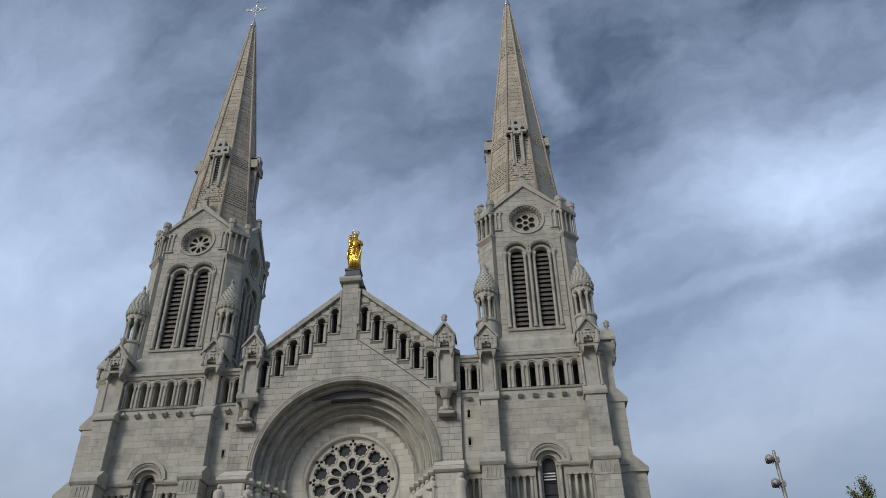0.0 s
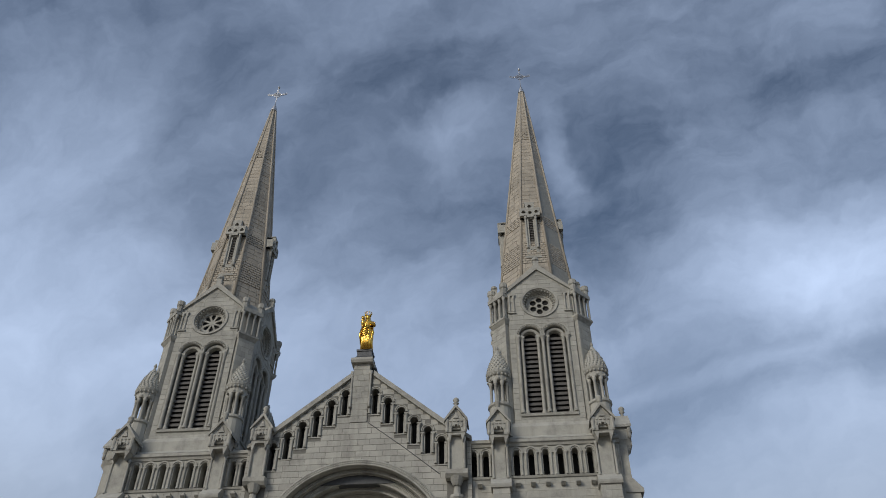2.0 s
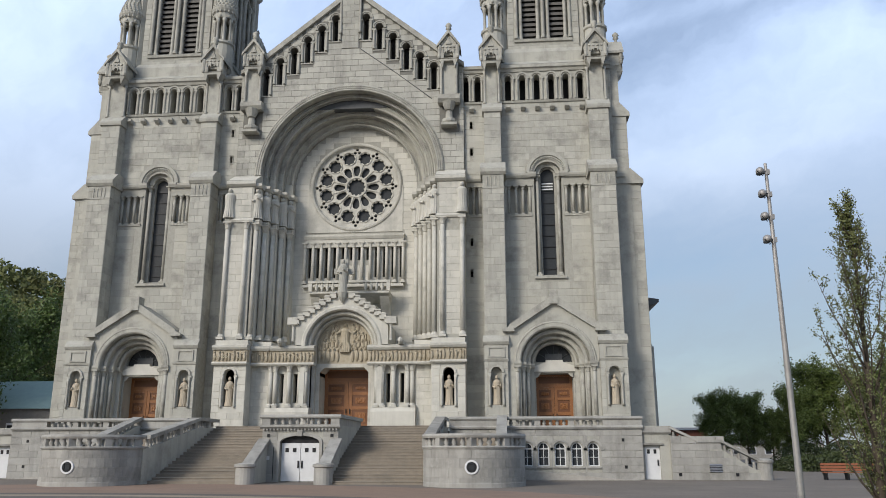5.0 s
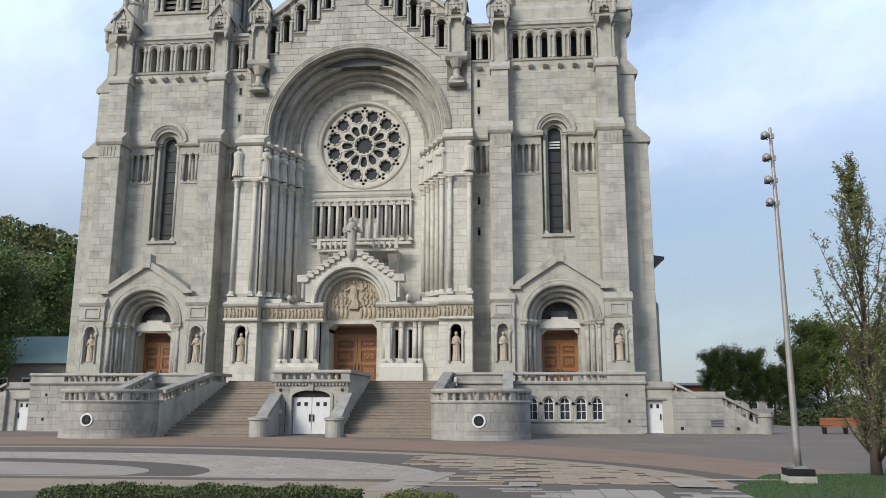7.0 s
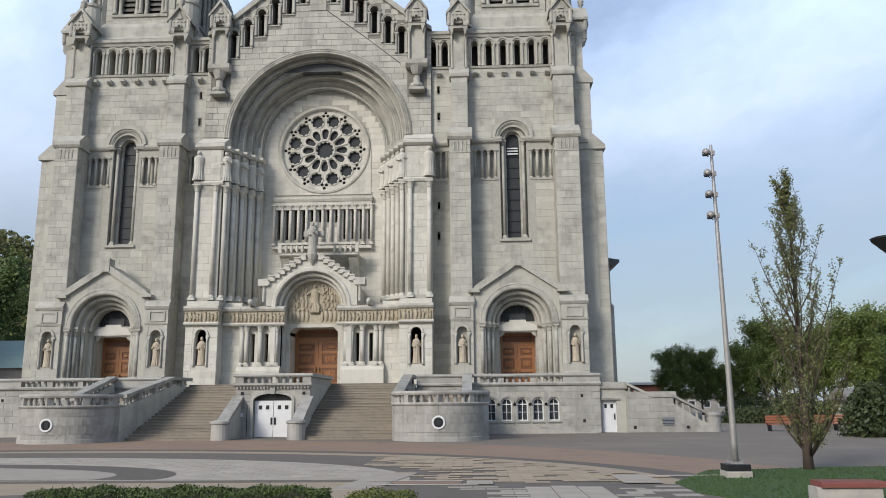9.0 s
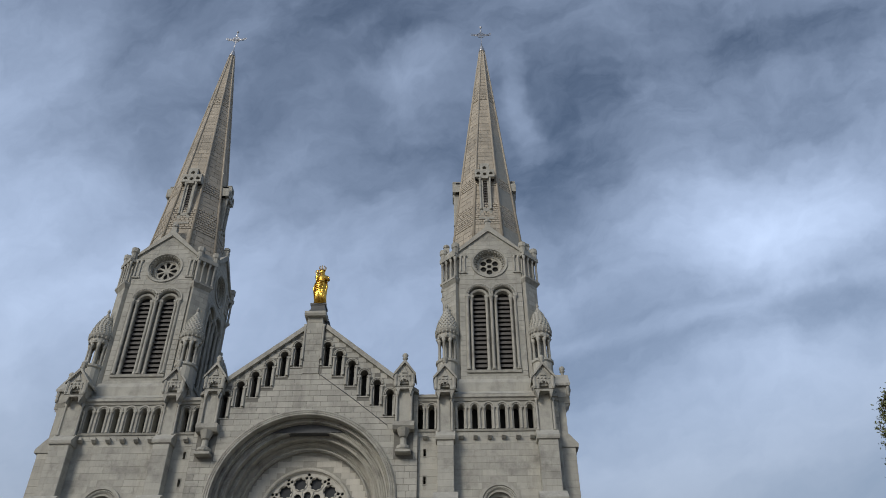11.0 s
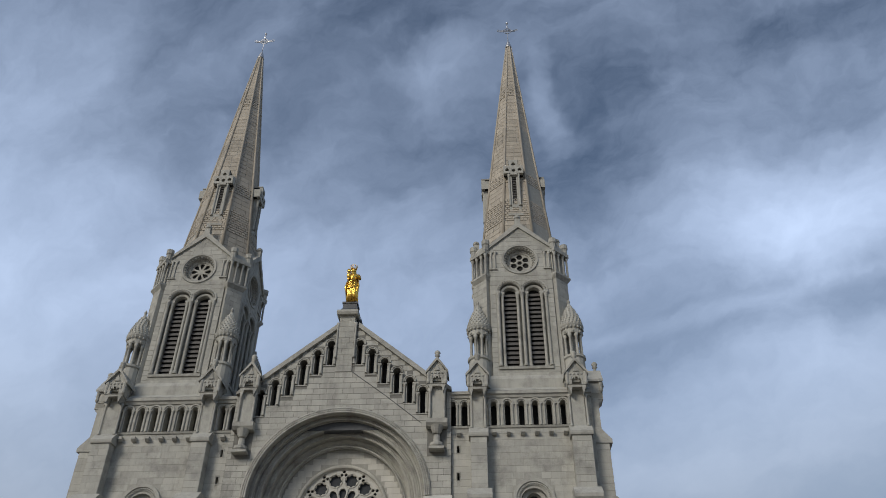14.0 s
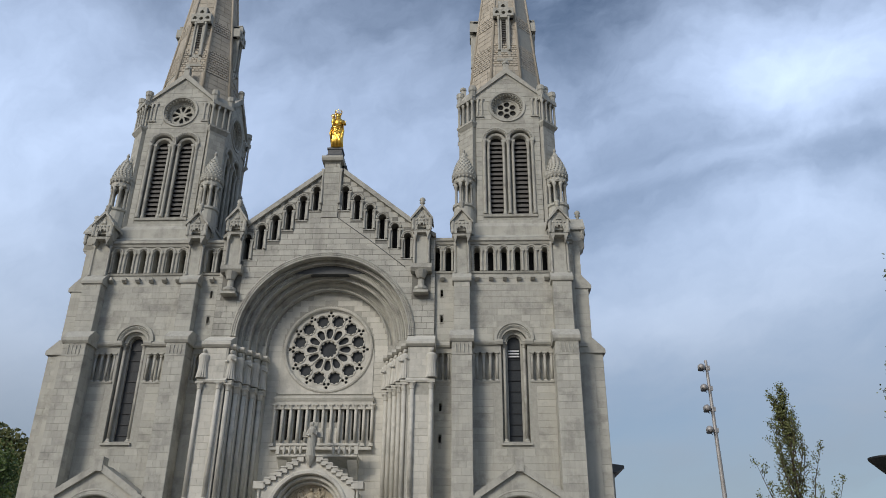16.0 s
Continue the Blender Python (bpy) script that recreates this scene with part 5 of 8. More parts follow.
part("pedestal", Mesh().prism_x(GX - 0.92, GX + 0.92, [(0.6, 38.1), (-0.9, 38.1), (-1.0, 38.3), (-1.0, 38.5), (0.6, 38.55)]), STONE, church)
SX = -0.06
part("statue_base", Mesh().prism_z(38.5, 38.8, [(SX - 0.84, -0.85), (SX + 0.84, -0.85), (SX + 0.84, 0.6), (SX - 0.84, 0.6)], [(SX - 0.66, -0.7), (SX + 0.66, -0.7), (SX + 0.66, 0.45), (SX - 0.66, 0.45)])
     .box(SX - 0.62, SX + 0.62, -0.68, 0.42, 38.78, 39.3).box(SX - 0.68, SX + 0.68, -0.74, 0.48, 39.3, 39.48), ROOF, church, "dark metal-clad statue base")
part("saddle_roof", Mesh().prism_y(0.2, 12, [(-1.3, 36.4), (1.3, 36.4), (0.9, 38.2), (-0.9, 38.2)]), ROOF, church, "dark metal ridge behind the gable")
part("nave_roof", Mesh().prism_y(0.7, 45, [(-8.85, 28), (8.85, 28), (8.85, 30.2), (0, 36.9), (-8.85, 30.2)]), ROOF, church, "dark sheet metal nave roof")
# five square orders, each set well back behind the one outside it, with a roll on its edge
orders = [(7.32, 6.86, -0.44, 0.28), (6.86, 6.56, 0.28, 0.78), (6.56, 6.02, 0.78, 1.42), (6.02, 5.62, 1.42, 2.08), (5.62, 4.97, 2.08, 2.8)]
for i, (ro, ri, y0, y1) in enumerate(orders):
    prof = [(ro, y0 + 0.03), (ro - 0.05, y0), (ri + 0.1, y0), (ri + 0.05, y0 + 0.05), (ri, y0 + 0.06), (ri, y1 + 0.12), (ri + 0.12, 3.0 if i else 0.7), (ro, 3.0 if i else 0.7)]
    if i == 4:
        prof = [(ro, y0), (ro - 0.1, y0), (ro - 0.14, y0 + 0.12), (ro - 0.3, y0 + 0.3), (ri + 0.12, y0 + 0.44), (ri, y0 + 0.5), (ri, 2.85), (ro, 3.0)]
    part("arch_order", Mesh().arc(0, ZC, prof, 0, 180, 60), TRIM, church)
    part("roll_moulding", Mesh().arc(0, ZC, [(ri + 0.03 + 0.075 * math.cos(a), y0 + 0.03 + 0.075 * math.sin(a)) for a in (2 * math.pi * k / 8 for k in range(8))], 0, 180, 48), TRIM, church, smooth=True)
    if i in (1, 3):
        part("roll_moulding", Mesh().arc(0, ZC, [(ri - 0.02 + 0.06 * math.cos(a), y1 - 0.16 + 0.06 * math.sin(a)) for a in (2 * math.pi * k / 8 for k in range(8))], 0, 180, 48), TRIM, church, smooth=True)
    for q in (-1, 1):
        lo, hi = sorted((q * ro, q * ri))
        part("arch_stilt", Mesh().box(lo, hi, max(-0.3, y0), 3.0 if i else 0.7, 21.15, ZC), TRIM, church)
part("conductor_cable", Mesh().tube([(0.6, -0.34, 32.7), (3.6, -0.34, 30.4), (6.4, -0.34, 28.1)], [0.03, 0.03, 0.03], 5), ROOF, church)
for rr, yy, n, s in ((7.2, -0.44, 150, 0.075), (7.04, -0.44, 150, 0.075), (6.72, 0.28, 120, 0.07), (6.4, 0.78, 140, 0.075), (6.24, 0.78, 140, 0.07), (5.82, 1.42, 130, 0.07), (5.3, 2.4, 110, 0.085)):
    m = Mesh()
    for k in range(n):
        a = math.pi * (k + 0.5) / n
        m.ball((rr * math.cos(a), yy, ZC + rr * math.sin(a)), (s, s * 0.9, s), 5, 3)
    part("carved_moulding", m, TRIM, church, "band of small carved ornament", kind="stuff")
# stepped jambs with columns and figures
for q in (-1, 1):
    pier = part("pier", Mesh().box(*sorted((q * 6.9, q * 8.88)), -1.45, 0.2, 3.2, 21.0), JOINT, church)
    x0, x1 = sorted((q * 7.05, q * 8.86))
    part("ashlar", Mesh().blocks(courses(x0, x1, 9.6, 17.2, (), 0.5, 1.0), front(-1.45)).blocks(courses(x0, x1, 18.5, 20.9, (), 0.5, 1.0), front(-1.45))
         .blocks(courses(-1.45, 0.0, 9.6, 20.9, (), 0.5, 0.8), lambda u, v, o: (q * (8.88 + o), u, v)), BRIGHTENED_STONE, pier, kind="stuff")
    part("impost", Mesh().prism_x(*sorted((q * 6.75, q * 9.0)), [(0.3, 20.95), (-1.55, 20.95), (-1.72, 21.1), (-1.72, 21.3), (-1.5, 21.45), (0.3, 21.5)]), BRIGHTENED_TRIM, pier)
    part("band", Mesh().prism_x(*sorted((q * 6.8, q * 8.98)), [(0.3, 18.15), (-1.55, 18.15), (-1.62, 18.3), (-1.55, 18.45), (0.3, 18.5)]), BRIGHTENED_TRIM, pier)
    part("weathering", Mesh().prism_x(*sorted((q * 6.8, q * 8.95)), [(0.0, 21.45), (-1.55, 21.45), (-0.3, 22.2), (0.0, 22.2)]), BRIGHTENED_STONE, pier)
    for x in (8.72, 7.3):
        column(church, q * x, -1.55, 9.4, 18.15, 0.17, 0.55, 0.4, BRIGHTENED_TRIM)
    for i in range(5):
        xa, ya = 6.9 - 0.42 * i, -1.1 + 0.75 * i
        stp = part("jamb_step", Mesh().box(*sorted((q * (xa - 0.42), q * (xa + 0.02))), ya, 3.2, 8.4, 21.2), BRIGHTENED_STONE, church)
        part("impost", Mesh().prism_x(*sorted((q * (xa - 0.55), q * (xa + 0.05))), [(ya + 0.6, 20.85), (ya - 0.2, 20.85), (ya - 0.36, 21.0), (ya - 0.36, 21.2), (ya + 0.6, 21.25)]), BRIGHTENED_TRIM, stp)
        part("band", Mesh().prism_x(*sorted((q * (xa - 0.5), q * (xa + 0.05))), [(ya + 0.6, 18.1), (ya - 0.25, 18.1), (ya - 0.32, 18.25), (ya - 0.25, 18.4), (ya + 0.6, 18.4)]), BRIGHTENED_TRIM, stp)
        column(church, q * (xa - 0.22), ya - 0.1, 9.4 + 0.05 * i, 18.1, 0.18, 0.55, 0.4, BRIGHTENED_TRIM)
        solo("jamb_figure", figure(q * (xa - 0.2), ya - 0.1, 18.45, 2.35, 40 + i + 7 * q, arm=i % 2 == 0), BRIGHTENED_TRIM, "carved grey stone robed figure on the jamb of the great arch", "statue", (q * (xa - 0.2), ya - 0.1, 18.45), "jamb figures")
    solo("jamb_figure", figure(q * 8.72, -1.5, 18.5, 2.3, 60 + q, arm=False), BRIGHTENED_TRIM, "carved grey stone robed figure on the jamb of the great arch", "statue", (q * 8.72, -1.5, 18.5), "jamb figures")
# rose wall
RZ = 22.15
rw = part("rose_wall", Mesh().plate([[(-4.98, 8.2), (4.98, 8.2)] + [(4.98 * math.cos(a), ZC + 4.98 * math.sin(a)) for a in (math.pi * i / 30 for i in range(31))], disc(0, RZ, 3.6, 48)]
                                    + [rect(-3.55 + 0.66 * i - 0.11, -3.55 + 0.66 * i + 0.11, 14.7 if abs(i - 5.5) > 2 else 16.1, 17.2) for i in range(12)], 2.75, 3.3), JOINT, church)


def rose_edge(a, b):
    w = 4.95 if b < ZC else math.sqrt(max(0, 4.95 ** 2 - (b - ZC) ** 2))
    return -w, w


part("ashlar", Mesh().blocks(courses(-4.98, 4.98, 8.6, 26.9, [("a", 0, 3.8, RZ, RZ), ("r", -3.8, 3.8, 18.35, RZ), ("r", -3.95, 3.95, 14.3, 18.1)], 0.5, 1.05, rose_edge), front(2.75), 0.015), BRIGHTENED_STONE, rw, kind="stuff")
part("spandrel", Mesh().plate([[(-3.8, 18.35), (3.8, 18.35), (3.8, RZ), (3.66, RZ)] + [(3.66 * math.cos(a), RZ + 3.66 * math.sin(a)) for a in (-math.pi * i / 24 for i in range(1, 25))] + [(-3.8, RZ)]], 2.68, 2.76), BRIGHTENED_TRIM, rw)
rose = part("rose_window", Mesh().arc(0, RZ, [(3.4, 3.1), (3.4, 2.75), (3.46, 2.62), (3.56, 2.57), (3.68, 2.62), (3.72, 2.76)], 0, 360, 60), BRIGHTENED_TRIM, church, "round traceried rose window")
holes_ = [disc(0, RZ, 0.72, 72, 12, 0.16)]
for i in range(12):
    a = 2 * math.pi * i / 12
    ux, uz = math.cos(a), math.sin(a)
    # a petal, a rounded eye between two petals, and three small eyes near the rim
    holes_.append([(ux * r - uz * w, RZ + uz * r + ux * w) for r, w in ((0.93, -0.11), (1.1, -0.2), (1.4, -0.28), (1.62, -0.27), (1.77, -0.17), (1.83, 0.0), (1.77, 0.17), (1.62, 0.27), (1.4, 0.28), (1.1, 0.2), (0.93, 0.11))])
    for rr, da in ((2.93, -0.058), (2.93, 0.058), (3.2, 0.0)):
        holes_.append(disc(rr * math.cos(a + da), RZ + rr * math.sin(a + da), 0.135, 10))
    a += math.pi / 12
    holes_.append(disc(2.5 * math.cos(a), RZ + 2.5 * math.sin(a), 0.52, 40, 8, 0.22))
part("tracery", Mesh().plate([disc(0, RZ, 3.44, 60)] + holes_, 2.86, 3.06), BRIGHTENED_TRIM, rose, "pale carved stone tracery")
rings = Mesh()
for i in range(12):
    a = 2 * math.pi * (i + 0.5) / 12
    rings.arc(2.5 * math.cos(a), RZ + 2.5 * math.sin(a), [(0.53, 2.86), (0.54, 2.8), (0.58, 2.8), (0.59, 2.86)], 0, 360, 20)
    rings.tube([(0.86 * math.cos(a), 2.84, RZ + 0.86 * math.sin(a)), (1.92 * math.cos(a), 2.84, RZ + 1.92 * math.sin(a))], [0.055, 0.055], 6)
rings.arc(0, RZ, [(0.74, 2.86), (0.76, 2.78), (0.86, 2.78), (0.88, 2.86)], 0, 360, 32).arc(0, RZ, [(3.32, 2.88), (3.34, 2.8), (3.42, 2.8), (3.44, 2.88)], 0, 360, 48)
part("tracery_moulding", rings, BRIGHTENED_TRIM, rose)
rope = Mesh()
for i in range(116):
    a = 2 * math.pi * i / 116
    rope.tube([(3.46 * math.cos(a), 2.62, RZ + 3.46 * math.sin(a)), (3.68 * math.cos(a + 0.045), 2.6, RZ + 3.68 * math.sin(a + 0.045))], [0.05, 0.05], 4)
part("rope_moulding", rope, BRIGHTENED_TRIM, rose, kind="stuff")
part("glazing", Mesh().arc(0, RZ, [(0.0, 3.1), (0.0, 3.14), (3.44, 3.14), (3.44, 3.1)], 0, 360, 40), GLASS, rose, "dark stained glazing")
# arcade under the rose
# black sheet so that the arcade's slots read as deep shade
part("arcade_back", Mesh().box(-4, 4, 3.2, 3.25, 14, 18), INTERIOR_SHADE, church)
part("arcade_wall", Mesh().blocks(courses(-3.93, 3.93, 14.25, 17.1, [("r", -3.55 + 0.66 * i - 0.15, -3.55 + 0.66 * i + 0.15, 14.7 if abs(i - 5.5) > 2 else 16.1, 17.2) for i in range(12)], 0.5, 0.7), front(2.75), 0.015), BRIGHTENED_STONE, church, kind="stuff")
part("arcade_cornice", Mesh().prism_x(-3.95, 3.95, [(2.8, 17.75), (2.45, 17.75), (2.35, 17.95), (2.35, 18.1), (2.8, 18.2)]), BRIGHTENED_TRIM, church)
part("arcade_lintel", Mesh().box(-3.9, 3.9, 2.5, 2.76, 17.1, 17.75), BRIGHTENED_TRIM, church)
for i in range(13):
    column(church, -3.88 + 0.647 * i, 2.55, 14.2, 17.5, 0.12, 0.45, 0.25, BRIGHTENED_TRIM)
part("arcade_sill", Mesh().prism_x(-3.95, 3.95, [(2.8, 13.9), (2.3, 13.9), (2.3, 14.1), (2.8, 14.25)]), BRIGHTENED_TRIM, church)
bal = part("balcony", Mesh().prism_x(-3.05, 3.05, [(2.8, 12.6), (1.6, 13.0), (1.1, 13.15), (1.1, 13.3), (2.8, 13.3)]).box(-3.15, 3.15, 1.0, 1.3, 13.95, 14.12), BRIGHTENED_TRIM, church)
for q in (-1, 1):
    part("end_post", Mesh().box(*sorted((q * 2.85, q * 3.12)), 1.02, 1.3, 13.3, 13.95).prism_x(*sorted((q * 2.3, q * 3.0)), [(2.75, 11.6), (2.5, 11.6), (1.3, 12.95), (2.75, 12.95)]), BRIGHTENED_TRIM, bal)
    for i in range(4):
        part("baluster", Mesh().lathe(q * (1.25 + 0.42 * i), 1.15, [(0.1, 13.3), (0.07, 13.42), (0.15, 13.6), (0.08, 13.82), (0.11, 13.95)], 8), BRIGHTENED_TRIM, bal, smooth=True)
# the middle porch
for q in (-1, 1):
    ends = sorted((q * 6.55, q * 8.9))
    c = q * 7.75
    base = part("pier_base", Mesh().plate([rect(ends[0], ends[1], 3.2, 9.3), arch(c, 0.38, 4.65, 6.85, 10)], -1.9, -1.45), BRIGHTENED_STONE, church)
    part("ashlar", Mesh().blocks(courses(ends[0], ends[1], 3.3, 7.6, [("a", c, 0.62, 4.5, 6.85)], 0.46, 0.9), front(-1.9), 0.02).blocks(courses(-1.9, 0, 3.3, 7.6, (), 0.46, 0.8), lambda u, v, o: (q * (8.9 + o), u, v), 0.02), BRIGHTENED_STONE, base, kind="stuff")
    part("pier_body", Mesh().box(ends[0], ends[1], -1.45, 0.3, 3.2, 9.3), BRIGHTENED_STONE, church)
    part("hood", Mesh().arc(c, 6.85, [(0.4, -1.9), (0.4, -2.0), (0.55, -2.0), (0.55, -1.9)], 0, 180, 12).box(c - 0.62, c - 0.38, -2.02, -1.9, 6.68, 6.82).box(c + 0.38, c + 0.62, -2.02, -1.9, 6.68, 6.82), BRIGHTENED_TRIM, base)
    for e in (-0.48, 0.48):
        part("colonnette", Mesh().lathe(c + e, -1.97, [(0.1, 4.6), (0.07, 4.75), (0.065, 6.45), (0.12, 6.68)], 8), BRIGHTENED_TRIM, base, smooth=True)
    solo("saint_statue", figure(c, -1.68, 4.68, 2.05, 90 + q, wide=0.8), FIGURE, "carved pale limestone robed figure standing in an arched niche", "statue", (c, -1.72, 4.68), "niche statues")
    part("recess_wall", Mesh().box(*sorted((q * 5.2, q * 6.7)), -0.7, 0.6, 3.2, 9.3), BRIGHTENED_STONE, church)
    part("recess_masonry", Mesh().blocks(courses(*sorted((q * 5.25, q * 6.55)), 3.3, 7.6, (), 0.46, 0.8), front(-0.7), 0.02), BRIGHTENED_STONE, church, kind="stuff")
    # colonnade beside the door
    blk = part("porch_wall", Mesh().plate([rect(*sorted((q * 2.3, q * 5.25)), 3.2, 9.0)] + [rect(q * x - 0.14, q * x + 0.14, 4.95, 7.0) for x in (3.35, 4.35)], -0.55, 0.2).box(*sorted((q * 2.3, q * 5.25)), 0.2, 2.6, 3.2, 9.0), BRIGHTENED_STONE, church)
    # black sheet close behind the porch slits, for their inner shade
    part("slit_backing", Mesh().box(*sorted((q * 3.1, q * 4.6)), 0.1, 0.19, 4.8, 7.2), INTERIOR_SHADE, blk)
    part("stylobate", Mesh().prism_x(*sorted((q * 2.2, q * 5.35)), [(0, 3.2), (-1.15, 3.2), (-1.15, 4.3), (-1.0, 4.6), (0, 4.6)]), BRIGHTENED_STONE, church)
    for x in (2.55, 2.95, 3.75, 4.75, 5.1):
        column(church, q * x, -0.8, 4.6, 7.6, 0.16, 0.5, 0.3, BRIGHTENED_TRIM)
    # carved frieze in three planes
    for x0, x1, y in ((6.5, 8.98, -2.05), (5.2, 6.5, -1.1), (1.95, 5.2, -1.05)):
        a, b = sorted((q * x0, q * x1))
        fz = part("frieze", Mesh().box(a, b, y, y + 0.5, 7.72, 8.62), PALE, church, "band of carved limestone figures")
        part("frieze_cornice", Mesh().prism_x(a - 0.03, b + 0.03, [(y + 0.5, 8.6), (y - 0.12, 8.6), (y - 0.22, 8.75), (y - 0.22, 8.88), (y + 0.5, 9.05)]), BRIGHTENED_TRIM, fz)
        part("frieze_sill", Mesh().prism_x(a - 0.03, b + 0.03, [(y + 0.5, 7.55), (y - 0.08, 7.55), (y - 0.14, 7.65), (y - 0.08, 7.75), (y + 0.5, 7.75)]), BRIGHTENED_TRIM, fz)
        m, r = Mesh(), random.Random(int(x0 * 10) + q)
        n = int((b - a) / 0.27)
        for i in range(n):
            x = a + (b - a) * (i + 0.5) / n + r.uniform(-0.05, 0.05)
            hh = r.uniform(0.5, 0.68)
            m.ball((x, y - 0.03, 7.8 + hh * 0.5), (0.1, 0.11, hh * 0.5), 7, 5).ball((x + r.uniform(-0.04, 0.04), y - 0.05, 7.82 + hh), (0.065, 0.08, 0.08), 7, 5)
            m.tube([(x, y - 0.08, 7.8 + hh * 0.7), (x + r.uniform(-0.25, 0.25), y - 0.1, 7.8 + hh * r.uniform(0.3, 1.0))], [0.045, 0.035], 5)
        part("relief", m, PALE, fz, kind="stuff")
    part("gargoyle", Mesh().box(*sorted((q * 4.15, q * 4.5)), -1.5, -0.5, 8.95, 9.25).ball((q * 4.32, -1.6, 9.2), (0.2, 0.3, 0.24), 8, 6), BRIGHTENED_TRIM, church)
gp = part("porch_gable", Mesh().plate([[(-3.35, 9.0), (-2.62, 9.0)] + [(2.62 * math.cos(a), 8.95 + 2.62 * math.sin(a)) for a in (math.pi - math.pi * i / 26 for i in range(27))] + [(2.62, 9.0), (3.35, 9.0), (3.35, 10.6), (0, 12.9), (-3.35, 10.6)]], -1.0, 0.6), BRIGHTENED_STONE, church)
part("porch_roof", Mesh().prism_y(0.6, 2.75, [(-3.35, 8.6), (3.35, 8.6), (3.35, 10.5), (0, 12.7), (-3.35, 10.5)]), BRIGHTENED_STONE, gp)
for q in (-1, 1):
    for i in range(8):
        x, z = q * (3.35 - 0.38 * i), 10.75 + 0.262 * i
        part("stepped_coping", Mesh().box(x - 0.24, x + 0.24, -1.2, 0.2, z - 0.22, z + 0.14).prism_y(-1.25, 0.0, [(x - 0.28, z + 0.14), (x + 0.28, z + 0.14), (x + 0.2, z + 0.24), (x - 0.2, z + 0.24)]), BRIGHTENED_TRIM, gp)
    part("corner_post", Mesh().box(*sorted((q * 3.2, q * 3.95)), -1.23, -0.2, 10.47, 10.98).lathe(q * 3.55, -1.0, [(0.1, 9.3), (0.09, 10.3), (0.2, 10.5)], 8), BRIGHTENED_TRIM, gp)
zz = 8.9
for i, (r, y, r2, y2) in enumerate(((2.95, -1.0, 2.6, -0.6), (2.6, -0.6, 2.3, -0.15), (2.3, -0.15, 2.05, 0.3))):
    part("arch_order", Mesh().arc(0, zz, [(r2, y + 0.05), (r2 + 0.06, y - 0.08), (r - 0.1, y - 0.08), (r, y), (r, y2 + 0.4), (r2, y2 + 0.4)], 0, 180, 34), BRIGHTENED_TRIM, church)
    for q in (-1, 1):
        part("jamb", Mesh().box(*sorted((q * r2, q * r)), y, y2 + 0.9, 3.2, 8.92), BRIGHTENED_STONE, church)
ty_ = part("tympanum", Mesh().plate([arch(0, 2.07, 7.75, zz, 24)], 0.3, 0.55), PALE, church, "carved limestone relief with seated figures")
rel, r = Mesh(), random.Random(5)
seat = figure(0, 0.3, 8.6, 2.15, 3, arm=False, wide=0.95)
rel.add(seat.v, seat.f)
for q in (-1, 1):
    rel.tube([(q * 0.25, 0.2, 10.2), (q * 0.62, 0.16, 9.95), (q * 0.85, 0.18, 10.25)], [0.1, 0.09, 0.05], 6)
    rel.tube([(q * 0.2, 0.14, 9.3), (q * 0.34, 0.12, 8.95), (q * 0.3, 0.16, 8.6)], [0.13, 0.12, 0.08], 6)
for q in (-1, 1):
    for i in range(5):
        rel.ball((q * (0.55 + 0.33 * i), 0.28, 8.3 + 0.05 * (i % 2)), (0.15, 0.12, 0.42), 8, 6).ball((q * (0.5 + 0.33 * i), 0.22, 8.82 + 0.05 * (i % 2)), (0.09, 0.1, 0.11), 8, 6)
    for z, n in ((9.15, 4), (9.75, 3), (10.3, 2)):
        reach = math.sqrt(max(0.1, 1.75 ** 2 - (z - zz) ** 2))
        for i in range(n):
            x = q * (0.5 + (reach - 0.5) * (i + 0.5) / n) + r.uniform(-0.05, 0.05)
            zf = z + r.uniform(-0.08, 0.08)
            rel.ball((x, 0.28, zf), (0.14, 0.1, 0.27), 8, 5).ball((x - q * 0.05, 0.22, zf + 0.3), (0.085, 0.09, 0.1), 7, 5)
            rel.tube([(x, 0.22, zf + 0.15), (x - q * 0.2, 0.2, zf + r.uniform(-0.05, 0.25))], [0.05, 0.035], 5)
            rel.tube([(x + q * 0.04, 0.27, zf + 0.1), (x + q * 0.2, 0.27, zf + 0.2), (x + q * 0.23, 0.28, zf - 0.2)], [0.05, 0.07, 0.03], 5)
rel.arc(0, zz, [(1.9, 0.3), (1.9, 0.24), (2.02, 0.24), (2.02, 0.3)], 0, 180, 26)
part("relief", rel, PALE, ty_)
part("door_lintel", Mesh().plate([[(-2.05, 6.9), (-2.05, 7.76), (2.05, 7.76), (2.05, 6.9), (1.78, 6.9), (1.78, 7.15), (1.45, 7.5), (-1.45, 7.5), (-1.78, 7.15), (-1.78, 6.9)]], 0.2, 2.4), BRIGHTENED_TRIM, church)
for q in (-1, 1):
    part("door_jamb", Mesh().box(*sorted((q * 1.78, q * 2.06)), 0.23, 2.4, 3.2, 7.15), BRIGHTENED_TRIM, church)
wooden_door(church, 0.0, 1.95, 3.25, 7.55, 1.8)
# black sheet standing for the unlit nave behind the main door
part("door_backing", Mesh().box(-2.2, 2.2, 2.4, 2.5, 3.2, 8.0), INTERIOR_SHADE, church)
part("threshold", Mesh().box(-1.9, 1.9, -0.6, 2.4, 3.0, 3.24), STEP, church)
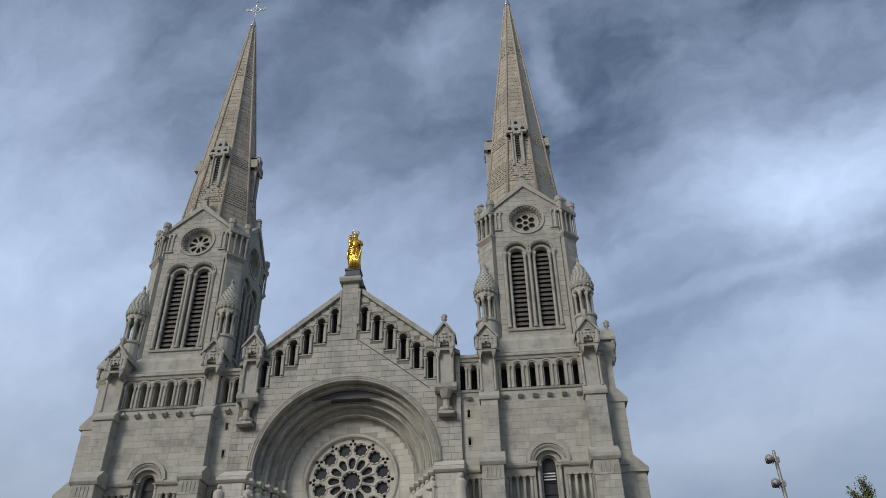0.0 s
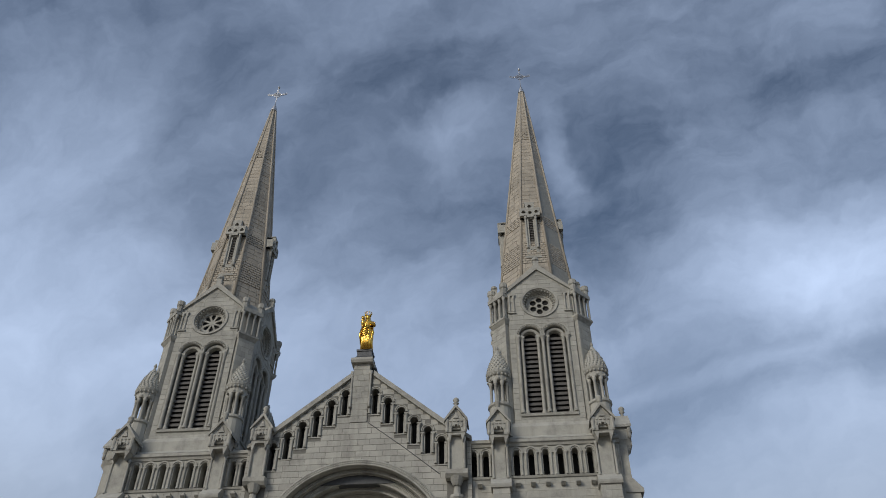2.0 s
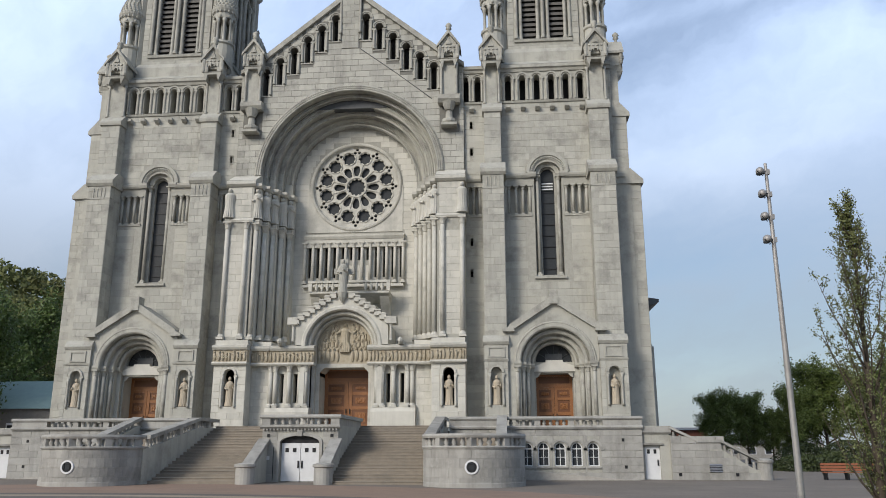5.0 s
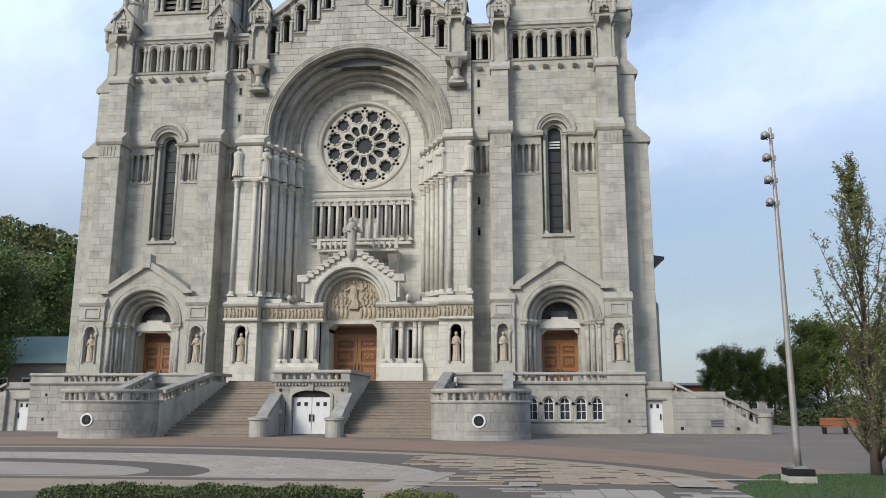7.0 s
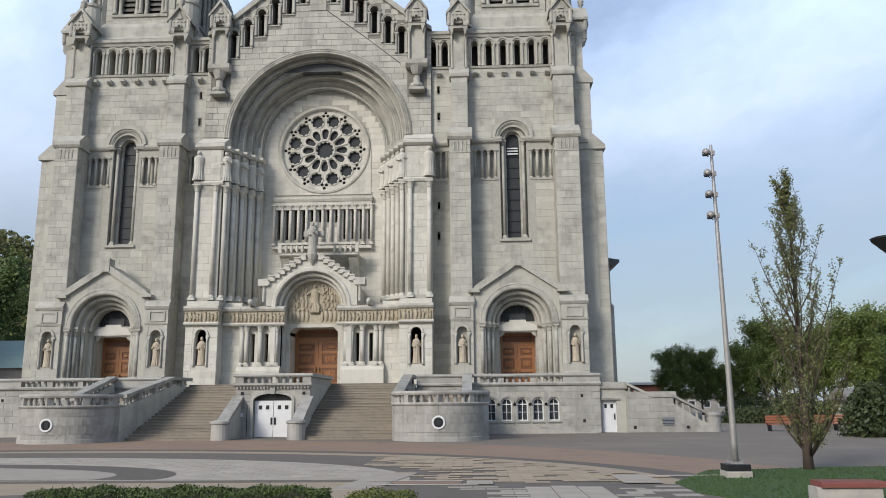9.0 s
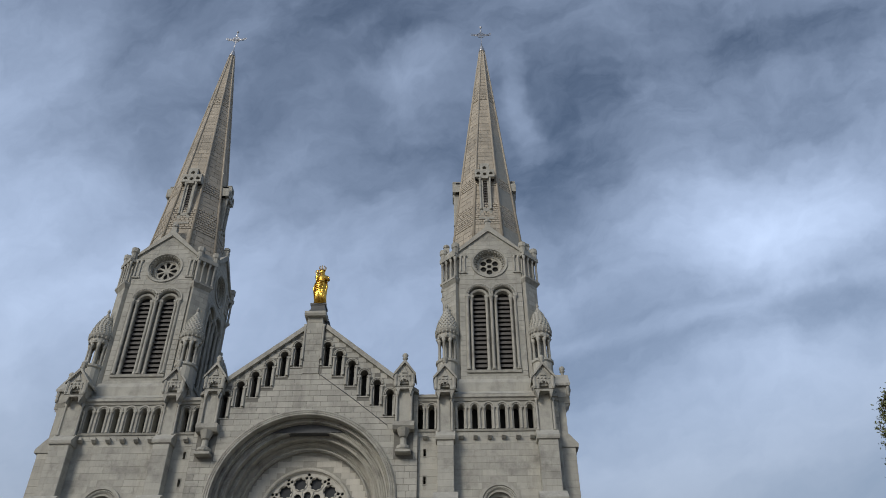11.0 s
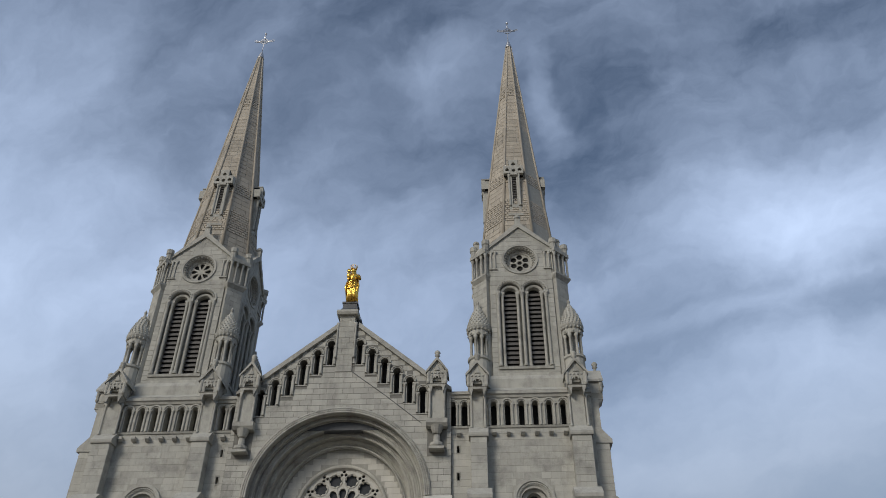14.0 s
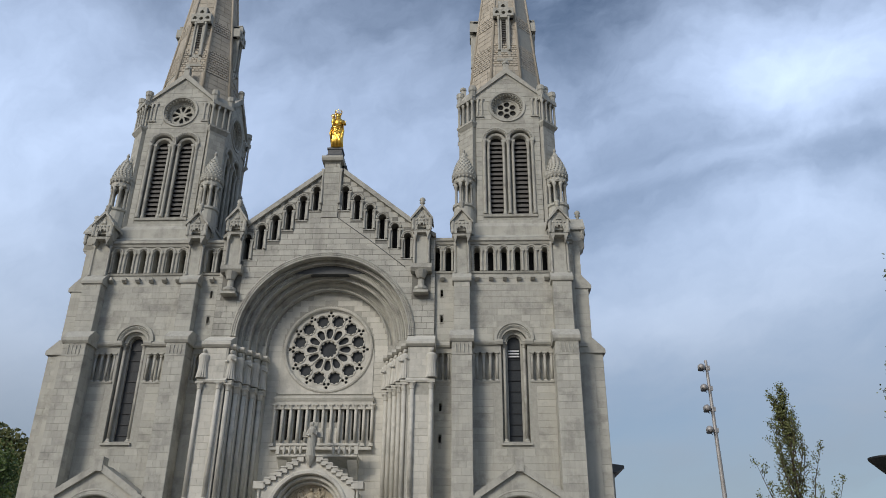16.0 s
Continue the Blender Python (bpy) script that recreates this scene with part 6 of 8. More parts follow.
# figures
solo("porch_statue", figure(0.0, -1.15, 12.75, 2.5, 12, wide=0.8).box(-0.75, 0.75, -0.8, -0.6, 14.2, 14.6).box(-0.3, 0.3, -0.85, -0.65, 13.6, 15.3).lathe(0, -1.1, [(0.05, 12.0), (0.3, 12.4), (0.42, 12.75)], 8), TRIM,
     "carved grey stone robed figure over the porch gable", "statue", (0, -1.15, 12.0))
sx, sy = 0.03, -0.4
gold = figure(sx, sy, 39.48, 3.75, 21, -0.15, arm=False, wide=0.78)
for i in range(13):
    a = -math.pi * (0.02 + 0.96 * i / 12)
    k = 0.05 * (i % 3)
    gold.tube([(sx + 0.4 * math.cos(a), sy + 0.36 * math.sin(a), 42.2 - k), (sx + (0.46 + k) * math.cos(a + 0.15), sy + (0.42 + k) * math.sin(a + 0.15), 41.3), (sx + 0.46 * math.cos(a - 0.1), sy + 0.46 * math.sin(a - 0.1), 40.4), (sx + 0.5 * math.cos(a), sy + 0.48 * math.sin(a), 39.5)], [0.04, 0.08, 0.07, 0.06], 6)
# mantle gathered across the front and hanging from the forearm
for k in range(4):
    gold.tube([(sx + 0.46, sy - 0.1, 42.2 - 0.22 * k), (sx + 0.2, sy - 0.5, 41.75 - 0.26 * k), (sx - 0.3, sy - 0.5, 41.45 - 0.22 * k), (sx - 0.6, sy - 0.15, 41.5 - 0.15 * k)], [0.07, 0.085, 0.08, 0.05], 6)
for k in range(3):
    gold.tube([(sx - 0.5 - 0.05 * k, sy - 0.3 + 0.15 * k, 41.6), (sx - 0.62, sy - 0.3 + 0.12 * k, 41.0), (sx - 0.52, sy - 0.3 + 0.12 * k, 40.3 - 0.15 * k)], [0.09, 0.1, 0.04], 6)
gold.tube([(sx + 0.4, sy, 42.45), (sx + 0.6, sy - 0.25, 41.95), (sx + 0.22, sy - 0.6, 42.0)], [0.15, 0.14, 0.08], 8)
gold.tube([(sx + 0.52, sy - 0.2, 42.15), (sx + 0.68, sy - 0.35, 42.2)], [0.06, 0.03], 6)
gold.lathe(sx - 0.07, sy + 0.06, [(0.4, 42.1), (0.34, 42.5), (0.24, 42.8), (0.22, 43.05), (0.12, 43.22)], 14)
gold.ball((sx - 0.42, sy - 0.32, 42.78), (0.14, 0.15, 0.17), 10, 6).ball((sx - 0.42, sy - 0.3, 42.3), (0.2, 0.2, 0.36), 10, 6)
gold.tube([(sx - 0.5, sy - 0.4, 42.1), (sx - 0.4, sy - 0.6, 41.8), (sx - 0.42, sy - 0.55, 41.45)], [0.1, 0.09, 0.05], 6)
for i in range(12):
    a = 2 * math.pi * i / 12
    gold.tube([(sx - 0.07 + 0.2 * math.cos(a), sy + 0.2 * math.sin(a), 43.1), (sx - 0.07 + 0.3 * math.cos(a), sy + 0.3 * math.sin(a), 43.42)], [0.05, 0.025], 4)
    gold.ball((sx - 0.07 + 0.31 * math.cos(a), sy + 0.31 * math.sin(a), 43.48), (0.05, 0.05, 0.06), 6, 4)
gold.arc(sx - 0.44, 42.86, [(0.19, sy - 0.24), (0.19, sy - 0.2), (0.24, sy - 0.2), (0.24, sy - 0.24)], 0, 360, 16)
solo("gilded_statue", gold, GOLD, "gilded metal robed figure with a crown on the gable's pedestal", "statue", (0.03, -0.4, 39.48), smooth=True)

# the side of the church far behind the tower
part("transept", Mesh().box(20.1, 26.9, 28.0, 44.0, 0, 16.5).prism_x(20.1, 27.0, [(28.0, 11.9), (27.8, 11.9), (27.75, 12.15), (28.0, 12.4)]).box(26.9, 27.15, 28.0, 44.0, 0, 12.2), STONE, church)
part("transept_eave", Mesh().prism_y(27.4, 44.5, [(20.1, 16.5), (27.2, 16.5), (27.9, 16.85), (27.9, 17.15), (20.1, 18.4)]), ROOF, church, "dark metal eave")

# ---- podium, terraces and stairs ----
def baluster(parent, x, y, z, h, r=0.13):
    part("baluster", Mesh().lathe(x, y, [(r * 0.95, z), (r * 0.95, z + 0.08 * h), (r * 0.55, z + 0.16 * h), (r * 1.05, z + 0.42 * h), (r * 0.6, z + 0.72 * h), (r * 0.9, z + 0.9 * h), (r * 0.9, z + h)], 8), PODIUM, parent, smooth=True)


def stones(parent, spans, at, proud=0.02, mat=None):
    """Every stone of a low wall as a piece of its own."""
    for s in spans:
        m = Mesh().blocks([s], at, proud, 0.014, 0.01)
        if m.v:
            part("stone", m, mat or PODIUM, parent)


for MIRROR in (1, -1):
    # terrace before the side porch
    ter = thing("terrace", "grey granite terrace wall with arched basement windows and a balustrade", "terrace", (14, -4, 0), "terraces")
    wx = [12.86 + 0.985 * i for i in range(5)]
    part("wall", Mesh().plate([rect(8.2, 19.7, 0, 2.95)] + [arch(x, 0.33, 0.78, 1.82, 10) for x in wx], -7.4, -6.9), JOINT, ter)
    part("floor", Mesh().box(8.2, 19.7, -6.9, 0.0, 0.0, 2.7).box(7.4, 8.2, -5.0, 0.0, 0, 2.9), STEP, ter)
    part("end_wall", Mesh().box(19.3, 19.7, -7.4, 0.3, 0, 3.55), STONE, ter)
    stones(ter, courses(8.2, 19.7, 0.0, 2.95, [("a", x, 0.45, 0.7, 1.85) for x in wx], 0.42, 1.35), front(-7.4))
    part("coping", Mesh().prism_x(8.2, 19.75, [(-6.9, 2.95), (-7.52, 2.95), (-7.56, 3.05), (-7.5, 3.14), (-6.9, 3.14)]), PODIUM, ter)
    part("rail", Mesh().prism_x(8.2, 19.75, [(-7.0, 3.48), (-7.5, 3.48), (-7.55, 3.56), (-7.5, 3.68), (-7.0, 3.68)]), PODIUM, ter)
    part("parapet_end", Mesh().box(17.4, 19.7, -7.45, -7.02, 3.1, 3.5), PODIUM, ter)
    part("parapet_end", Mesh().box(8.2, 11.7, -7.45, -7.02, 3.1, 3.5), PODIUM, ter)
    for i in range(14):
        if i % 5 == 4:
            part("pier", Mesh().box(11.75 + 0.4 * i, 12.1 + 0.4 * i, -7.42, -7.05, 3.12, 3.5), PODIUM, ter)
        else:
            baluster(ter, 11.92 + 0.4 * i, -7.24, 3.13, 0.36, 0.12)
    for x in wx:
        w = part("window", Mesh().plate([arch(x, 0.36, 0.74, 1.82, 12), arch(x, 0.27, 0.83, 1.82, 12)], -7.3, -7.15), WHITE, ter, "white-framed arched basement window")
        part("pane", Mesh().box(x - 0.32, x + 0.32, -7.12, -7.1, 0.8, 2.2), GLASS, w)
        part("glazing_grid", Mesh().box(x - 0.27, x + 0.27, -7.2, -7.14, 1.75, 1.81).box(x - 0.02, x + 0.02, -7.19, -7.14, 0.8, 2.1).box(x - 0.27, x + 0.27, -7.19, -7.14, 1.28, 1.31), WHITE, w)
        part("hood", Mesh().arc(x, 1.82, [(0.4, -7.4), (0.4, -7.47), (0.52, -7.47), (0.52, -7.4)], 0, 180, 14).box(x - 0.62, x - 0.4, -7.47, -7.4, 1.72, 1.84).box(x + 0.4, x + 0.62, -7.47, -7.4, 1.72, 1.84), PODIUM, w)
        part("sill", Mesh().prism_x(x - 0.42, x + 0.42, [(-7.1, 0.66), (-7.5, 0.66), (-7.5, 0.74), (-7.1, 0.8)]), PODIUM, w)
    part("ramp_curb", Mesh().prism_y(-8.0, -7.4, [(12.2, 0.0), (19.4, 0.0), (18.2, 0.06), (12.2, 0.62)]), CONCRETE, ter, "sloping concrete curb at the wall foot")
    for x, z in ((18.55, 2.2), (18.65, 0.65)):
        part("vent", Mesh().box(x - 0.08, x + 0.08, -7.44, -7.4, z, z + 0.18), BLACK, ter)
    # side door and outer stair
    blk = thing("side_stair", "grey granite outer stair with a sloping balustrade and white door", "stair", (23, -6.5, 0), "outer stairs")
    part("wall", Mesh().plate([rect(19.7, 21.3, 0, 3.1), rect(19.82, 20.72, 0.001, 1.95)], -7.2, -6.7), STONE, blk)
    part("cornice", Mesh().prism_x(19.65, 21.4, [(-6.5, 2.65), (-7.28, 2.65), (-7.35, 2.75), (-7.35, 3.05), (-6.5, 3.1)]).prism_x(19.72, 20.9, [(-6.9, 2.0), (-7.3, 2.0), (-7.34, 2.1), (-6.9, 2.2)]), PODIUM, blk)
    part("landing", Mesh().box(19.7, 21.3, -6.7, -1.0, 0, 2.9), STONE, blk)
    d = part("door", Mesh().box(19.82, 20.72, -7.0, -6.94, 0.02, 1.95), WHITE, blk, "white painted metal door")
    part("peephole", Mesh().box(19.98, 20.14, -7.02, -6.99, 1.5, 1.75), BLACK, d)
    part("peephole", Mesh().box(20.36, 20.52, -7.02, -6.99, 1.5, 1.75), BLACK, d)
    part("handle", Mesh().box(20.55, 20.62, -7.06, -6.99, 0.8, 1.15), BLACK, d)
    slope = [(21.3, 0), (26.6, 0), (26.6, 0.5), (26.0, 0.62), (24.2, 1.75), (22.9, 1.75), (21.3, 2.55)]
    part("stair_wall", Mesh().prism_y(-7.43, -7.0, slope), JOINT, blk)
    stones(blk, courses(21.3, 26.6, 0.0, 2.5, (), 0.42, 1.1, lambda a, b: (21.3, 22.9 + (2.55 - 0.8 * 1.0 - b) * -2.0 if b > 1.75 else (24.2 + (1.75 - b) * 1.6 if b > 0.6 else 26.6))), front(-7.43))
    for (xa, za), (xb, zb) in (((21.3, 3.1), (22.9, 2.3)), ((22.9, 2.3), (24.2, 2.3)), ((24.2, 2.3), (26.3, 1.2))):
        part("rail", Mesh().prism_y(-7.5, -6.95, [(xa, za - 0.16), (xb, zb - 0.16), (xb, zb), (xa, za)]), PODIUM, blk)
    part("block", Mesh().box(22.9, 24.2, -7.42, -7.0, 1.7, 2.15), PODIUM, blk)
    for i in range(4):
        x = 21.55 + 0.38 * i
        baluster(blk, x, -7.2, 2.55 - 0.5 * (x - 21.3) - 0.08, 0.42, 0.11)
    for i in range(5):
        x = 24.45 + 0.4 * i
        baluster(blk, x, -7.2, 1.75 - 0.62 * (x - 24.2), 0.42, 0.11)
    part("end_drum", Mesh().lathe(26.65, -7.2, [(0.42, 0), (0.42, 0.95), (0.5, 1.0), (0.5, 1.12), (0.3, 1.22)], 16), PODIUM, blk, smooth=False)
    part("grille", Mesh().box(23.45, 24.15, -7.47, -7.42, 0.45, 0.9), BLACK, blk)
    for i in range(5):
        part("slat", Mesh().prism_x(23.45, 24.15, [(-7.47, 0.47 + 0.09 * i), (-7.53, 0.47 + 0.09 * i), (-7.48, 0.53 + 0.09 * i)]), STEEL, blk)
    for i in range(14):
        part("step", Mesh().box(21.4 + 0.36 * i, 21.76 + 0.36 * i, -7.0, -5.0, 0, 2.7 - 0.19 * i), STEP, blk)
    for x, z in ((21.75, 0.22), (25.0, 0.22)):
        part("vent", Mesh().box(x - 0.09, x + 0.09, -7.47, -7.42, z, z + 0.18), BLACK, blk)
    # round bastion at the foot of the stairs
    bx, by, br = 10.02, -14.95, 2.55
    bas = thing("bastion", "round grey granite bastion with a balustrade and a porthole window", "bastion", (bx, by, 0), "bastions")
    part("drum", Mesh().lathe(bx, by, [(br, 0), (br, 1.82)], 48), JOINT, bas)
    rnd = lambda u, v, o: (bx + (br + o) * math.cos(u / br), by + (br + o) * math.sin(u / br), v)
    for c in range(4):
        n = 14
        for k in range(n):
            u0, u1 = [br * (2 * math.pi * (k + 0.5 * (c % 2) + e) / n) for e in (0, 1)]
            mid = (u0 + u1) / 2 / br
            m = Mesh()
            sub = 3
            a0, a1, z0, z1 = u0 + 0.007, u1 - 0.007, c * 0.455 + 0.007, (c + 1) * 0.455 - 0.007
            us = [a0 + (a1 - a0) * i / sub for i in range(sub + 1)]
            vs = [rnd(u, z, 0.02) for z in (z0, z1) for u in us]
            m.add(vs, [(i, i + 1, i + sub + 2, i + sub + 1) for i in range(sub)])
            part("stone", m, PODIUM, bas)
    part("plinth", Mesh().lathe(bx, by, [(br + 0.035, 0), (br + 0.035, 0.2), (br + 0.02, 0.22)], 48), PODIUM, bas)
    part("coping", Mesh().lathe(bx, by, [(br - 0.1, 1.8), (br + 0.06, 1.8), (br + 0.1, 1.88), (br + 0.06, 1.94), (br - 0.5, 1.94)], 48), PODIUM, bas)
    ring_prof = [(br - 0.36, 0), (br + 0.06, 0), (br + 0.1, 0.1), (br + 0.06, 0.2), (br - 0.36, 0.2)]
    rail = Mesh()
    k, n = len(ring_prof), 40
    a0, a1 = radians(-188), radians(8)
    for i in range(n + 1):
        a = a0 + (a1 - a0) * i / n
        rail.v += [(bx + r * math.cos(a), by + r * math.sin(a), 2.32 + z) for r, z in ring_prof]
    rail.f += [(i * k + j, i * k + (j + 1) % k, (i + 1) * k + (j + 1) % k, (i + 1) * k + j) for i in range(n) for j in range(k)] + [tuple(range(k)), tuple(range(n * k, n * k + k))]
    part("rail", rail, PODIUM, bas)
    for i in range(19):
        a = radians(-182 + 184 * i / 18)
        x, y = bx + (br - 0.14) * math.cos(a), by + (br - 0.14) * math.sin(a)
        if i % 4 == 1:
            part("pier", Mesh().lathe(x, y, [(0.24, 1.92), (0.24, 2.34)], 4), PODIUM, bas)
        else:
            baluster(bas, x, y, 1.92, 0.42, 0.14)
    wa = -90
    wy = by - br
    port = part("porthole", Mesh().arc(bx, 0.95, [(0.25, wy + 0.05), (0.25, wy - 0.06), (0.33, wy - 0.06), (0.35, wy + 0.05)], 0, 360, 24), WHITE, bas, "round white-rimmed window")
    part("pane", Mesh().arc(bx, 0.95, [(0.0, wy - 0.035), (0.0, wy + 0.02), (0.26, wy + 0.02), (0.26, wy - 0.035)], 0, 360, 20), GLASS, port)
    part("grid", Mesh().box(bx - 0.16, bx - 0.13, wy - 0.07, wy - 0.04, 0.75, 1.15).box(bx + 0.13, bx + 0.16, wy - 0.07, wy - 0.04, 0.75, 1.15).box(bx - 0.2, bx + 0.2, wy - 0.07, wy - 0.04, 0.79, 0.82).box(bx - 0.2, bx + 0.2, wy - 0.07, wy - 0.04, 1.08, 1.11), BLACK, port)
    # wall between the great stair and the bastion, climbing to the terrace
    fl = thing("flank_wall", "sloping grey granite balustrade wall beside the great stair", "wall", (7.7, -10, 0), "flank walls")
    zt = lambda y: 1.85 + (y + 14.2) * (3.1 - 1.85) / 6.8
    part("wall", Mesh().prism_x(7.42, 7.9, [(-14.9, 0), (-4.0, 0), (-4.0, 3.1), (-7.4, 3.1), (-14.2, 1.85), (-14.9, 1.85)]), STONE, fl)
    for y0, y1, z0, z1 in ((-14.3, -7.4, 2.32, 3.5), (-7.4, -4.2, 3.5, 3.5)):
        part("rail", Mesh().prism_x(7.36, 7.96, [(y0, z0), (y1, z1), (y1, z1 + 0.2), (y0, z0 + 0.2)]), PODIUM, fl)
    for i in range(22):
        y = -14.0 + 0.44 * i
        zf = min(3.1, zt(y))
        if i % 5 == 4:
            part("pier", Mesh().box(7.45, 7.88, y - 0.22, y + 0.22, zf - 0.05, zf + 0.6), PODIUM, fl)
        else:
            baluster(fl, 7.66, y, zf - 0.02, min(0.5, 0.46), 0.12)
    part("vent", Mesh().box(7.38, 7.43, -9.4, -9.2, 0.9, 1.15), BLACK, fl)
    part("vent", Mesh().box(7.38, 7.43, -12.4, -12.2, 0.5, 0.7), BLACK, fl)
    # short stair from the bastion to the terrace
    st = thing("bastion_stair", "short grey stone stair from the bastion to the terrace", "stair", (10, -10, 0), "bastion stairs")
    part("landing", Mesh().box(7.9, 12.3, -15.0, -11.2, 0, 1.45), STEP, st)
    for i in range(8):
        part("step", Mesh().box(7.9, 11.2, -11.2 + 0.42 * i, -10.78 + 0.42 * i, 0, 1.6 + 0.155 * i), STEP, st)
    part("side_wall", Mesh().prism_x(11.2, 11.6, [(-12.8, 0), (-7.4, 0), (-7.4, 3.2), (-7.9, 3.2), (-12.3, 1.9), (-12.8, 1.9)]), STONE, st)
    part("rail", Mesh().prism_x(11.1, 11.7, [(-12.6, 2.2), (-7.6, 3.55), (-7.6, 3.75), (-12.6, 2.42)]), PODIUM, st)
    for i in range(9):
        baluster(st, 11.4, -12.2 + 0.5 * i, 1.9 + 0.5 * i * 0.295, 0.42, 0.12)
    part("corner_wall", Mesh().box(11.6, 12.5, -13.5, -7.4, 0, 1.8), STONE, st)
    # one flight of the great stair
    fl2 = thing("great_stair", "broad weathered grey stone stair up to the main door", "stair", (4.9, -9, 0), "great stairs")
    for i in range(20):
        z = 3.25 * (i + 1) / 20
        y = -14.1 + 0.5 * i
        part("step", Mesh().prism_x(2.2, 7.45, [(y + 0.95, z - 0.165), (y, z - 0.165), (y, z - 0.05), (y - 0.025, z - 0.04), (y - 0.025, z - 0.01), (y, z), (y + 0.95, z)]), STEP, fl2)
MIRROR = 1
mid = thing("basement_block", "grey granite block with a balcony over white basement doors", "porch", (0, -8, 0))
part("wall", Mesh().plate([rect(-2.2, 2.2, 0, 3.05), [(-1.14, 0.001), (1.14, 0.001), (1.14, 2.15)] + [(1.14 * math.cos(a), 2.15 + 0.38 * math.sin(a)) for a in (math.pi * i / 12 for i in range(1, 12))] + [(-1.14, 2.15)]], -11.2, -10.75), STONE, mid)
part("side_wall", Mesh().box(-2.2, -1.8, -10.75, -4.0, 0, 3.1).box(1.8, 2.2, -10.75, -4.0, 0, 3.1).box(-1.8, 1.8, -10.7, -4.0, 2.7, 3.05).box(-1.8, 1.8, -10.2, -10.1, 0, 2.8), STONE, mid)
stones(mid, courses(-2.2, 2.2, 0, 2.9, [("r", -1.3, 1.3, 0, 2.62)], 0.42, 0.9), front(-11.2))
part("arch_trim", Mesh().plate([[(-1.3, 0), (-1.14, 0), (-1.14, 2.15)] + [(-1.14 * math.cos(a), 2.15 + 0.38 * math.sin(a)) for a in (math.pi * i / 12 for i in range(1, 12))] + [(1.14, 2.15), (1.14, 0), (1.3, 0), (1.3, 2.2)] + [(1.3 * math.cos(a), 2.2 + 0.5 * math.sin(a)) for a in (math.pi * i / 12 for i in range(1, 12))] + [(-1.3, 2.2)]], -11.3, -11.15), PODIUM, mid)
part("keystone", Mesh().prism_y(-11.38, -11.2, [(-0.12, 2.5), (0.12, 2.5), (0.17, 2.85), (-0.17, 2.85)]), PODIUM, mid)
part("cornice", Mesh().prism_x(-2.32, 2.32, [(-10.8, 2.92), (-11.3, 2.92), (-11.42, 3.02), (-11.42, 3.14), (-10.8, 3.16)]), PODIUM, mid)
for i in range(22):
    part("dentil", Mesh().box(-2.15 + 0.2 * i, -2.05 + 0.2 * i, -11.36, -11.2, 2.82, 2.92), PODIUM, mid)
part("rail", Mesh().prism_x(-2.35, 2.35, [(-10.85, 3.5), (-11.35, 3.5), (-11.4, 3.58), (-11.35, 3.7), (-10.85, 3.7)]), PODIUM, mid)
for q in (-1, 1):
    part("rail", Mesh().prism_x(*sorted((q * 1.8, q * 2.35)), [(-10.85, 3.5), (-4.5, 3.5), (-4.5, 3.7), (-10.85, 3.7)]), PODIUM, mid)
    part("corner_pier", Mesh().box(*sorted((q * 1.75, q * 2.25)), -11.3, -10.8, 3.14, 3.5), PODIUM, mid)
    part("parapet", Mesh().box(*sorted((q * 1.85, q * 2.2)), -10.8, -4.5, 3.1, 3.5), PODIUM, mid)
    # wing wall down to a drum
    wing = part("wing_wall", Mesh().prism_x(*sorted((q * 1.85, q * 2.3)), [(-11.2, 0), (-13.9, 0), (-13.9, 0.85), (-11.2, 2.2)]), STONE, mid)
    part("coping", Mesh().prism_x(*sorted((q * 1.75, q * 2.4)), [(-11.2, 2.15), (-14.0, 0.82), (-14.0, 1.0), (-11.2, 2.38)]), PODIUM, wing)
    part("drum", Mesh().lathe(q * 2.1, -14.15, [(0.5, 0), (0.5, 0.85), (0.58, 0.9), (0.58, 1.02), (0.3, 1.08)], 18), PODIUM, wing)
    leaf = part("door_leaf", Mesh().box(*sorted((q * 0.015, q * 1.1)), -10.98, -10.92, 0.03, 2.12), WHITE, mid, "white painted metal door leaf")
    for x in (0.35, 0.78):
        part("peephole", Mesh().box(*sorted((q * (x - 0.1), q * (x + 0.1))), -11.0, -10.97, 1.62, 1.85), BLACK, leaf)
    part("handle", Mesh().box(*sorted((q * 0.06, q * 0.15)), -11.03, -10.97, 0.75, 1.15), BLACK, leaf)
    part("panel_line", Mesh().box(*sorted((q * 1.48, q * 1.52)), -11.24, -11.2, 0.1, 1.9), BLACK, mid)
    for x, z in ((1.75, 2.45),):
        part("vent", Mesh().box(*sorted((q * x, q * (x + 0.16))), -11.26, -11.2, z, z + 0.18), BLACK, mid)
part("door_head", Mesh().plate([[(-1.14, 2.12), (1.14, 2.12)] + [(1.14 * math.cos(a), 2.15 + 0.38 * math.sin(a)) for a in (math.pi * i / 12 for i in range(13))]], -10.98, -10.92), BLACK, mid)
part("lamp", Mesh().box(-1.95, -1.72, -11.35, -11.2, 1.2, 1.42), WHITE, mid, "small white wall lamp")
for i in range(8):
    baluster(mid, -1.45 + 0.415 * i, -11.12, 3.15, 0.36, 0.14)
part("landing", Mesh().box(-7.42, 7.42, -4.0, 1.0, 2.9, 3.25).box(-7.42, 7.42, -3.9, 0, 0, 2.9), STEP, mid, "stone landing before the main door")

# ---- ground ----
solo("ground", Mesh().box(-900, 900, -400, 1200, -1, 0), ASPHALT, "weathered grey asphalt plaza and open ground", "ground", kind="structure")


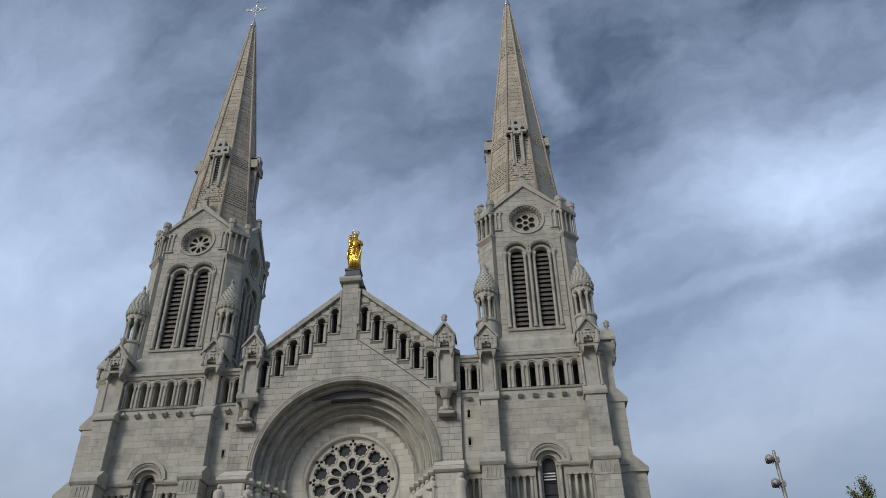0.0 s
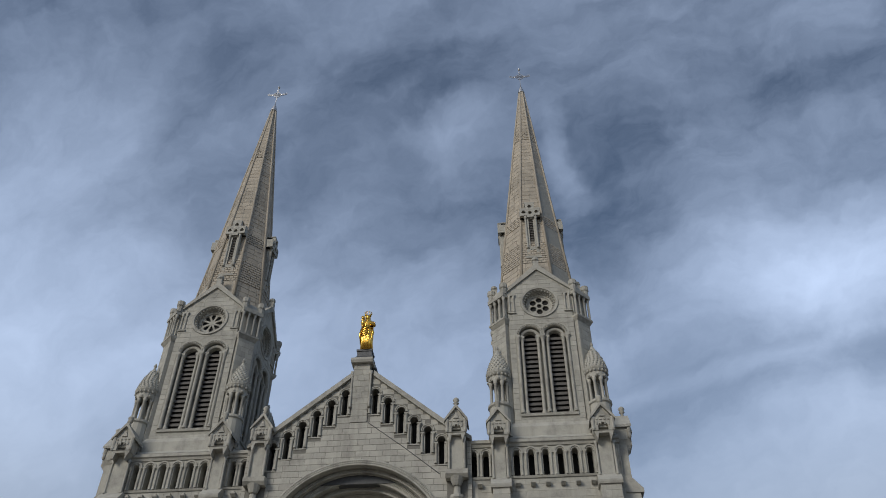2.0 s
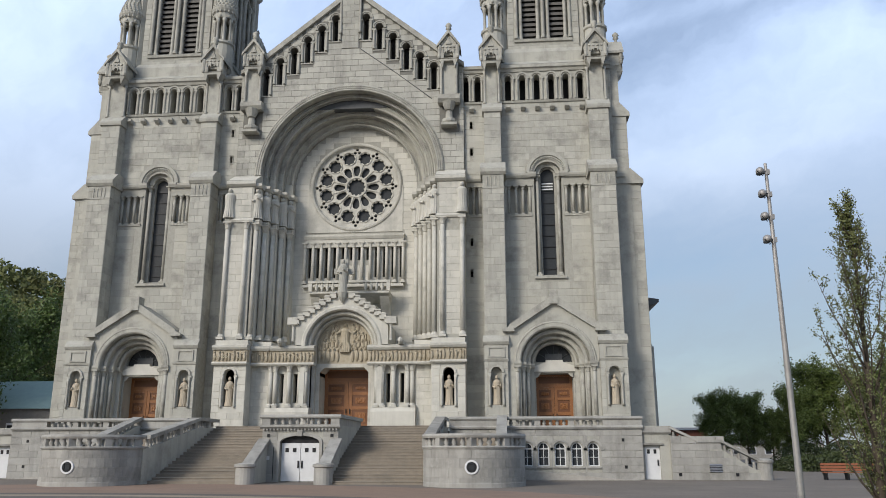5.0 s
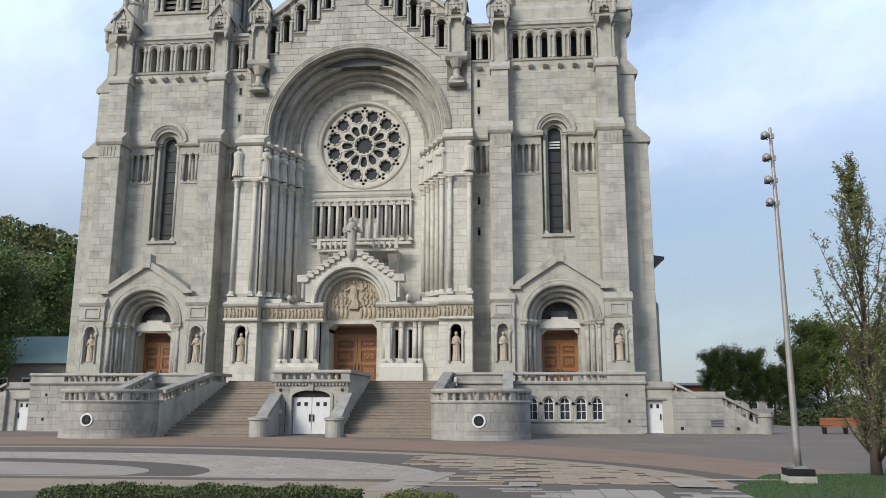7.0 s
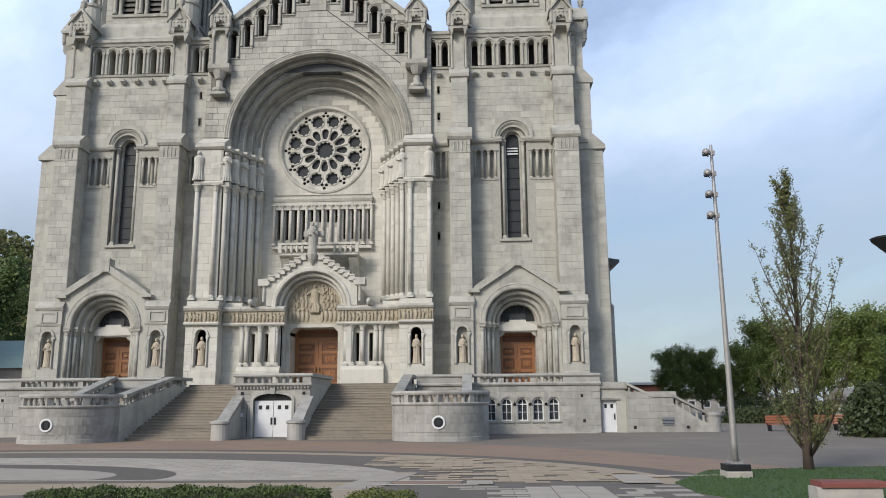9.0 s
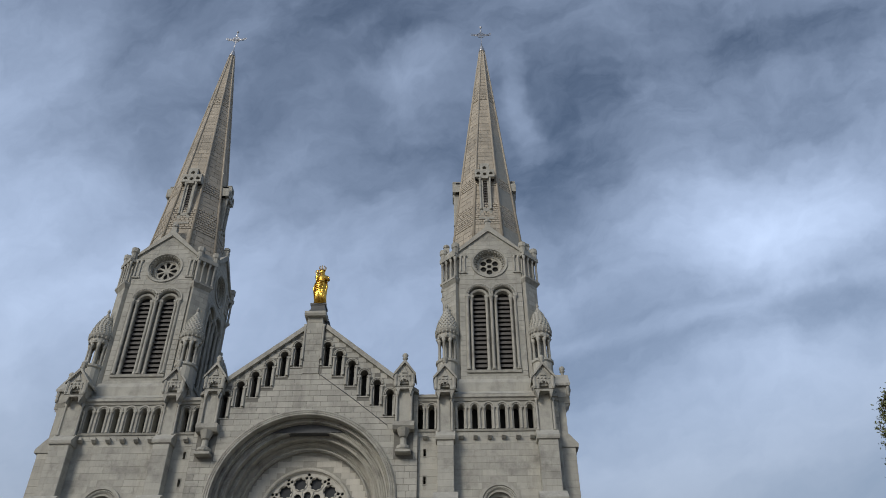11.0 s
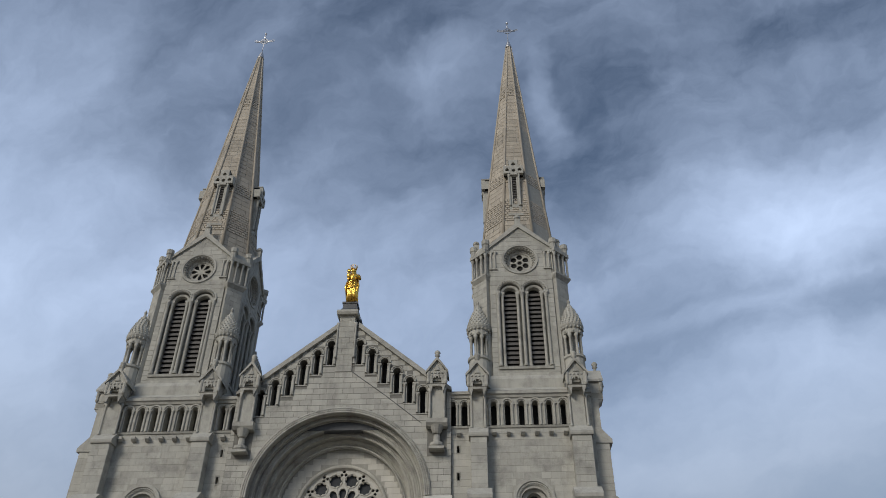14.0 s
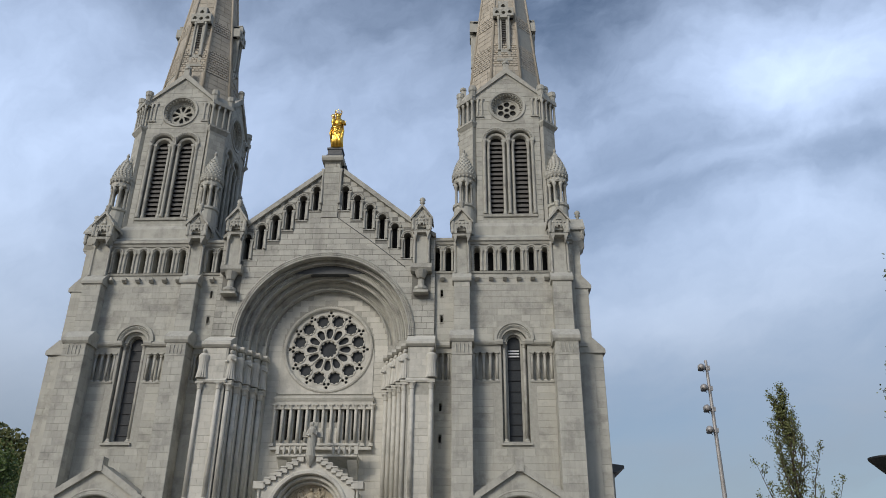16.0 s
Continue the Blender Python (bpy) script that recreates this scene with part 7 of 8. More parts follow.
def oval(cx, cy, a, b, y_low=None, n=96):
    pts = [(cx + a * math.cos(2 * math.pi * i / n), cy + b * math.sin(2 * math.pi * i / n)) for i in range(n)]
    return [(x, max(y, y_low)) for x, y in pts] if y_low is not None else pts


def sheet(name, outline, z, mat, label):
    tris = tessellate_polygon([[Vector((x, y, 0)) for x, y in outline]])
    m = Mesh()
    n = len(outline)
    m.add([(x, y, z) for x, y in outline] + [(x, y, -0.05) for x, y in outline], [t for t in tris] + [(i, (i + 1) % n, (i + 1) % n + n, i + n) for i in range(n)])
    return solo(name, m, mat, label, "paving", kind="structure")


sheet("pavement_brown", oval(-6, -40, 27.5, 26.0), 0.004, BRICK_PAVE, "brown brick paving before the church stairs")
sheet("pavement_dark", oval(-6, -40, 24.4, 17.4), 0.009, DARK_PAVE, "dark grey paving ring")
sheet("pavement_beige", oval(-6, -38.5, 22.9, 14.6), 0.014, BEIGE_PAVE, "beige paving of the round plaza")
sheet("pavement_dark_inner", oval(-6, -38.3, 21.6, 13.3), 0.019, DARK_PAVE, "dark grey paving of the round plaza")
sheet("pavement_light", oval(-6, -37.4, 16.2, 9.3, -37.4), 0.024, LIGHT_PAVE, "light grey oval paving")
sheet("pavement_loop_dark", oval(-6, -36.2, 9.7, 4.9, -37.0), 0.029, DARK_PAVE, "dark paving loop")
sheet("pavement_loop_light", oval(-6, -36.2, 8.1, 3.4, -36.9), 0.034, LIGHT_PAVE, "light paving loop")
sheet("pavement_line", [(-20, -37.75), (9.4, -37.75), (9.4, -37.3), (-20, -37.3)], 0.034, DARK_PAVE, "dark paving line")
sheet("pavement_garden", [(-20, -44.5), (8.8, -44.5), (9.9, -37.9), (-20, -37.9)], 0.03, BEIGE_PAVE, "beige paving beside the flower bed")
sheet("pavement_band", [(8.6, -39.6), (9.5, -39.6), (10.3, -35.5), (9.2, -35.8)], 0.04, LIGHT_PAVE, "light paving band")
sheet("pavement_wedge", [(-3.0, -42.0), (2.8, -41.7), (2.8, -40.2)], 0.04, DARK_PAVE, "dark paving wedge")
sheet("pavement_stripe", [(-8.0, -42.2), (2.8, -42.2), (2.8, -41.9), (-8.0, -41.9)], 0.045, LIGHT_PAVE, "light paving stripe")
sheet("pavement_field", [(9.9, -38.8), (17.0, -38.7), (17.4, -42.4), (19.0, -49), (11.1, -49)], 0.036, DARK_PAVE, "dark grey paving field")
# slabs that can be told apart
pave = thing("paving_slabs", "light and dark rectangular plaza paving slabs", "paving", (13, -40, 0), kind="structure")
slab_rng = random.Random(3)
kinds = {}


def slab(x, y, w, d, mat, z=0.044):
    key = (round(w, 2), round(d, 2), mat.name)
    if key not in kinds:
        me = bpy.data.meshes.new("slab")
        b = Mesh().prism_z(0, 0.008, [(-w / 2, -d / 2), (w / 2, -d / 2), (w / 2, d / 2), (-w / 2, d / 2)], [(-w / 2 + 0.012, -d / 2 + 0.012), (w / 2 - 0.012, -d / 2 + 0.012), (w / 2 - 0.012, d / 2 - 0.012), (-w / 2 + 0.012, d / 2 - 0.012)])
        me.from_pydata(b.v, [], b.f)
        me.materials.append(mat)
        kinds[key] = me
    ob = new("slab", kinds[key])
    ob.parent = pave
    ob.location = Vector((x, y, z - 0.012)) - ORIGIN[pave.name]


for strip0, strip1 in ((-39.0, -42.9), (-44.15, -48.0)):
    rows = int((strip0 - strip1) / 0.42)
    for col in range(9):
        x = 11.5 + 0.58 * col
        edge = min(col, 8 - col)
        if edge >= 3:
            for row in range(rows // 2):
                slab(x, strip0 - 0.42 - 0.84 * row - 0.21 * (col % 2), 0.57, 0.83, LIGHT_PAVE)
        else:
            for row in range(rows):
                if slab_rng.random() < (0.3, 0.55, 0.72)[edge]:
                    slab(x + 0.29 * (row % 2), strip0 - 0.21 - 0.42 * row, 0.57, (0.41, 0.41, 0.2)[slab_rng.randrange(3)], LIGHT_PAVE)
oval_slabs = Mesh()
for row in range(22):
    y = -37.2 + 0.43 * row
    for col in range(54):
        x = -22.2 + 0.62 * col + (0.31 if row % 2 else 0.0)
        inside = all(((px + 6) / 16.1) ** 2 + ((py + 37.4) / 9.2) ** 2 < 1 for px in (x, x + 0.6) for py in (y, y + 0.41))
        loop = any(((px + 6) / 9.8) ** 2 + ((py + 36.2) / 5.0) ** 2 < 1 for px in (x, x + 0.6) for py in (y, y + 0.41))
        if inside and not loop and slab_rng.random() > 0.012:
            oval_slabs.prism_z(0.022, 0.031, [(x, y), (x + 0.6, y), (x + 0.6, y + 0.41), (x, y + 0.41)], [(x + 0.012, y + 0.012), (x + 0.588, y + 0.012), (x + 0.588, y + 0.398), (x + 0.012, y + 0.398)])
part("oval_slabs", oval_slabs, LIGHT_SLAB, pave, "light slabs of the oval", kind="stuff")
taken = set()
for i in range(420):
    # beige slabs where the ring breaks up into the dark field
    a = radians(slab_rng.uniform(2, 62))
    k = slab_rng.betavariate(4, 2)
    x, y = -6 + (15.5 + 6.6 * k) * math.cos(a), -38.4 + (8.9 + 4.9 * k) * math.sin(a)
    key = (round(x / 0.62), round(y / 0.3))
    if y > -38.2 and x > 8.5 and key not in taken and len(taken) < 190:
        taken.add(key)
        slab(key[0] * 0.62 + 0.31 * (key[1] % 2), key[1] * 0.3, 0.61, 0.29, BEIGE_PAVE, 0.042)
for x, y, w, d in ((11.65, -44.1, 0.75, 1.75), (11.95, -38.3, 0.62, 0.85), (15.75, -37.6, 0.9, 1.9), (16.8, -42.9, 0.8, 1.5), (17.6, -44.0, 0.9, 1.2)):
    slab(x, y, w, d, LIGHT_PAVE, 0.062)
for x, y, w in ((10.6, -43.2, 1.4), (10.5, -44.85, 1.5), (10.4, -37.85, 2.3), (10.6, -38.7, 2.6), (17.0, -36.75, 2.4)):
    slab(x, y, w, 0.16, LIGHT_PAVE, 0.06)
slab(10.7, -38.3, 1.6, 0.4, BRICK_PAVE, 0.06)
slab(10.6, -44.0, 0.7, 0.7, BEIGE_PAVE, 0.06)

# lawn at the right
lawn = [(18.1, -35.3), (16.5, -38.4), (16.4, -40.6), (17.2, -42.3), (20.5, -42.6), (40, -43.5), (60, -38), (60, -30.5), (30, -33.2), (22, -34.4)]
sheet("lawn", lawn, 0.05, GRASS, "mown green lawn")
m, r = Mesh(), random.Random(11)
for i in range(9000):
    x, y = r.uniform(16.4, 26), r.uniform(-42.4, -34.3)
    if (x - 16.4) < max(0, (y + 38.6) * 0.52) + 0.1 or y > -35.3 + (x - 18.1) * 0.16 or (y < -40.6 and x < 16.4 + (-40.6 - y) * 0.5):
        continue
    h, a = r.uniform(0.02, 0.055), r.uniform(0, 6.28)
    w = 0.012
    m.add([(x - w * math.cos(a), y - w * math.sin(a), 0.05), (x + w * math.cos(a), y + w * math.sin(a), 0.05), (x + r.uniform(-0.04, 0.04), y + r.uniform(-0.04, 0.04), 0.05 + h)], [(0, 1, 2)])
solo("grass", m, GRASS, "short green grass on the lawn", "grass", kind="stuff")


# ---- plants, lamps and seats ----
def bush_box(name, x0, x1, y0, y1, z1, mat, label, n, size, seed, cut=None):
    """A clipped hedge: a dark core under a thick skin of leaves."""
    t = thing(name, label, "hedge", ((x0 + x1) / 2, (y0 + y1) / 2, 0))
    r = random.Random(seed)
    part("core", Mesh().box(x0 + 0.06, x1 - 0.06, y0 + 0.06, y1 - 0.06, 0.0, z1 - 0.06), SOIL, t)
    spots = []
    area = [(x1 - x0) * (y1 - y0), (x1 - x0) * z1, (x1 - x0) * z1, (y1 - y0) * z1, (y1 - y0) * z1]
    for _ in range(n):
        k = r.choices(range(5), area)[0]
        x, y, z = r.uniform(x0, x1), r.uniform(y0, y1), r.uniform(0.02, z1)
        j = r.gauss(0, 0.018) + 0.022 * math.sin(x * 5 + y * 3) + 0.02 * math.sin(x * 11)
        x, y, z = ((x, y, z1 + j), (x, y0 + j, z), (x, y1 + j, z), (x0 + j, y, z), (x1 + j, y, z))[k]
        spots.append((x, y, z))
    part("foliage", leaves(Mesh(), spots, size, r), mat, t, kind="stuff")
    return t


bush_box("clipped_hedge", 5.6, 9.72, -46.5, -45.72, 0.7, LEAF_HEDGE, "dark green clipped box hedge beside the flower bed", 40000, 0.017, 1)
bush_box("light_hedge", 10.15, 11.0, -50.2, -46.2, 0.69, LEAF_YELLOW, "yellowish-green clipped hedge at the bed's corner", 34000, 0.016, 2)
bed = solo("flower_bed", Mesh().box(1.5, 10.0, -50.5, -46.9, -0.05, 0.06), SOIL, "dark soil of the flower bed", "flower bed", kind="structure")


def tuft(name, cx, cy, rx, ry, h, n, mat, label, seed, width=0.012):
    r = random.Random(seed)
    m = Mesh()
    for _ in range(n):
        a, k = r.uniform(0, 6.283), math.sqrt(r.random())
        x, y = cx + rx * k * math.cos(a), cy + ry * k * math.sin(a)
        hh = h * r.uniform(0.6, 1.1) * (1 - 0.35 * k * k)
        lx, ly = r.gauss(0, 0.12) + 0.16 * k * math.cos(a), r.gauss(0, 0.12) + 0.16 * k * math.sin(a)
        b = r.uniform(0, 6.283)
        wx_, wy_ = width * math.cos(b), width * math.sin(b)
        m.add([(x - wx_, y - wy_, 0.04), (x + wx_, y + wy_, 0.04), (x + lx * 0.4 + wx_ * 0.8, y + ly * 0.4 + wy_ * 0.8, hh * 0.65), (x + lx, y + ly, hh), (x + lx * 0.4 - wx_ * 0.8, y + ly * 0.4 - wy_ * 0.8, hh * 0.65)], [(0, 1, 2, 3, 4)])
    return solo(name, m, mat, label, "plant", (cx, cy, 0))


for i, (x, y, rx) in enumerate(((6.35, -47.0, 0.7), (8.2, -47.0, 0.85), (9.4, -47.35, 0.6), (8.9, -47.3, 0.6))):
    tuft("lily_clump", x, y, rx, 0.33, 0.74 if i < 2 else 0.55, 1500, BLADE, "clump of long bright green lily leaves", 20 + i)
for i, (x, y, rx) in enumerate(((7.3, -46.95, 0.4), (5.35, -46.9, 0.55), (7.9, -47.8, 0.6), (9.2, -46.9, 0.5))):
    r = random.Random(30 + i)
    spots = [(x + rx * r.gauss(0, 0.5), y + 0.25 * r.gauss(0, 0.6), 0.05 + 0.5 * r.random() ** 0.7) for _ in range(1600)]
    solo("low_shrub", leaves(Mesh(), spots, 0.03, r), LEAF, "low dark green shrub in the flower bed", "shrub", (x, y, 0))
r = random.Random(44)
solo("cabbage_plant", leaves(Mesh(), [(6.65 + r.gauss(0, 0.28), -47.45 + r.gauss(0, 0.12), 0.12 + 0.3 * r.random()) for _ in range(260)], 0.09, r), BLADE, "broad-leaved light green plant in the flower bed", "plant", (6.65, -47.45, 0))
solo("red_flower", leaves(Mesh(), [(6.75 + r.gauss(0, 0.035), -47.65 + r.gauss(0, 0.035), 0.44 + r.gauss(0, 0.03)) for _ in range(90)], 0.03, r).tube([(6.75, -47.65, 0.03), (6.75, -47.65, 0.44)], [0.012, 0.01], 5), FLOWER, "single bright red flower head on a stem", "flower", (6.75, -47.65, 0))
tuft("dry_grass", 4.2, -46.9, 0.9, 0.5, 0.7, 1500, LEAF_YELLOW, "clump of yellowish ornamental grass", 51, 0.006)

# plaza light mast
MX, MY = 18.3, -37.2
mast = thing("light_mast", "tall tapered grey mast with four round floodlights on a concrete base", "light mast", (MX, MY, 0))
part("base", Mesh().cham(MX - 0.31, MX + 0.3, MY - 0.3, MY + 0.3, 0, 0.2, 0.03), CONCRETE, mast)
part("collar", Mesh().cham(MX - 0.29, MX + 0.28, MY - 0.28, MY + 0.28, 0.2, 0.36, 0.02), BLACK, mast, "dark painted band round the base")
part("foot_plate", Mesh().box(MX - 0.17, MX + 0.17, MY - 0.17, MY + 0.17, 0.36, 0.41), POLE, mast)
for qx in (-0.13, 0.13):
    for qy in (-0.13, 0.13):
        part("bolt", Mesh().lathe(MX + qx, MY + qy, [(0.022, 0.41), (0.022, 0.46)], 6), STEEL, mast)
part("pole", Mesh().lathe(MX, MY, [(0.085, 0.41), (0.08, 0.9), (0.074, 2), (0.057, 5.4), (0.038, 8.62), (0.03, 8.64)], 14), POLE, mast, smooth=True)
for i in range(4):
    z = 8.42 - 0.575 * i
    f = part("floodlight", Mesh().ball((MX - 0.16, MY - 0.05, z), (0.1, 0.12, 0.105), 12, 8), POLE, mast, smooth=True)
    part("bracket", Mesh().box(MX - 0.14, MX, MY - 0.02, MY + 0.02, z - 0.05, z - 0.01).box(MX + 0.02, MX + 0.08, MY - 0.04, MY + 0.04, z - 0.07, z + 0.05), POLE, f)
    part("yoke", Mesh().tube([(MX - 0.05, MY - 0.12, z - 0.02), (MX - 0.14, MY - 0.15, z - 0.16), (MX - 0.24, MY - 0.12, z - 0.02)], [0.012] * 3, 5), BLACK, f)
    part("lens", Mesh().lathe(MX - 0.2, MY - 0.11, [(0.085, z - 0.085), (0.07, z - 0.115)], 10), GLASS, f)
lamp = thing("street_lamp", "dark lamp post with a flared inverted-cone head", "street lamp", (21.25, -40, 0))
part("post", Mesh().lathe(21.25, -40.0, [(0.1, 0.0), (0.07, 0.3), (0.05, 4.96)], 10), POLE, lamp, "grey metal post", smooth=True)
part("head", Mesh().lathe(21.25, -40.0, [(0.06, 4.95), (0.12, 5.08), (0.42, 5.4), (0.44, 5.45), (0.1, 5.5)], 18), BLACK, lamp, smooth=True)


def branchy(name, label, x, y, h, spread, seed, leaf_mat, n_leaf, size, upright, first=0.12, limbs=9, low=0.1):
    """A tree: tapered trunk, limbs with twigs, and many small leaves along the twigs."""
    r = random.Random(seed)
    t = thing(name, label, "tree", (x, y, 0))
    trunk = [(x + r.gauss(0, 0.008) * h * k, y + r.gauss(0, 0.008) * h * k, h * 0.92 * k) for k in (0, 0.08, 0.2, 0.4, 0.6, 0.8, 1)]
    w = h * 0.017
    part("trunk", Mesh().tube(trunk, [w * 1.3, w, w * 0.9, w * 0.7, w * 0.48, w * 0.28, w * 0.1], 8), BARK, t, smooth=True)
    spots = []
    for i in range(limbs):
        k = first + (0.86 - first) * (i / limbs) ** (1.5 if upright > 0.35 else 0.9)
        a = 2.4 * i + r.uniform(-0.4, 0.4)
        p0 = Vector((x, y, h * k))
        reach = spread * (1 - 0.55 * k) * r.uniform(0.75, 1.15)
        top = min(h * 0.97, h * (k + upright * r.uniform(0.7, 1.1)))
        if upright > 0.35:
            reach = spread * max(0.06, 1 - 1.7 * abs(top / h - 0.5)) * r.uniform(0.7, 1.1)
        pts = [p0]
        for s in (0.33, 0.66, 1.0):
            pts.append(Vector((x + reach * math.cos(a) * s ** 0.75 + r.gauss(0, 0.012) * h, y + reach * math.sin(a) * s ** 0.75 + r.gauss(0, 0.012) * h, p0.z + (top - p0.z) * s)))
        part("limb", Mesh().tube([tuple(p) for p in pts], [w * 0.45, w * 0.34, w * 0.2, w * 0.06], 6), BARK, t, smooth=True)
        tw = Mesh()
        for j in range(9):
            s = 0.2 + 0.8 * j / 8
            f = s * 3
            b = pts[min(2, int(f))].lerp(pts[min(3, int(f) + 1)], f - int(f)) if f < 3 else pts[3]
            d = Vector((r.gauss(0, 1), r.gauss(0, 1), abs(r.gauss(0.4, 0.7)) * (1 + 5 * upright))).normalized() * spread * r.uniform(0.25, 0.5) * (1 - 0.5 * k if upright > 0.35 else 1.0)
            tw.tube([tuple(b), tuple(b + d * 0.5), tuple(b + d)], [w * 0.12, w * 0.08, w * 0.03], 4)
            for _ in range(n_leaf // (limbs * 9)):
                q = b + d * r.uniform(0.15, 1.1)
                spots.append(tuple(q + Vector((r.gauss(0, 1), r.gauss(0, 1), r.gauss(0, 1))) * spread * 0.085))
        part("twig_spray", tw, BARK, t, kind="stuff")
    part("crown", leaves(Mesh(), spots, size, r), leaf_mat, t, "loose crown of small leaves", kind="stuff")
    return t


def poplar(label, x, y, h, seed, limbs, per_twig, slim=1.0):
    """A narrow tree: many limbs rising close to the trunk, short twigs and loose tufts of young leaves."""
    r = random.Random(seed)
    t = thing("poplar", label, "tree", (x, y, 0))
    width = lambda f: max(0.05, (1.42 * ((1 - f) / 0.42) ** 0.85) if f > 0.58 else 1.42 + 0.1 * math.sin(9 * f))
    w = h * 0.0125
    lean = [(x + 0.05 * math.sin(3.1 * k + seed), y + 0.05 * math.cos(2.3 * k), h * 0.985 * k) for k in (0, 0.1, 0.25, 0.45, 0.65, 0.85, 1)]
    part("trunk", Mesh().tube(lean, [w * 1.4, w * 1.05, w * 0.9, w * 0.66, w * 0.42, w * 0.2, w * 0.06], 8), BARK, t, smooth=True)
    spots = []

    def tufts(tw, p, reach):
        d = Vector((r.gauss(0, 0.5), r.gauss(0, 0.5), r.uniform(0.5, 1.2))).normalized() * reach * r.uniform(0.6, 1.3)
        tw.tube([tuple(p), tuple(p + d * 0.5), tuple(p + d)], [w * 0.1, w * 0.07, w * 0.03], 4)
        for _ in range(r.randrange(per_twig // 3, per_twig)):
            q = p + d * (0.25 + 0.85 * r.random())
            spots.append(tuple(q + Vector((r.gauss(0, 0.045), r.gauss(0, 0.045), r.gauss(0, 0.06)))))

    for i in range(limbs):
        f = 0.13 + 0.84 * ((i + r.random()) / limbs) ** 0.9
        a = 2.4 * i + r.uniform(-0.5, 0.5)
        reach = slim * width(f) * min(1.0, max(0.3, (f - 0.06) / 0.26)) * r.uniform(0.35, 1.05)
        z1 = h * f
        z0 = max(0.35, z1 - reach * r.uniform(1.5, 2.6) - 0.4)
        tip = Vector((x + reach * math.cos(a), y + reach * math.sin(a), z1))
        root = Vector((x, y, z0))
        pts = [root] + [Vector((x + reach * math.cos(a) * s ** 0.8 + r.gauss(0, 0.04), y + reach * math.sin(a) * s ** 0.8 + r.gauss(0, 0.04), z0 + (z1 - z0) * s)) for s in (0.3, 0.65)] + [tip]
        k = 1.05 - 0.7 * f
        part("limb", Mesh().tube([tuple(p) for p in pts], [w * 0.42 * k, w * 0.32 * k, w * 0.2 * k, w * 0.05], 5), BARK, t, smooth=True)
        tw = Mesh()
        for j in range(11):
            g = 0.75 + 2.25 * j / 10
            b = pts[min(2, int(g))].lerp(pts[min(3, int(g) + 1)], g - int(g)) if g < 3 else tip
            tufts(tw, b, 0.3 if f < 0.85 else 0.2)
        part("twig_spray", tw, BARK, t, kind="stuff")
    top = Mesh()
    for j in range(26):
        tufts(top, Vector((x + r.gauss(0, 0.04), y + r.gauss(0, 0.04), h * (0.78 + 0.195 * j / 25))), 0.2)
    part("twig_spray", top, BARK, t, kind="stuff")
    part("crown", leaves(Mesh(), spots, 0.031, r), LEAF_POPLAR, t, "loose crown of small young leaves", kind="stuff")
    return t


poplar("slender upright young poplar with sparse yellow-green spring leaves", 20.95, -35.2, 8.57, 5, 58, 44)
poplar("tall slender poplar with sparse fresh green leaves beside the plaza", 21.5, -42.0, 10.1, 17, 56, 38, 0.72)
wood_tree = branchy("broadleaf_tree", "full green broadleaf tree beyond the plaza", 36.0, 40.0, 7.6, 2.5, 8, LEAF_PARK, 26000, 0.085, 0.28, 0.17, 22)
for x, y, s, a in ((39.6, 41, 0.98, 70), (42.4, 41, 0.74, 30), (45.2, 40, 1.06, 140), (48.6, 41, 1.42, 200), (53, 38, 1.3, 20), (57.5, 38, 1.5, 260), (63, 42, 1.6, 100), (69, 34, 1.45, 10)):
    c = copy_thing(wood_tree, pose(x, y, 0, 0, 0, a) @ Matrix.Diagonal((s * 1.1, s * 1.1, s, 1)))
tall_tree = branchy("broadleaf_tree", "tall green broadleaf tree beside the wooded hill", -50.0, 26.0, 18.0, 7.5, 9, LEAF, 34000, 0.17, 0.3, 0.1, 20)
for x, y, s, a in ((-58, 25, 1.05, 120), (-65, 20, 1.0, 300), (-56, 47, 1.1, 77)):
    c = copy_thing(tall_tree, pose(x, y, 0, 0, 0, a) @ Matrix.Diagonal((s, s, s, 1)))
    c["label"] = "full green broadleaf tree beside the wooded hill"
# dark shrubs
for x, y, rx, h, seed in ((35.4, 12, 2.2, 1.3, 3), (32.6, -15, 1.6, 2.7, 4), (38.9, 14, 2.2, 1.5, 5), (43.0, 33, 3.2, 2.3, 6), (48.0, 34, 3.4, 2.6, 7), (53.5, 33, 3.6, 2.4, 8), (59.5, 33, 3.8, 2.8, 9)):
    r = random.Random(seed)
    spots = []
    for _ in range(5200):
        a, k, z = r.uniform(0, 6.283), r.random() ** 0.4, r.random()
        rr = rx * k * math.sqrt(max(0.05, 1 - z ** 2)) * (1 + 0.12 * math.sin(5 * a + 3 * z))
        spots.append((x + rr * math.cos(a), y + rr * math.sin(a), z * h))
    solo("dark_shrub", leaves(Mesh(), spots, 0.11, r), LEAF_DARK, "dense dark green rounded shrub", "shrub", (x, y, 0), "shrubs")


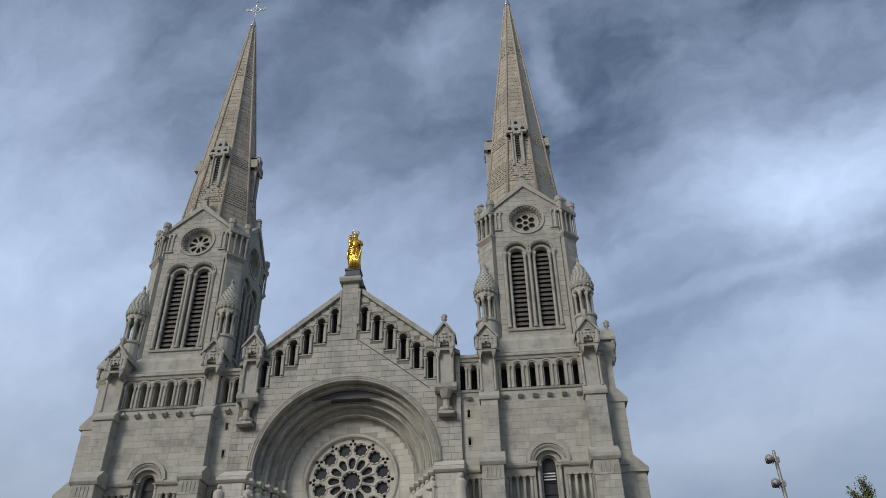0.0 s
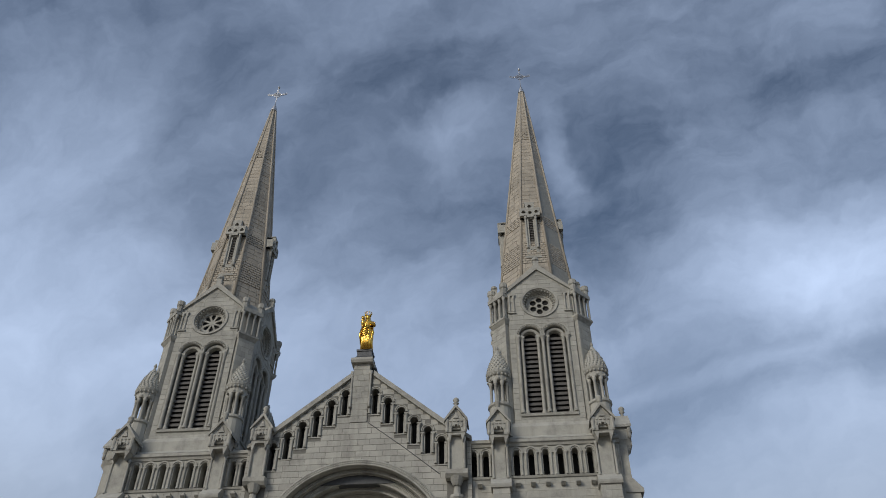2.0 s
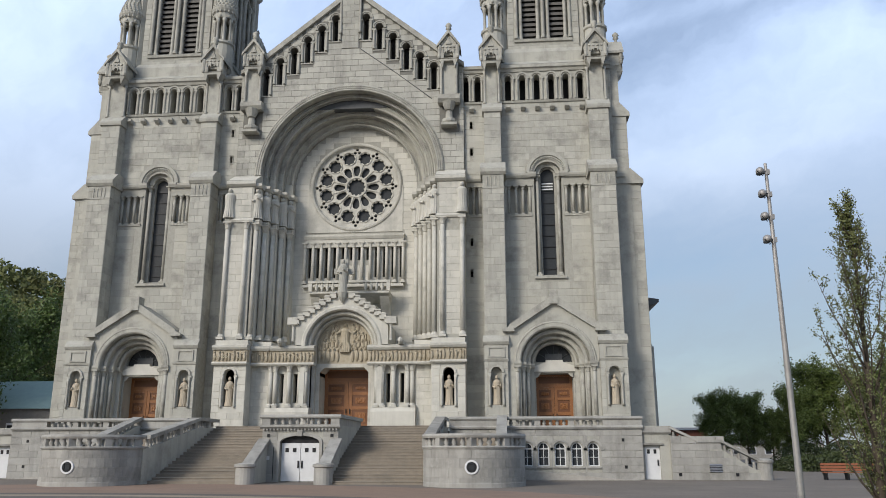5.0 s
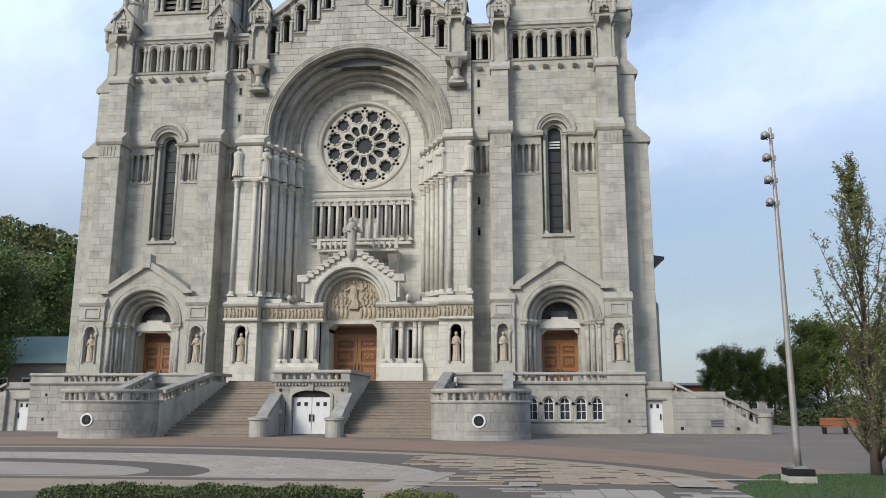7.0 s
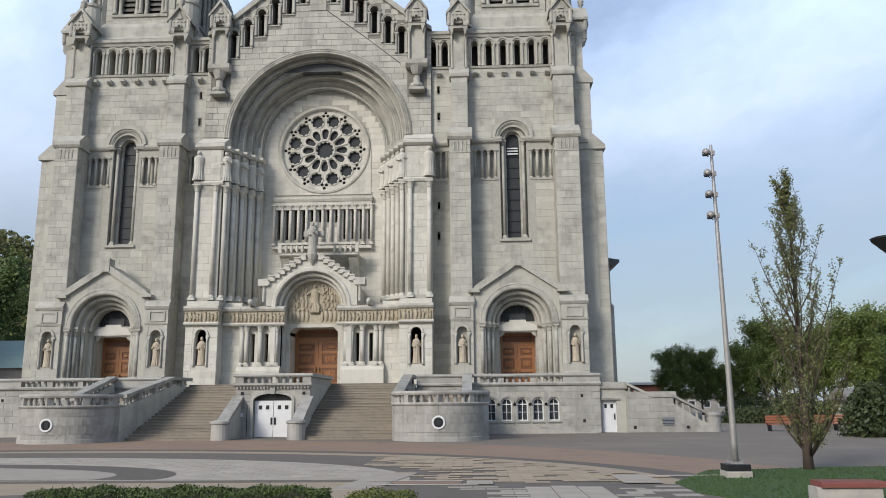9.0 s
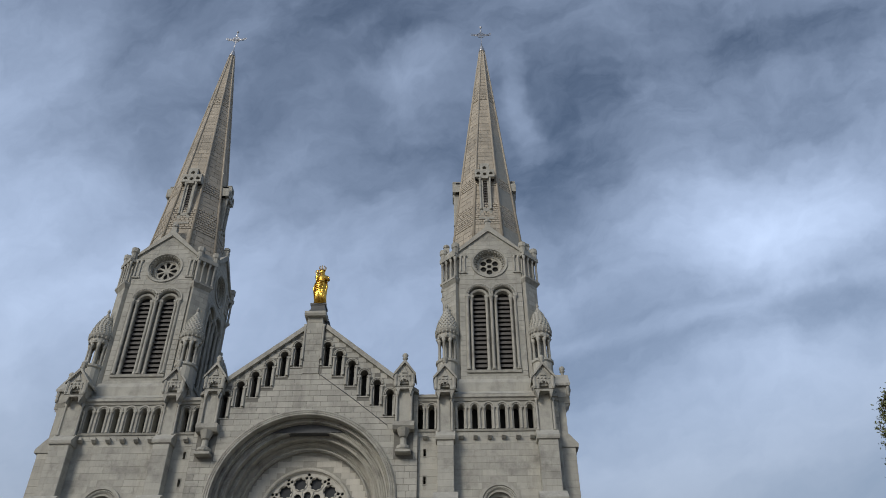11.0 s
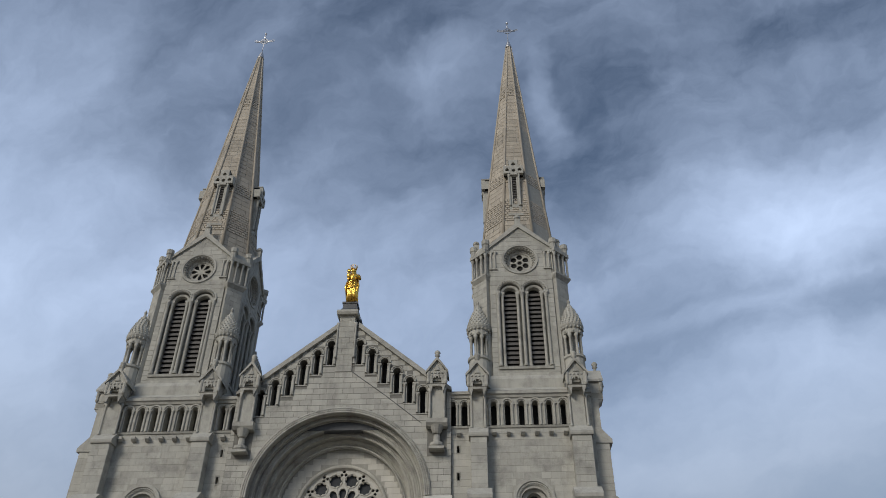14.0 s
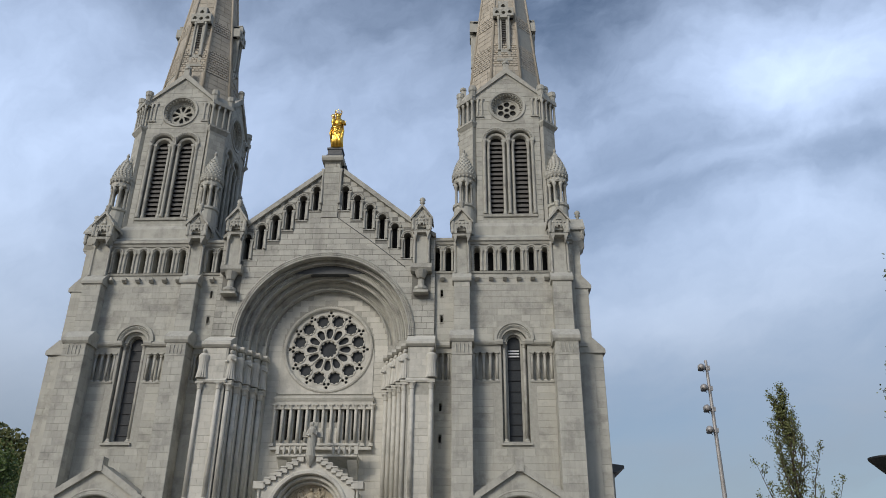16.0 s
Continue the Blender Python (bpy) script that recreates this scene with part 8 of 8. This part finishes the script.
def long_bench(x, y, length, turn=0):
    t = thing("plaza_bench", "reddish-brown wooden slatted bench on the plaza", "bench", (x, y, 0), "plaza benches")
    for i in range(3):
        part("seat_slat", Mesh().box(x - length / 2, x + length / 2, y - 0.25 + 0.17 * i, y - 0.11 + 0.17 * i, 0.4, 0.45), BENCH_WOOD, t)
    for i in range(3):
        part("back_slat", Mesh().box(x - length / 2, x + length / 2, y + 0.27, y + 0.31, 0.5 + 0.16 * i, 0.63 + 0.16 * i), BENCH_WOOD, t)
    for k in (-0.45, 0.0, 0.45):
        part("leg", Mesh().box(x + length * k - 0.04, x + length * k + 0.04, y - 0.25, y + 0.26, 0, 0.4).box(x + length * k - 0.04, x + length * k + 0.04, y + 0.31, y + 0.36, 0.3, 0.95), BLACK, t)


long_bench(31.47, -6.6, 2.7)
long_bench(34.35, -6.6, 2.7)
PX, PY = 24.3, -33.8
pb = thing("park_bench", "park bench with dark slats and curled iron ends", "bench", (PX + 0.8, PY, 0))
for i in range(4):
    part("seat_slat", Mesh().box(PX, PX + 1.6, PY - 0.2 + 0.12 * i, PY - 0.1 + 0.12 * i, 0.38, 0.42), BENCH_DARK, pb)
    part("back_slat", Mesh().box(PX, PX + 1.6, PY + 0.32, PY + 0.36, 0.45 + 0.09 * i, 0.53 + 0.09 * i), BENCH_DARK, pb)
for x in (PX + 0.05, PX + 1.55):
    part("iron_end", Mesh().tube([(x, PY - 0.25, 0), (x, PY - 0.05, 0.2), (x, PY - 0.22, 0.38), (x, PY - 0.28, 0.54), (x, PY + 0.05, 0.58), (x, PY + 0.32, 0.52)], [0.025] * 6, 6).tube([(x, PY + 0.3, 0), (x, PY + 0.22, 0.22), (x, PY + 0.34, 0.44), (x, PY + 0.38, 0.8)], [0.025] * 4, 6), BLACK, pb)
sb = thing("stone_bench", "low stone seat with a red top slab on the lawn", "bench", (18.4, -42.6, 0))
part("base", Mesh().cham(17.95, 19.1, -42.75, -42.35, 0.02, 0.36, 0.03), CONCRETE, sb)
part("top", Mesh().cham(18.02, 19.16, -42.8, -42.3, 0.36, 0.46, 0.03), RED_TOP, sb, "red top slab")

# ---- distance ----
def shed(name, label, x0, x1, y0, y1, h, roof_h, wall_mat, roof_mat, n_win):
    t = thing(name, label, "building", ((x0 + x1) / 2, y0, 0))
    w = part("wall", Mesh().box(x0, x1, y0, y1, 0, h), wall_mat, t)
    part("roof", Mesh().prism_x(x0 - 0.4, x1 + 0.4, [(y0 - 0.5, h), (y1 + 0.5, h), ((y0 + y1) / 2, h + roof_h)]), roof_mat, t)
    for i in range(n_win):
        x = x0 + (x1 - x0) * (i + 0.5) / n_win
        v = part("window", Mesh().plate([rect(x - 0.6, x + 0.6, h * 0.3, h * 0.75), rect(x - 0.48, x + 0.48, h * 0.34, h * 0.71)], y0 - 0.08, y0), WHITE, w)
        part("pane", Mesh().box(x - 0.5, x + 0.5, y0 - 0.03, y0 - 0.01, h * 0.32, h * 0.73), GLASS, v)


shed("green_roof_house", "low building with a green copper roof", -60, -37, 30, 42, 6.2, 3.6, SLATE, GREEN_ROOF, 8)
shed("brick_house", "long red brick building far behind the stair", 31, 40, 62, 74, 4.3, 0.5, BRICKWORK, SLATE, 6)
shed("low_house", "pale low building beyond the trees", 47, 62, 78, 88, 2.6, 1.0, CONCRETE, SLATE, 6)
shed("grey_shelter", "small grey-roofed shelter beyond the plaza", 41, 46, 5, 9, 1.9, 0.9, CONCRETE, SLATE, 2)
lt = thing("lantern_turret", "small green copper lantern turret behind the tower", "turret", (-32.5, 34, 0))
part("shaft", Mesh().lathe(-32.5, 34, [(0.9, 0), (0.9, 8.2), (1.2, 8.4), (0.8, 8.6), (0.8, 9.8), (1.1, 9.9), (0.1, 11.6)], 10), GREEN_ROOF, lt)


def ridge_height(x, y):
    """The wooded slope behind the church, falling away towards the right."""
    k = max(0.0, min(1.0, (-x - 15) / 115))
    d = max(0.0, min(1.0, (y - 60) / 95))
    return 46 * (k ** 0.7) * (d * d * (3 - 2 * d)) + 2.5 * noise.noise((x * 0.03, y * 0.03, 0))


hm = Mesh()
nx, ny = 44, 26
for j in range(ny):
    for i in range(nx):
        x, y = -260 + i * 5.7, 58 + j * 7.0
        hm.v.append((x, y, ridge_height(x, y) - 0.3))
hm.f = [(j * nx + i, j * nx + i + 1, (j + 1) * nx + i + 1, (j + 1) * nx + i) for j in range(ny - 1) for i in range(nx - 1)]
solo("hill", hm, WOODS, "wooded hill slope behind the church", "hill", kind="structure")
wm, r = Mesh(), random.Random(77)
for i in range(760):
    x, y = r.uniform(-190, -22), r.uniform(60, 170)
    z = ridge_height(x, y)
    if z < 1.0:
        continue
    hh, ww = r.uniform(5, 9), r.uniform(2.6, 4.4)
    for _ in range(64):
        a, u = r.uniform(0, 6.283), r.random()
        rr = ww * math.sqrt(max(0.02, 1 - (2 * u - 1) ** 2)) * r.uniform(0.75, 1.1)
        leaves(wm, [(x + rr * math.cos(a), y + rr * math.sin(a), z + hh * (0.1 + 0.9 * u))], 0.72, r)
solo("woodland", wm, WOODS, "mixed spring woodland covering the hill", "woodland", kind="stuff")
